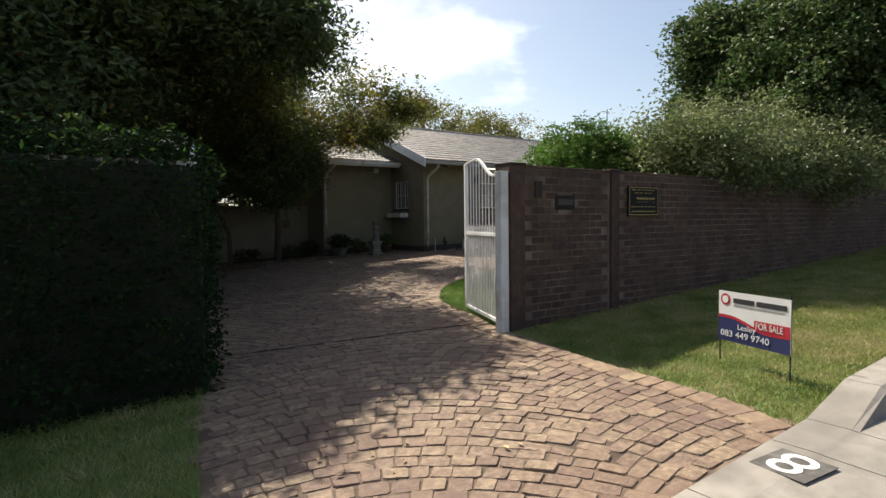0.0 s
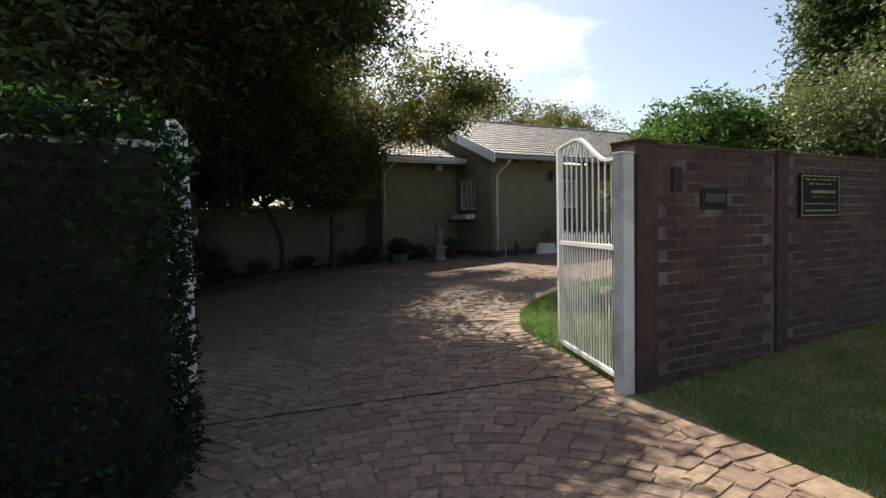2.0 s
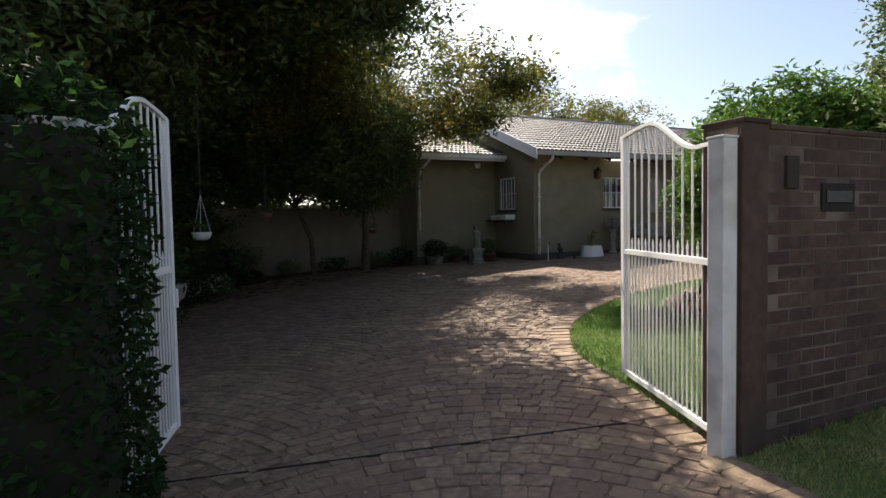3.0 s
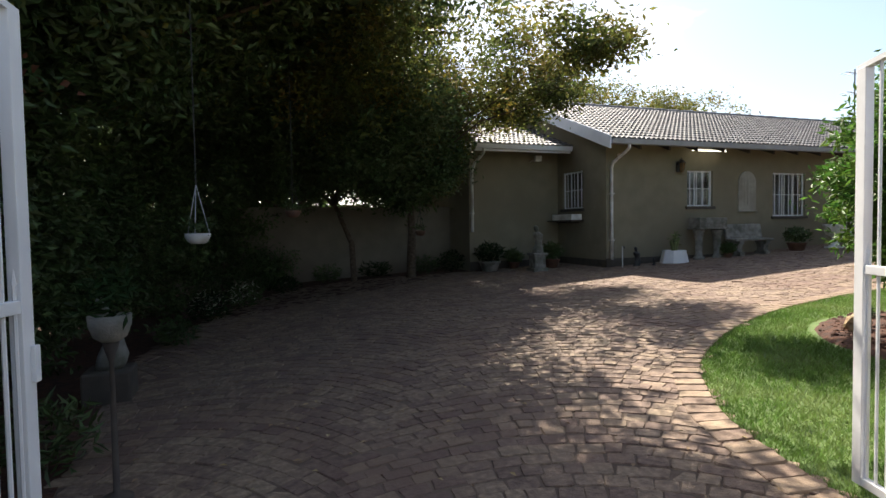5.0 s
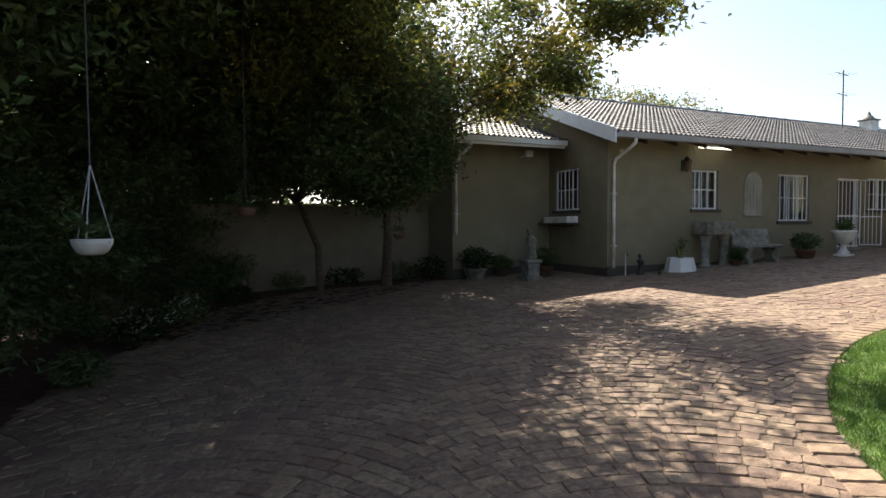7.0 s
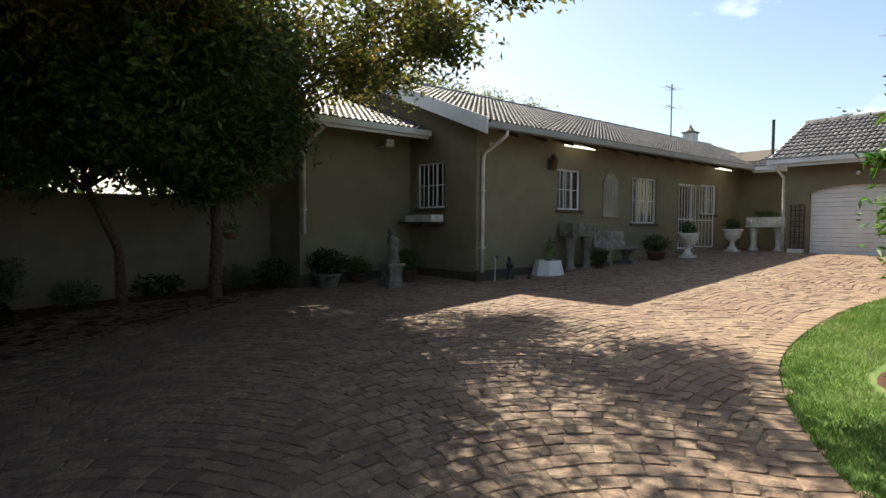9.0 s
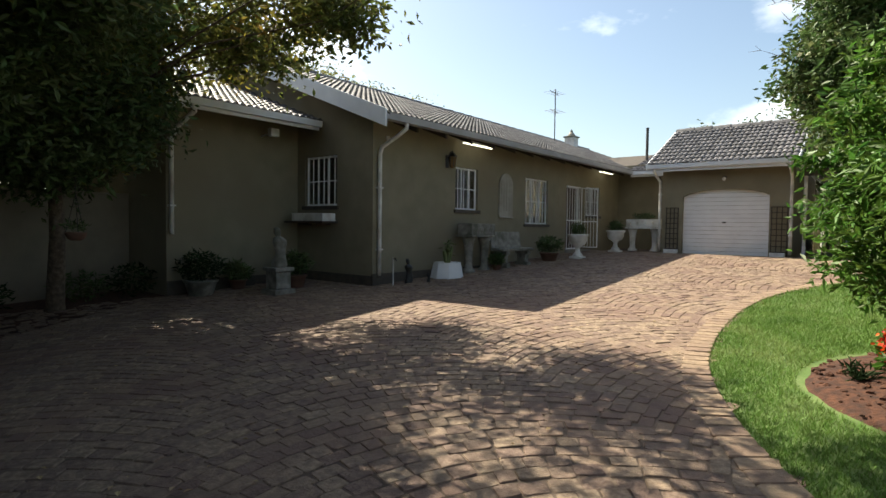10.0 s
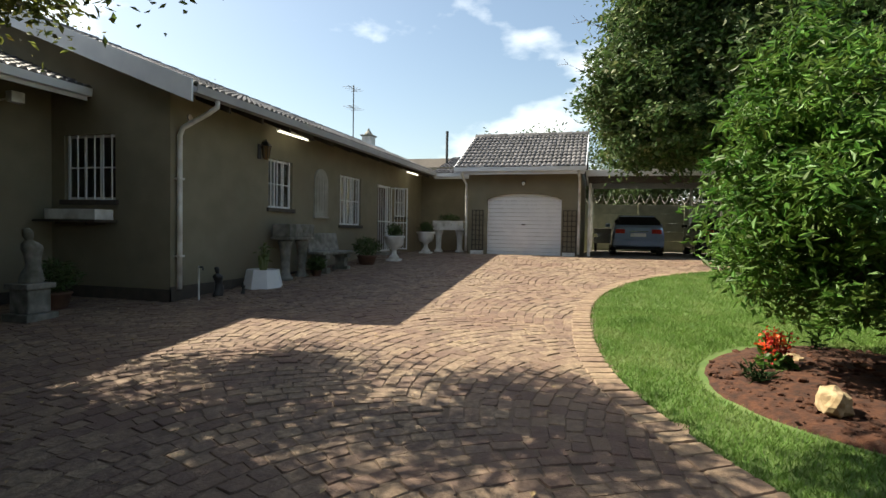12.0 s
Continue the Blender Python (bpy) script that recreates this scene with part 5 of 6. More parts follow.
def small_fittings():
    t = thing("standpipe", "thin white garden tap pipe at the house corner", "tap")
    part("riser", rod(bmesh.new(), (11.22, FY - 0.30, 0.40), (11.22, FY - 0.30, 0.98), 0.014, seg=8), WHITE_OLD, t)
    part("tap", pipe(bmesh.new(), [(11.22, FY - 0.30, 0.96), (11.22, FY - 0.37, 0.97), (11.22, FY - 0.38, 0.92)], 0.012), DARK, t)
    t = thing("floodlight", "small white floodlight under the wing eave", "lamp")
    part("housing", boxed(9.95, 10.15, 18.72, 18.84, 3.36, 3.52, 0.012), WHITE_OLD, t)
    part("arm", rod(bmesh.new(), (10.05, 18.84, 3.44), (10.05, 19.21, 3.40), 0.015), WHITE_OLD, t)
    t = thing("air_vent", "round white wall vent under the eave", "vent")
    part("cover", rod(bmesh.new(), (11.35, FY - 0.03, 3.33), (11.35, FY + 0.0, 3.33), 0.05, seg=16), WHITE_OLD, t)
    # shelf with flower box under the gable window
    t = thing("window_box", "white window box on a thin shelf under the gable window", "flower box")
    part("box", boxed(SX - 0.36, SX - 0.02, 17.92, 18.92, 1.68, 1.84, 0.008), WHITE_OLD, t)
    part("shelf", boxed(SX - 0.42, SX - 0.003, 17.86, 19.1, 1.64, 1.677, 0.004), PLINTH, t)
    for y in (18.1, 18.7):
        part("bracket", boxed(SX - 0.34, SX - 0.003, y, y + 0.03, 1.60, 1.638, 0.003), PLINTH, t)
    # television aerial, chimney and flue on the roofs
    t = thing("aerial", "tall television aerial on the roof ridge", "aerial")
    part("mast", rod(bmesh.new(), (26.0, 20.8, 5.3), (26.0, 20.8, 7.75), 0.025, seg=8), DARK, t)
    for z, l in ((7.55, 0.5), (6.75, 0.42)):
        part("boom", rod(bmesh.new(), (26.0 - l, 20.8, z + 0.05), (26.0 + l * 0.6, 20.8, z), 0.014, seg=6), DARK, t)
        for k in range(4):
            x = 26.0 - l + k * 0.28
            part("rod", rod(bmesh.new(), (x, 20.5, z + 0.02), (x, 21.1, z + 0.02), 0.008, seg=5), DARK, t)
    t = thing("chimney", "cream plastered chimney with a pointed cowl", "chimney")
    part("stack", boxed(27.66, 28.14, 20.66, 21.14, 4.6, 5.86, 0.01), WHITE_OLD, t)
    part("cap", boxed(27.61, 28.19, 20.61, 21.19, 5.86, 5.93, 0.01), CAST, t)
    part("cowl", turned(bmesh.new(), [(0.2, 5.93), (0.18, 6.0), (0.08, 6.12), (0.05, 6.2), (0.015, 6.26)], 12, (27.9, 20.9, 0)), CAST, t)
    t = thing("flue_pipe", "black metal flue pipe standing on the link roof", "flue")
    part("pipe", rod(bmesh.new(), (24.6, 16.22, 3.95), (24.6, 16.22, 5.36), 0.05, seg=10), DARK, t)
    part("rim", rod(bmesh.new(), (24.6, 16.22, 5.36), (24.6, 16.22, 5.40), 0.058, seg=10), DARK, t)
    # trellises on the garage front
    for y0, y1 in ((14.02, 14.36), (11.18, 11.56)):
        t = thing("trellis", "dark wooden trellis panel beside the garage door", "trellis", "garage trellises")
        for k in range(4):
            y = y0 + k * (y1 - y0) / 3
            part("upright", boxed(GX - 0.03, GX - 0.012, y - 0.012, y + 0.012, 0.86, 2.26), r_timber, t)
        for k in range(9):
            z = 1.0 + k * 0.155
            part("slat", boxed(GX - 0.046, GX - 0.031, y0 - 0.02, y1 + 0.02, z, z + 0.022), r_timber, t)
    for y0, y1 in ((13.98, 14.36), (11.2, 11.56)):
        t = thing("planter_box", "small white planter box against the garage wall", "planter", "garage planters")
        part("trough", boxed(GX - 0.24, GX - 0.06, y0, y1, 0.86, 1.0, 0.01), WHITE_OLD, t)
        part("soil", boxed(GX - 0.22, GX - 0.08, y0 + 0.02, y1 - 0.02, 1.0, 1.006), SOIL, t)
    t = thing("garage_lamp", "small lamp over the garage door", "lamp")
    part("base", boxed(GX - 0.04, GX - 0.002, 12.72, 12.82, 3.08, 3.16, 0.005), DARK, t)
    part("globe", blob(bmesh.new(), (GX - 0.09, 12.77, 3.07), (0.05, 0.05, 0.06), 1, 0.0), WHITE_OLD, t, smooth=True)


small_fittings()


# ---------------------------------------------------------------- ornaments along the front
def plant(parent, at, h, r, n, mat, seed, leaf=0.12, slim=0.25, droop=0.0):
    """A tuft of leaves under a thing."""
    rng = np.random.default_rng(seed)
    d = rng.normal(size=(n, 3))
    d /= np.linalg.norm(d, axis=1, keepdims=True)
    p = np.array(at) + d * np.array([r, r, h / 2]) * rng.uniform(0.2, 1, (n, 1)) ** 0.5 + [0, 0, h / 2]
    return leaf_mesh("foliage", p, leaf, mat, rng, parent, droop, slim, 0.2)


def urn(label, x, y, seed, leafmat):
    t = thing("garden_urn", label, "urn", "white urns before the front door")
    z = gz(x) - 0.01
    part("plinth", boxed(x - 0.17, x + 0.17, y - 0.17, y + 0.17, z, z + 0.07, 0.01), WHITE_OLD, t)
    part("bowl", turned(bmesh.new(), [(0.14, 0.07), (0.13, 0.12), (0.075, 0.18), (0.06, 0.28), (0.09, 0.34), (0.20, 0.40), (0.25, 0.50), (0.255, 0.60), (0.29, 0.64), (0.29, 0.68), (0.25, 0.68), (0.22, 0.62)], 24, (x, y, z)), WHITE_OLD, t, smooth=True)
    part("soil", rod(bmesh.new(), (x, y, z + 0.6), (x, y, z + 0.63), 0.23, seg=16), SOIL, t)
    plant(t, (x, y, z + 0.62), 0.36, 0.2, 420, leafmat, seed, 0.10)


urn("white cast urn holding a small clipped plant", 17.75, 15.75, 61, LEAF_DARK)
urn("white cast urn with a round dark green plant", 20.15, 15.62, 62, LEAF_DARK)


def console(label, m, w, h, mat):
    """A cast stone trough table on two turned pedestals."""
    t = thing("stone_console", label, "console table", "cast stone consoles")
    part("top", box(bmesh.new(), -w / 2, w / 2, -0.2, 0.2, h - 0.26, h, 0.015, m), mat, t)
    part("moulding", box(bmesh.new(), -w / 2 - 0.03, w / 2 + 0.03, -0.22, 0.22, h - 0.31, h - 0.262, 0.012, m), mat, t)
    for x in (-w / 2 + 0.16, w / 2 - 0.16):
        bm = turned(bmesh.new(), [(0.15, 0.0), (0.15, 0.06), (0.10, 0.10), (0.085, 0.2), (0.10, h - 0.55), (0.12, h - 0.45), (0.15, h - 0.36), (0.15, h - 0.315)], 14)
        bmesh.ops.transform(bm, matrix=m @ pose(x, 0, 0), verts=bm.verts)
        part("pedestal", bm, mat, t, smooth=True)
    for k in range(4):
        part("relief", blob(bmesh.new(), m @ Vector((-w / 2 + 0.16 + k * (w - 0.32) / 3, -0.2, h - 0.13)), (0.10, 0.012, 0.05), k, 0.5), mat, t)
    return t


console("weathered white cast stone console against the front wall", pose(13.95, 16.5, gz(13.95) - 0.02), 0.95, 1.12, CAST)
T2 = console("white cast stone console table by the garage corner", pose(21.9, 15.35, 0.86, 0, 0, -90), 1.05, 1.06, WHITE_OLD)
plant(T2, (21.9, 15.35, 1.90), 0.22, 0.36, 300, LEAF_DARK, 63, 0.10)


def hex_planter():
    x, y = 12.72, 16.40
    z = gz(x) - 0.015
    t = thing("planter", "white tapered octagonal planter with a small succulent", "planter")
    part("tub", turned(bmesh.new(), [(0.36, 0.0), (0.36, 0.02), (0.29, 0.34), (0.265, 0.34), (0.26, 0.28)], 8, (x, y, z)), WHITE, t)
    part("soil", rod(bmesh.new(), (x, y, z + 0.26), (x, y, z + 0.30), 0.25, seg=8), SOIL, t)
    for dx, h, l in ((0.0, 0.62, 0.05), (0.05, 0.5, 0.12), (-0.04, 0.44, -0.08)):
        part("stem", pipe(bmesh.new(), [(x + dx, y, z + 0.28), (x + dx + l * 0.5, y, z + 0.28 + h * 0.5), (x + dx + l, y, z + h + 0.15)], [0.03, 0.045, 0.025]), LEAF_GREY, t)
    plant(t, (x + 0.02, y, z + 0.45), 0.35, 0.12, 60, LEAF_GREY, 64, 0.12)


hex_planter()


def bench():
    x, y = 15.22, 16.30
    m = pose(x, y, gz(x) - 0.015, 0, 0, -6)
    t = thing("garden_bench", "mossy curved cast stone bench", "bench")
    part("seat", box(bmesh.new(), -0.62, 0.62, -0.2, 0.2, 0.40, 0.47, 0.02, m), CAST, t)
    bm = box(bmesh.new(), -0.60, 0.60, -0.03, 0.03, 0.0, 0.42, 0.02)
    bmesh.ops.transform(bm, matrix=m @ pose(0, 0.2, 0.45, -12, 0, 0), verts=bm.verts)
    part("backrest", bm, CAST, t)
    for sx in (-0.42, 0.42):
        bm = bmesh.new()
        prof = [(0.20, 0.0), (0.20, 0.06), (0.12, 0.12), (0.10, 0.22), (0.13, 0.32), (0.19, 0.40), (0.19, 0.398)]
        for q0, q1 in zip(prof, prof[1:-1]):
            box(bm, sx - 0.07, sx + 0.07, -max(q0[0], q1[0]), max(q0[0], q1[0]), q0[1], q1[1] - 0.001, 0.0)
        bmesh.ops.transform(bm, matrix=m, verts=bm.verts)
        part("scroll_leg", bm, CAST, t)


bench()


def pot_bush(label, x, y, r, h, mat, seed, potmat, name="potted_plant"):
    t = thing(name, label, "potted plant")
    z = gz(x) - 0.01
    part("pot", turned(bmesh.new(), [(r * 0.45, 0), (r * 0.5, 0.02), (r * 0.66, h * 0.32), (r * 0.72, h * 0.34), (r * 0.72, h * 0.38), (r * 0.6, h * 0.38)], 18, (x, y, z)), potmat, t, smooth=True)
    plant(t, (x, y, z + h * 0.33), h * 0.75, r, 700, mat, seed, 0.11)


TERRA = material("dark terracotta", [(0.09, 0.045, 0.03), (0.14, 0.07, 0.045)], 0.85, scale=9)
pot_bush("dark purplish bushy plant in a low pot", 16.75, 16.1, 0.36, 0.62, LEAF_DARK, 65, TERRA)
pot_bush("small dark plant between the console pedestals", 14.35, 16.2, 0.16, 0.36, LEAF_DARK, 66, TERRA)
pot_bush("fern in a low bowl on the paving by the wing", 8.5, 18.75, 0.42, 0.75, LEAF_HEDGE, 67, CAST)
pot_bush("leafy plant in a dark pot next to the statue", 10.05, 18.05, 0.30, 0.66, LEAF_DARK, 68, TERRA)
pot_bush("small dark fern in a clay pot below the wing wall", 9.3, 18.85, 0.24, 0.5, LEAF_DARK, 69, TERRA)


def plain_statue(name, label, x, y, z, s, seed, mat):
    """A plain rounded figure shape in one mesh."""
    prof = [(0.15, 0.0), (0.17, 0.06), (0.16, 0.16), (0.13, 0.28), (0.115, 0.36), (0.13, 0.46), (0.16, 0.54), (0.155, 0.60), (0.10, 0.645), (0.055, 0.67), (0.06, 0.69), (0.08, 0.73), (0.085, 0.78), (0.07, 0.83), (0.03, 0.86)]
    bm = turned(bmesh.new(), [(s * r, s * h) for r, h in prof], 22, (0, 0, 0), 0.78)
    for v in bm.verts:
        k = 1 + 0.30 * noise.noise(v.co * (6.5 / s) + Vector((seed * 3.7, 0, 0))) + 0.14 * noise.noise(v.co * (17 / s))
        v.co = Vector((x + v.co.x * k + 0.05 * s * math.sin(v.co.z * 5 / s), y + v.co.y * k, z + v.co.z))
    return tagged(part(name, bm, mat, smooth=True), label, "statue")


def build_statues():
    t = thing("pedestal", "carved cast stone pedestal under the garden figure", "pedestal")
    x, y = 9.38, 17.66
    z = gz(x) - 0.01
    part("base", boxed(x - 0.22, x + 0.22, y - 0.22, y + 0.22, z, z + 0.1, 0.015), CAST, t)
    part("shaft", boxed(x - 0.16, x + 0.16, y - 0.16, y + 0.16, z + 0.1, z + 0.42, 0.02), CAST, t)
    part("cap", boxed(x - 0.20, x + 0.20, y - 0.20, y + 0.20, z + 0.42, z + 0.49, 0.012), CAST, t)
    plain_statue("garden_statue", "weathered stone garden figure on a carved pedestal", x, y, z + 0.47, 0.86, 4, CAST)
    plain_statue("garden_statue", "pale stone cherub-like figure in the shaded bed", 0.85, 10.95, gz(0.85) + 0.30, 0.82, 5, CAST)
    t = thing("plinth_block", "low dark stone block under the pale figure", "plinth")
    part("block", boxed(0.64, 1.06, 10.74, 11.16, gz(0.85) - 0.04, gz(0.85) + 0.30, 0.02), PLINTH, t)
    plain_statue("owl_ornament", "small dark owl-shaped ornament against the plinth", 11.62, 16.52, gz(11.62) - 0.01, 0.58, 6, DARK)
    plain_statue("cat_ornament", "small black crouching ornament on the paving", 11.98, 16.3, gz(11.98) - 0.01, 0.24, 7, DARK)
    t = thing("pedestal_bowl", "white bowl of dark leaves on a dark stem", "planter")
    x, y, z = 1.36, 8.5, gz(1.3) - 0.005
    part("stem", turned(bmesh.new(), [(0.10, 0.0), (0.09, 0.03), (0.02, 0.06), (0.014, 0.85), (0.05, 0.97)], 14, (x, y, z)), r_timber, t, smooth=True)
    part("bowl", turned(bmesh.new(), [(0.05, 0.97), (0.09, 1.0), (0.115, 1.07), (0.118, 1.13), (0.10, 1.13), (0.06, 1.06)], 20, (x, y, z)), CAST, t, smooth=True)
    plant(t, (x, y, z + 1.1), 0.3, 0.16, 160, LEAF_HEDGE, 73, 0.10)


build_statues()


def hanging_basket(label, x, y, z, top, mat):
    t = thing("hanging_basket", label, "hanging basket", "hanging baskets under the tree")
    part("bowl", turned(bmesh.new(), [(0.065, 0.0), (0.10, 0.025), (0.125, 0.075), (0.13, 0.11), (0.117, 0.11), (0.07, 0.07)], 20, (x, y, z)), mat, t, smooth=True)
    for k in range(3):
        a = k * 2.094 + 0.4
        part("chain", rod(bmesh.new(), (x + 0.124 * math.cos(a), y + 0.124 * math.sin(a), z + 0.106), (x, y, z + 0.62), 0.005, seg=5), DARK if mat is TERRA else GUTTER, t)
    part("hook", rod(bmesh.new(), (x, y, z + 0.61), (x, y, top), 0.006, seg=5), DARK, t)
    plant(t, (x, y, z + 0.12), 0.14, 0.15, 70, LEAF_DARK, 71, 0.09)


hanging_basket("white plastic hanging basket on three chains", 1.67, 11.1, 1.42, 4.2, WHITE_OLD)
hanging_basket("reddish hanging basket in the shade", 2.9, 14.2, 1.75, 4.4, TERRA)
hanging_basket("dark pot hung beside the tree trunk", 6.15, 17.6, 1.35, 4.0, TERRA)


def border_plants():
    for i, (x, y, h, r) in enumerate([(1.15, 13.4, 0.4, 0.3), (1.55, 15.3, 0.5, 0.4), (2.1, 16.7, 0.45, 0.4), (3.0, 18.6, 0.4, 0.4), (4.2, 19.8, 0.5, 0.4), (5.6, 20.1, 0.45, 0.45), (7.0, 20.0, 0.5, 0.45), (7.7, 19.7, 0.6, 0.4), (0.8, 9.2, 0.5, 0.35)]):
        t = thing("border_plant", "low leafy plant at the edge of the shaded bed" if i != 1 else "variegated white-edged plant at the edge of the bed", "plant", "plants along the bed")
        part("stem", rod(bmesh.new(), (x, y, gz(x) - 0.02), (x, y, gz(x) + h * 0.6), 0.015, 0.006, 6), BARK, t)
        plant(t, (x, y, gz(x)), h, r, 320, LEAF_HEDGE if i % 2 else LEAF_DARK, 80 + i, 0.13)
        if i in (1, 2):
            plant(t, (x, y, gz(x) + 0.08), h, r * 0.9, 90, BLOSSOM, 95 + i, 0.10)


border_plants()


# ---------------------------------------------------------------- flower bed in the lawn
BED = [(9.15 + 1.55 * math.cos(a) + 0.05 * math.sin(3 * a), 8.15 + 1.50 * math.sin(a)) for a in np.linspace(0, 2 * math.pi, 40, endpoint=False)]


def build_bed():
    t = tagged(thing("flower_bed", "round bed of red soil cut into the lawn", "flower bed"), kind="structure")
    bm = bmesh.new()
    n, rings = 40, 9
    V = []
    for r in range(rings + 1):
        k = 1 - r / (rings + 1)
        row = []
        for i, (x, y) in enumerate(BED):
            p = (9.15 + (x - 9.15) * k, 8.15 + (y - 8.15) * k)
            h = (-0.03 if r == 0 else 0.018 + 0.10 * (1 - k * k) + 0.03 * noise.noise((p[0] * 5, p[1] * 5, 0)) + 0.02 * noise.noise((p[0] * 14, p[1] * 14, 3)))
            row.append(bm.verts.new((*p, gz(p[0]) + h)))
        V.append(row)
    for a, b in zip(V, V[1:]):
        for i in range(n):
            j = (i + 1) % n
            bm.faces.new((a[i], a[j], b[j], b[i]))
    bm.faces.new(V[-1])
    part("soil", bm, SOIL, t, smooth=True)
    # clods
    rng = np.random.default_rng(5)
    bm = bmesh.new()
    for _ in range(650):
        a, r = rng.uniform(0, 6.283), 1.4 * math.sqrt(rng.uniform(0, 1))
        x, y = 9.15 + r * math.cos(a), 8.15 + r * math.sin(a)
        s = 0.009 + 0.04 * rng.uniform() ** 2.5
        k = r / 1.5
        blob(bm, (x, y, gz(x) + 0.02 + 0.10 * (1 - k * k)), (s, s, s * 0.7), int(rng.integers(99)), 0.5, 1)
    o = part("clods", bm, SOIL, t)
    o["kind"] = "stuff"
    for x, y, s, sd in ((8.38, 8.88, 0.12, 1), (9.75, 8.75, 0.12, 2)):
        q = thing("rock", "rough ochre sandstone rock on the red soil" if sd == 1 else "flat pale rock half buried in the soil", "rock", "rocks in the bed")
        part("stone", blob(bmesh.new(), (x, y, gz(x) + 0.04 + s * (0.75 if sd == 1 else 0.4)), (s * 1.05, s * 0.9, s * (0.95 if sd == 1 else 0.4)), sd, 0.36, 3), ROCK, q)
    f = thing("flower_plant", "red salvia in bloom on the red soil", "flower")
    rng = np.random.default_rng(9)
    x, y = 9.42, 8.98
    z = gz(x) + 0.03
    for k in range(7):
        dx, dy = rng.normal(0, 0.06), rng.normal(0, 0.07)
        part("stem", pipe(bmesh.new(), [(x + dx * 0.3, y + dy * 0.3, z), (x + dx, y + dy, z + 0.14), (x + dx * 1.5, y + dy * 1.5, z + 0.34)], 0.006, 5), LEAF_HEDGE, f)
        pts = np.array([x + dx * 1.4, y + dy * 1.4, z + 0.26]) + rng.normal(size=(55, 3)) * [0.022, 0.022, 0.06]
        leaf_mesh("flower_spike", pts, 0.036, RED, rng, f, -0.2, 0.7)["kind"] = "stuff"
    plant(f, (x, y, z + 0.0), 0.21, 0.13, 120, LEAF_BRIGHT, 72, 0.10, 0.5)
    for x, y, h, r, nn, lab in ((9.05, 9.22, 0.16, 0.12, 90, "grassy tuft on the red soil"), (10.35, 8.35, 0.22, 0.08, 40, "small seedling at the edge of the bed"), (8.55, 7.6, 0.2, 0.16, 90, "low leafy plant under the shrub")):
        q = thing("bed_plant", lab, "plant", "small plants in the bed")
        part("stem", rod(bmesh.new(), (x, y, gz(x)), (x, y, gz(x) + h * 0.7), 0.006, 0.003, 5), LEAF_HEDGE, q)
        plant(q, (x, y, gz(x) + 0.02), h, r, nn, LEAF_HEDGE, int(x * 100), 0.10, 0.2, -0.3)


build_bed()


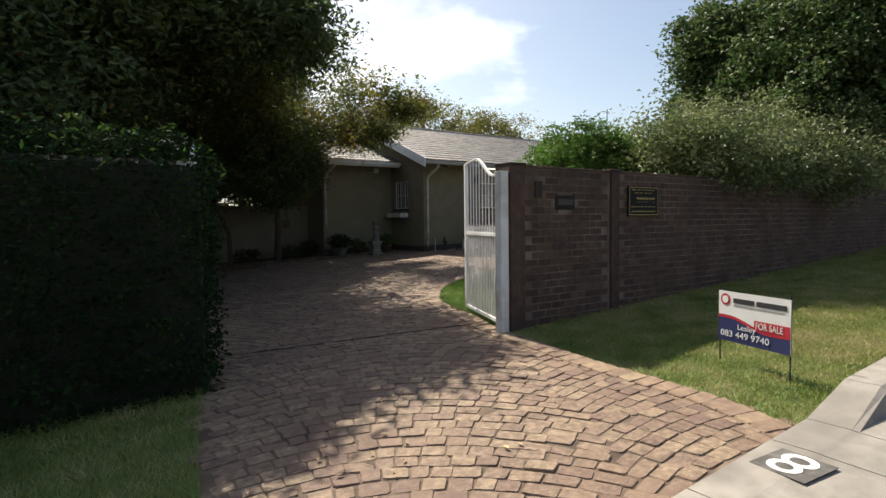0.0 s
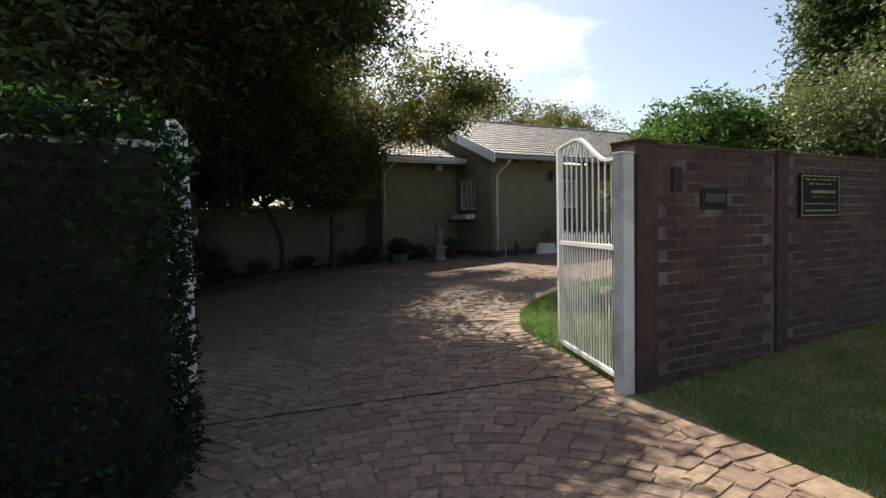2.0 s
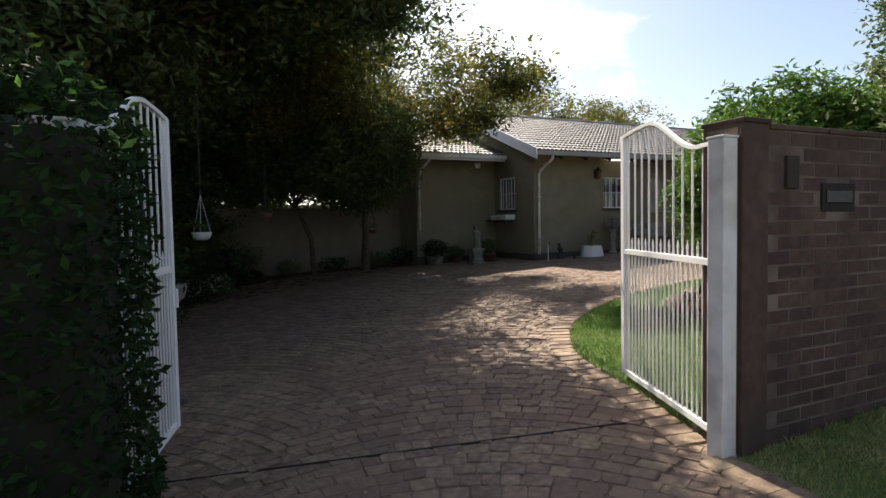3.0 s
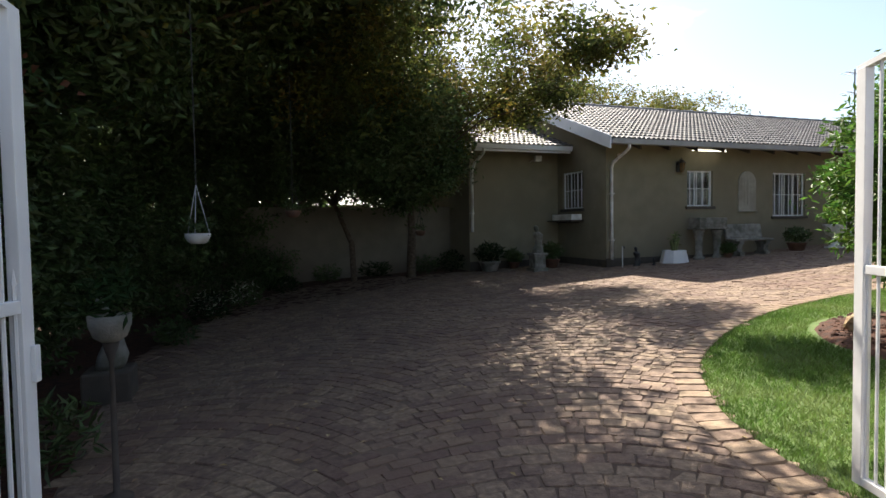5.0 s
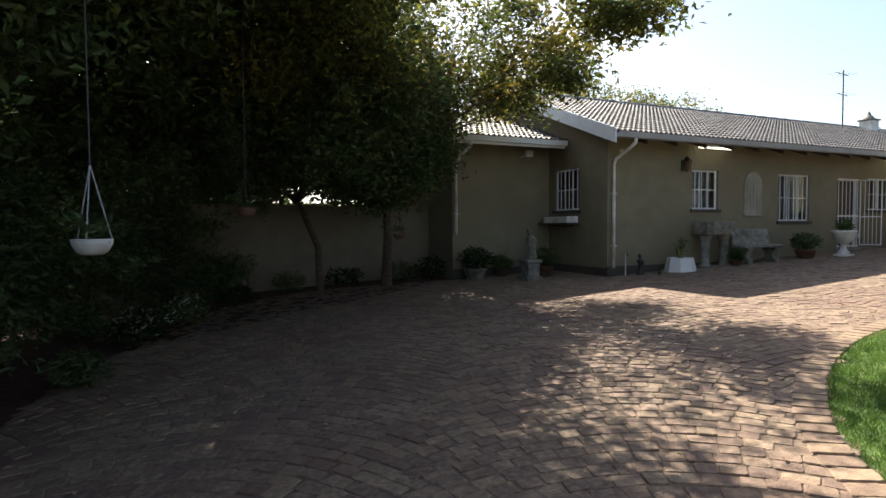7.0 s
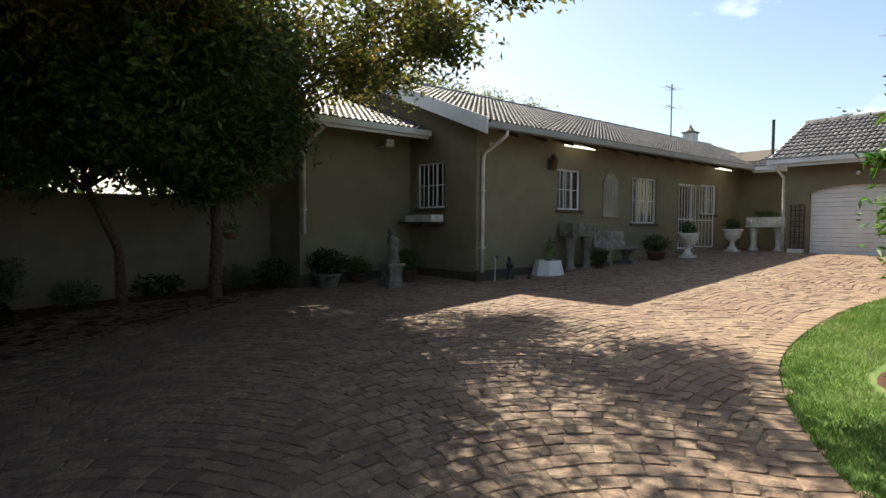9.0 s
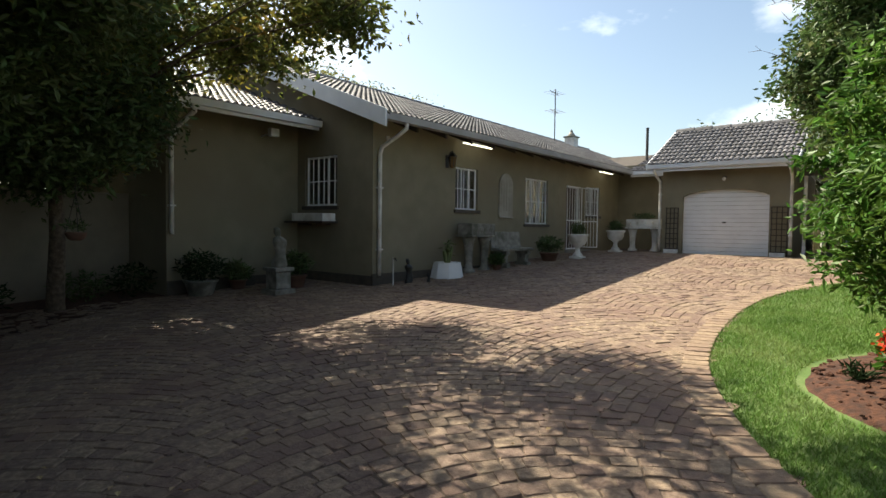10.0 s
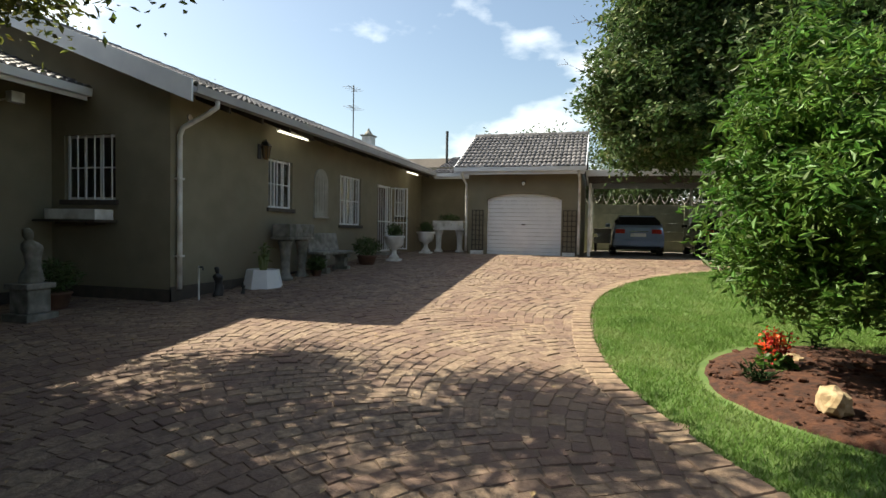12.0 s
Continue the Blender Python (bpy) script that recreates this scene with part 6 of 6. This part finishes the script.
# ---------------------------------------------------------------- sign boards
def build_sale_sign():
    t = thing("sale_sign", "for sale board on two thin stakes in the verge", "sign")
    a, b = Vector((5.12, 2.82, 0)), Vector((4.90, 2.10, 0))
    d = (b - a).normalized()
    w = (b - a).length
    nrm = Vector((d.y, -d.x, 0))
    z0, h = 0.345, 0.46
    m = Matrix(((d.x, 0, -nrm.x, a.x), (d.y, 0, -nrm.y, a.y), (0, 1, 0, z0), (0, 0, 0, 1)))
    if (m.to_3x3() @ Vector((0, 0, 1))).dot(Vector((-1, -0.3, 0))) < 0:
        m = m @ Matrix.Diagonal((1, 1, -1, 1))
    blue = material("sign navy", [(0.02, 0.03, 0.10), (0.025, 0.035, 0.12)], 0.5, scale=3)
    red = material("sign red", [(0.42, 0.02, 0.04), (0.48, 0.03, 0.05)], 0.5, scale=3)
    black = material("sign black", [(0.03, 0.03, 0.035), (0.04, 0.04, 0.045)], 0.5, scale=3)

    def poly(name, pts, z, mat):
        bm = bmesh.new()
        bm.faces.new([bm.verts.new((x, y, z)) for x, y in pts])
        bm.faces.new([bm.verts.new((x, y, z - 0.001)) for x, y in pts][::-1])
        bmesh.ops.transform(bm, matrix=m, verts=bm.verts)
        part(name, bm, mat, t)
    bm = box(bmesh.new(), 0, w, 0, h, -0.006, 0)
    bmesh.ops.transform(bm, matrix=m, verts=bm.verts)
    part("board", bm, WHITE, t)
    wave = [(w * k / 12, 0.235 - 0.10 * (k / 12) + 0.02 * math.sin(k * 0.6)) for k in range(13)]
    poly("blue_band", [(0, 0.0), (w, 0.0)] + [(x, y - 0.022) for x, y in wave[::-1]], 0.002, blue)
    poly("red_band", [(x, y - 0.022) for x, y in wave] + [(x, y + 0.006) for x, y in wave[::-1]], 0.003, red)
    poly("red_label", [(0.40, 0.15), (w, 0.15), (w, 0.235), (0.40, 0.235)], 0.004, red)
    poly("emblem", [(0.08 + 0.055 * math.cos(k * 0.5236), 0.385 + 0.055 * math.sin(k * 0.5236)) for k in range(12)], 0.003, red)
    poly("emblem_centre", [(0.08 + 0.035 * math.cos(k * 0.5236), 0.385 + 0.035 * math.sin(k * 0.5236)) for k in range(12)], 0.005, WHITE)
    poly("name_bar", [(0.17, 0.36), (0.40, 0.36), (0.40, 0.405), (0.17, 0.405)], 0.003, black)
    poly("name_bar", [(0.42, 0.36), (0.72, 0.36), (0.72, 0.405), (0.42, 0.405)], 0.003, black)
    poly("small_bar", [(0.17, 0.335), (0.70, 0.335), (0.70, 0.343), (0.17, 0.343)], 0.003, CONCRETE)
    text_part("lettering", "FOR SALE", 0.082, WHITE, t, m @ pose(0.415, 0.165, 0.006), squeeze=0.78)
    text_part("lettering", "Lesley", 0.07, WHITE, t, m @ pose(0.22, 0.125, 0.006), squeeze=1.15)
    text_part("lettering", "083 449 9740", 0.082, WHITE, t, m @ pose(0.03, 0.045, 0.006), squeeze=1.16)
    for s in (0.008, w - 0.008):
        p = m @ Vector((s, 0, -0.012))
        part("stake", rod(bmesh.new(), (p.x, p.y, gz(p.x) - 0.05), (p.x, p.y, z0 + h + 0.03), 0.007, seg=6), DARK, t)
    q = thing("wall_sign", "black security notice with gold lettering on the brick wall", "sign")
    gold = material("sign gold", [(0.30, 0.21, 0.05), (0.37, 0.27, 0.065)], 0.5, scale=3)
    part("board", boxed(6.84, 7.57, WY - 0.03, WY - 0.008, 1.53, 1.97, 0.002), material("notice black", [(0.012, 0.012, 0.014), (0.018, 0.018, 0.02)], 0.8, scale=3, spec=0.2), q)
    for x0, x1, za, zb in ((6.86, 7.55, 1.945, 1.955), (6.86, 7.55, 1.545, 1.555), (6.86, 6.868, 1.555, 1.945), (7.542, 7.55, 1.555, 1.945)):
        part("border", boxed(x0, x1, WY - 0.033, WY - 0.0305, za, zb), gold, q)
    srng = random.Random(2)
    for xa, xb, za, zb, wd in ((6.92, 7.49, 1.905, 1.922, 0.10), (6.98, 7.43, 1.862, 1.877, 0.12), (7.03, 7.49, 1.765, 1.812, 0.05), (7.03, 7.49, 1.735, 1.742, 0.46), (6.90, 7.51, 1.66, 1.675, 0.09), (6.92, 7.50, 1.585, 1.612, 0.07)):
        x = xa
        while x < xb - 0.02:
            w = min(wd * srng.uniform(0.7, 1.2), xb - x)
            part("text_bar", boxed(x, x + w * 0.7, WY - 0.033, WY - 0.0305, za + 0.2 * (zb - za), zb - 0.15 * (zb - za)), gold, q)
            x += w


build_sale_sign()


# ---------------------------------------------------------------- carport and beyond
def car(label, x, y, z, L, W, H, paint, turn=0.0, plate=True):
    """A saloon car, tail towards -x of its own frame."""
    c = thing("car", label, "car", "cars in the carport")
    c.matrix_basis = pose(x, y, z, 0, 0, turn)
    rubber = bpy.data.materials.get("tyre rubber") or material("tyre rubber", [(0.015, 0.015, 0.015), (0.03, 0.03, 0.03)], 0.9, scale=20)
    dark = bpy.data.materials.get("tinted glass") or material("tinted glass", [(0.012, 0.014, 0.016), (0.02, 0.022, 0.025)], 0.06, scale=2)
    lamp = bpy.data.materials.get("tail lamp red") or material("tail lamp red", [(0.35, 0.015, 0.015), (0.5, 0.03, 0.02)], 0.15, scale=8)
    chrome = bpy.data.materials.get("car chrome") or material("car chrome", [(0.6, 0.6, 0.6), (0.7, 0.7, 0.7)], 0.15, 1.0, scale=3)

    def loft(sections, mat, name):
        """Sections along x: (x, half width low, half width high, z low, z high)."""
        bm = bmesh.new()
        rings = []
        for sx, wl_, wh, z0, z1 in sections:
            zm = z0 + 0.55 * (z1 - z0)
            rings.append([bm.verts.new((sx, yy, zz)) for yy, zz in ((-wl_ * 0.93, z0), (-wl_, z0 + 0.1 * (z1 - z0)), (-wl_, zm), (-wh, z1 - 0.06 * (z1 - z0)), (-wh * 0.9, z1), (wh * 0.9, z1), (wh, z1 - 0.06 * (z1 - z0)), (wl_, zm), (wl_, z0 + 0.1 * (z1 - z0)), (wl_ * 0.93, z0))])
        for a, b in zip(rings, rings[1:]):
            for k in range(10):
                j = (k + 1) % 10
                bm.faces.new((a[k], a[j], b[j], b[k]))
        bm.faces.new(rings[0])
        bm.faces.new(rings[-1][::-1])
        bmesh.ops.recalc_face_normals(bm, faces=bm.faces)
        return part(name, bm, mat, c, smooth=False)
    h = W / 2
    loft([(0.0, h * 0.86, h * 0.78, 0.34, 0.92), (0.10, h * 0.95, h * 0.86, 0.26, 1.0), (0.5, h, h * 0.92, 0.22, 1.02), (1.2, h, h * 0.93, 0.20, 0.97), (L * 0.6, h, h * 0.93, 0.20, 0.96), (L * 0.75, h, h * 0.9, 0.20, 0.90), (L - 0.2, h * 0.94, h * 0.82, 0.22, 0.78), (L, h * 0.8, h * 0.7, 0.30, 0.62)], paint, "body")
    loft([(0.28, h * 0.84, h * 0.70, 0.95, 1.02), (0.75, h * 0.86, h * 0.70, 0.95, H - 0.06), (1.2, h * 0.87, h * 0.70, 0.94, H), (2.1, h * 0.87, h * 0.70, 0.93, H - 0.02), (2.6, h * 0.87, h * 0.68, 0.92, H - 0.12), (3.25, h * 0.86, h * 0.8, 0.90, 0.94)], dark, "glasshouse")
    loft([(0.80, h * 0.66, h * 0.60, H - 0.055, H - 0.02), (1.2, h * 0.71, h * 0.64, H - 0.03, H + 0.015), (2.1, h * 0.71, h * 0.64, H - 0.05, H + 0.0), (2.55, h * 0.66, h * 0.58, H - 0.13, H - 0.085)], paint, "roof")
    part("rear_bumper", boxed(-0.06, 0.12, -h * 0.93, h * 0.93, 0.30, 0.52, 0.035), paint, c)
    part("diffuser", boxed(-0.04, 0.2, -h * 0.8, h * 0.8, 0.2, 0.30, 0.01), rubber, c)
    for s in (-1, 1):
        part("tail_lamp", boxed(-0.035, 0.12, s * h * 0.66 - 0.15, s * h * 0.66 + 0.15, 0.72, 0.86, 0.02), lamp, c, "red tail lamp")
        part("door_mirror", boxed(2.62, 2.78, s * (h + 0.07) - 0.09, s * (h + 0.07) + 0.09, 0.95, 1.08, 0.03), paint, c)
        for wx in (0.85, L - 0.85):
            wv = part("tyre", rod(bmesh.new(), (wx, s * (h - 0.19), 0.315), (wx, s * (h - 0.0), 0.315), 0.315, seg=24), rubber, c)
            part("rim", rod(bmesh.new(), (wx, s * (h - 0.02), 0.315), (wx, s * (h + 0.004), 0.315), 0.21, seg=16), chrome, wv)
    if plate:
        part("number_plate", boxed(-0.045, -0.01, -0.24, 0.24, 0.62, 0.73, 0.004), WHITE_OLD, c)
        part("boot_trim", boxed(-0.035, 0.02, -0.3, 0.3, 0.78, 0.80, 0.004), chrome, c)
    return c


PAINT_BLUE = material("blue grey car paint", [(0.24, 0.31, 0.48), (0.29, 0.36, 0.55)], 0.25, 0.3, scale=2, coat=0.8)
PAINT_DARK = material("charcoal car paint", [(0.02, 0.02, 0.025), (0.035, 0.035, 0.04)], 0.25, 0.3, scale=2, coat=0.8)
PAINT_WHITE = material("white car paint", [(0.7, 0.7, 0.68), (0.76, 0.76, 0.74)], 0.3, scale=2, coat=0.6)
car("blue-grey saloon car parked nose-in under the carport", 23.0, 9.28, 0.885, 4.0, 1.70, 1.34, PAINT_BLUE)
car("dark car parked deeper in the carport", 23.1, 6.6, 0.885, 4.0, 1.70, 1.34, PAINT_DARK)


def build_beyond():
    b = thing("patio_cart", "small white bench-like cart at the end of the carport", "cart")
    for k in range(2):
        part("side_board", boxed(26.2, 26.25 + 0.01, 9.98 + 0.0, 10.70, 1.25 + 0.32 * k, 1.45 + 0.32 * k, 0.01), PAINT_WHITE, b)
    part("tray", boxed(26.27, 27.0, 9.98, 10.7, 1.22, 1.30, 0.01), PAINT_WHITE, b)
    part("hood", boxed(26.3, 26.9, 10.1, 10.6, 1.302, 1.72, 0.06), PAINT_WHITE, b)
    for y in (10.06, 10.62):
        part("wheel", rod(bmesh.new(), (26.5, y - 0.05, 1.05), (26.5, y + 0.05, 1.05), 0.175, seg=18), DARK, b)
    # precast wall with posts, and coiled wire on top
    w = tagged(thing("wall_precast", "grey-green precast concrete panel wall behind the carport", "wall"), kind="structure")
    mat = material("precast concrete", [(0.20, 0.20, 0.13), (0.27, 0.27, 0.18)], 0.9, scale=4, bump=0.3, stain=(0.16, 0.17, 0.11))
    y = 2.0
    k = 0
    while y < 12.0:
        part("post", boxed(27.48, 27.66, y, y + 0.14, 0.5, 2.84, 0.01), mat, w)
        for j in range(6):
            part("panel", boxed(27.54, 27.60, y + 0.14, y + 1.72, 0.6 + j * 0.362, 0.6 + (j + 1) * 0.362 - 0.008, 0.006), mat, w)
        y += 1.72
    r = thing("razor_wire", "coiled security wire along the top of the wall", "security wire")
    pts = [(27.57 + 0.16 * math.cos(a), 2.2 + 9.6 * a / (2 * math.pi * 26), 3.0 + 0.18 * math.sin(a)) for a in np.arange(0, 2 * math.pi * 26, 0.45)]
    part("coil", pipe(bmesh.new(), pts, 0.012, 4), CONCRETE, r)
    # plain houses in the neighbouring plots
    for nm, x0, x1, y0, y1, zt in (("neighbour_house", 33.0, 40.0, 9.2, 18.0, 3.9), ("neighbour_house", -4.0, 7.5, 30.0, 37.0, 2.6)):
        h = thing("neighbour_house", "drab plastered neighbouring house beyond the wall", "house")
        part("wall", boxed(x0, x1, y0, y1, -0.2, zt), PLASTER, h)
        bm = bmesh.new()
        ym = (y0 + y1) / 2
        a = [bm.verts.new(p) for p in ((x0 - 0.4, y0 - 0.4, zt), (x0 - 0.4, y1 + 0.4, zt), (x0 - 0.4, ym, zt + 1.4))]
        c = [bm.verts.new(p) for p in ((x1 + 0.4, y0 - 0.4, zt), (x1 + 0.4, y1 + 0.4, zt), (x1 + 0.4, ym, zt + 1.4))]
        bm.faces.new(a)
        bm.faces.new(c[::-1])
        for i in range(3):
            j = (i + 1) % 3
            bm.faces.new((a[i], a[j], c[j], c[i]))
        bmesh.ops.recalc_face_normals(bm, faces=bm.faces)
        part("roof", bm, TILE_FAR, h)
    # across the street, behind the camera
    o = tagged(thing("wall_opposite", "garden wall across the street", "wall"), kind="structure")
    part("core", boxed(-40, 40, -9.2, -9.0, -0.4, 1.9), BRICK, o)
    part("coping", boxed(-40, 40, -9.23, -8.97, 1.9, 1.94), BRICK, o)


build_beyond()


# ---------------------------------------------------------------- cobbles, edging, grass, fallen leaves
def stone_variants(k=14):
    out = []
    rng = random.Random(4)
    for _ in range(k):
        q = [(sx * (0.5 + rng.uniform(-0.075, 0.025)), sy * (0.5 + rng.uniform(-0.07, 0.025))) for sx, sy in ((-1, -1), (1, -1), (1, 1), (-1, 1))]
        c = []
        for i in range(4):
            p, o, r = q[i], q[i - 1], q[(i + 1) % 4]
            k = rng.uniform(0.03, 0.13)
            c += [(p[0] + (o[0] - p[0]) * k, p[1] + (o[1] - p[1]) * k), (p[0] + (r[0] - p[0]) * k, p[1] + (r[1] - p[1]) * k)]
        tip = (rng.uniform(-0.004, 0.004), rng.uniform(-0.004, 0.004))
        v = [(x, y, -0.03) for x, y in c] + [(x, y, 0.0) for x, y in c] + [(x * 0.94, y * 0.93, 0.0065 + x * tip[0] + y * tip[1]) for x, y in c]
        f = [(16, 17, 18, 19), (16, 19, 20, 23), (20, 21, 22, 23)] + [(a + i, a + (i + 1) % 8, a + 8 + (i + 1) % 8, a + 8 + i) for a in (0, 8) for i in range(8)]
        out.append((np.array(v), np.array(f)))
    return out


def build_cobbles():
    pav = bpy.data.objects["pavement"]
    var = stone_variants()
    meshes = []
    for v, f in var:
        me = bpy.data.meshes.new("cobble")
        me.from_pydata(v.tolist(), [], f.tolist())
        me.materials.append(STONE)
        meshes.append(me)
    rng = np.random.default_rng(12)
    ang = radians(62)
    ca, sa = math.cos(ang), math.sin(ang)
    W, SAG, ROW = 2.9, 0.62, 0.150
    spots = []
    for k in range(-190, 240):
        u = -24.0 + rng.uniform(0, 0.1)
        while u < 24:
            w = rng.uniform(0.115, 0.20)
            c = u + w / 2
            s = ((c / W + 0.5) % 1.0) * 2 - 1
            v = k * ROW + SAG * (1 - s * s)
            slope = SAG * (-2 * s) * 2 / W
            spots.append((c, v + rng.normal(0, 0.008), w * math.hypot(1, slope) - 0.001, math.atan(slope)))
            u += w
    S = np.array(spots)
    X, Y = S[:, 0] * sa + S[:, 1] * ca, -S[:, 0] * ca + S[:, 1] * sa
    ok = inside(DRIVE, X, Y) & (X < 20.95) & (X > -1)
    S, X, Y = S[ok], X[ok], Y[ok]
    turn = S[:, 3] + math.atan2(-ca, sa)
    hgt = np.cos(S[:, 3]) * ROW - 0.001
    near = np.hypot(X - 2.4, Y - 3.0)
    order = np.argsort(near)
    tilt = rng.normal(0, 0.014, (len(X), 2))
    lift = rng.normal(0, 0.0025, len(X))
    which = rng.integers(0, len(var), len(X))
    base = 0
    VV, FF = [], []
    for n, i in enumerate(order):
        c, s = math.cos(turn[i]), math.sin(turn[i])
        z = gz(X[i]) + lift[i]
        if n < 300:
            ob = new("cobble", meshes[which[i]])
            ob.parent = pav
            ob.matrix_basis = Matrix.Translation((X[i], Y[i], z)) @ Euler((tilt[i, 0], tilt[i, 1] - 0.05, 0)).to_matrix().to_4x4() @ Matrix.Rotation(turn[i], 4, "Z") @ Matrix.Diagonal((S[i, 2], hgt[i], 1, 1))
        else:
            v, f = var[which[i]]
            lx, ly = v[:, 0] * S[i, 2], v[:, 1] * hgt[i]
            dx, dy = lx * c - ly * s, lx * s + ly * c
            VV.append(np.stack([X[i] + dx, Y[i] + dy, z + v[:, 2] + dx * (0.05 - tilt[i, 1]) + dy * tilt[i, 0]], 1))
            FF.append(f + base)
            base += len(v)
    ob = raw("cobbles", np.concatenate(VV), np.concatenate(FF), STONE_LOOSE, pav)
    ob["kind"] = "stuff"
    # edging of header stones along the lawn and the verge
    me = bpy.data.meshes.new("edging_stone")
    v, f = var[0]
    me.from_pydata((v * [1, 1, 1.15]).tolist(), [], f.tolist())
    me.materials.append(EDGING)
    erng = random.Random(6)
    for line in (LAWN_EDGE, VERGE_EDGE):
        left = 0.0
        for (xa, ya), (xb, yb) in zip(line, line[1:]):
            seg = math.hypot(xb - xa, yb - ya)
            d = math.atan2(yb - ya, xb - xa)
            nx, ny = -math.sin(d), math.cos(d)
            if line is VERGE_EDGE:
                nx, ny = -abs(nx), -ny
            while left < seg:
                u = left / seg
                x, y = xa + (xb - xa) * u + nx * 0.115, ya + (yb - ya) * u + ny * 0.115
                ob = new("edging_stone", me)
                ob.parent = pav
                ob.matrix_basis = Matrix.Translation((x, y, gz(x) + 0.010 + erng.uniform(-0.002, 0.002))) @ Euler((0, -0.05, 0)).to_matrix().to_4x4() @ Matrix.Rotation(d + erng.uniform(-0.04, 0.04), 4, "Z") @ Matrix.Diagonal((0.168, 0.26, 1, 1))
                left += 0.158 + erng.uniform(-0.012, 0.02)
            left -= seg


build_cobbles()


def grass(name, poly, n, box_, mat, height, seed, label, avoid=None):
    rng = np.random.default_rng(seed)
    x = rng.uniform(box_[0], box_[1], n)
    y = rng.uniform(box_[2], box_[3], n)
    k = inside(poly, x, y)
    if avoid is not None:
        k &= ~inside(avoid, x, y)
    x, y = x[k], y[k]
    m = len(x)
    z = -0.12 + 0.05 * np.clip(x, -4, 20)
    a = rng.uniform(0, 6.283, m)
    h = height * rng.uniform(0.5, 1.3, m)
    w = 0.0045
    b = np.stack([x, y, z - 0.004], 1)
    side = np.stack([np.cos(a) * w, np.sin(a) * w, np.zeros(m)], 1)
    lean = np.stack([rng.normal(0, 0.55, m) * h, rng.normal(0, 0.55, m) * h, h], 1)
    v = np.stack([b - side, b + side, b + lean], 1).reshape(-1, 3)
    f = np.arange(m * 3).reshape(-1, 3)
    return tagged(raw(name, v, f, mat), label, "grass", kind="stuff")


grass("grass", LAWN, 190000, (4.6, 12.5, 5.4, 10.7), BLADE, 0.045, 1, "short mown green lawn grass", BED)
grass("grass", LAWN, 90000, (12.5, 20.5, 5.4, 10.7), BLADE, 0.06, 2, "short mown green lawn grass further off", BED)
grass("grass", VERGE, 110000, (3.9, 9.5, 1.66, 5.12), BLADE_DRY, 0.032, 3, "dry sunlit verge grass")
grass("grass", VERGE, 60000, (9.5, 17.0, 1.66, 5.12), BLADE_DRY, 0.04, 4, "dry verge grass further off")
grass("grass", VERGE_W, 60000, (-4, 1.1, 1.66, 6.0), BLADE_DRY, 0.055, 5, "verge grass in front of the hedge")


def fallen():
    rng = np.random.default_rng(33)
    n = 900
    x, y = rng.uniform(-1, 12, n), rng.uniform(1.7, 18, n)
    k = inside(DRIVE, x, y)
    x, y = x[k], y[k]
    p = np.stack([x, y, -0.12 + 0.05 * x + 0.022], 1)
    m = len(p)
    a = rng.uniform(0, 6.283, m)
    d = np.stack([np.cos(a), np.sin(a), np.zeros(m)], 1)
    s = np.stack([-np.sin(a), np.cos(a), np.zeros(m)], 1)
    L = rng.uniform(0.03, 0.07, m)[:, None]
    up = np.array([0, 0, 1.0])
    v = np.stack([p, p + d * L * 0.5 + s * L * 0.25 + up * 0.008, p + d * L, p + d * L * 0.5 - s * L * 0.25 + up * 0.008], 1).reshape(-1, 3)
    i = np.arange(m)[:, None] * 4
    ob = raw("fallen_leaves", v, np.concatenate([i + [0, 1, 2], i + [0, 2, 3]]), material("dead leaf", [(0.16, 0.10, 0.05), (0.30, 0.20, 0.10), (0.38, 0.30, 0.18)], 0.8, scale=4, vary=0.4, island=True))
    tagged(ob, "scattered dry leaves on the cobbles", "leaves", kind="stuff")


fallen()
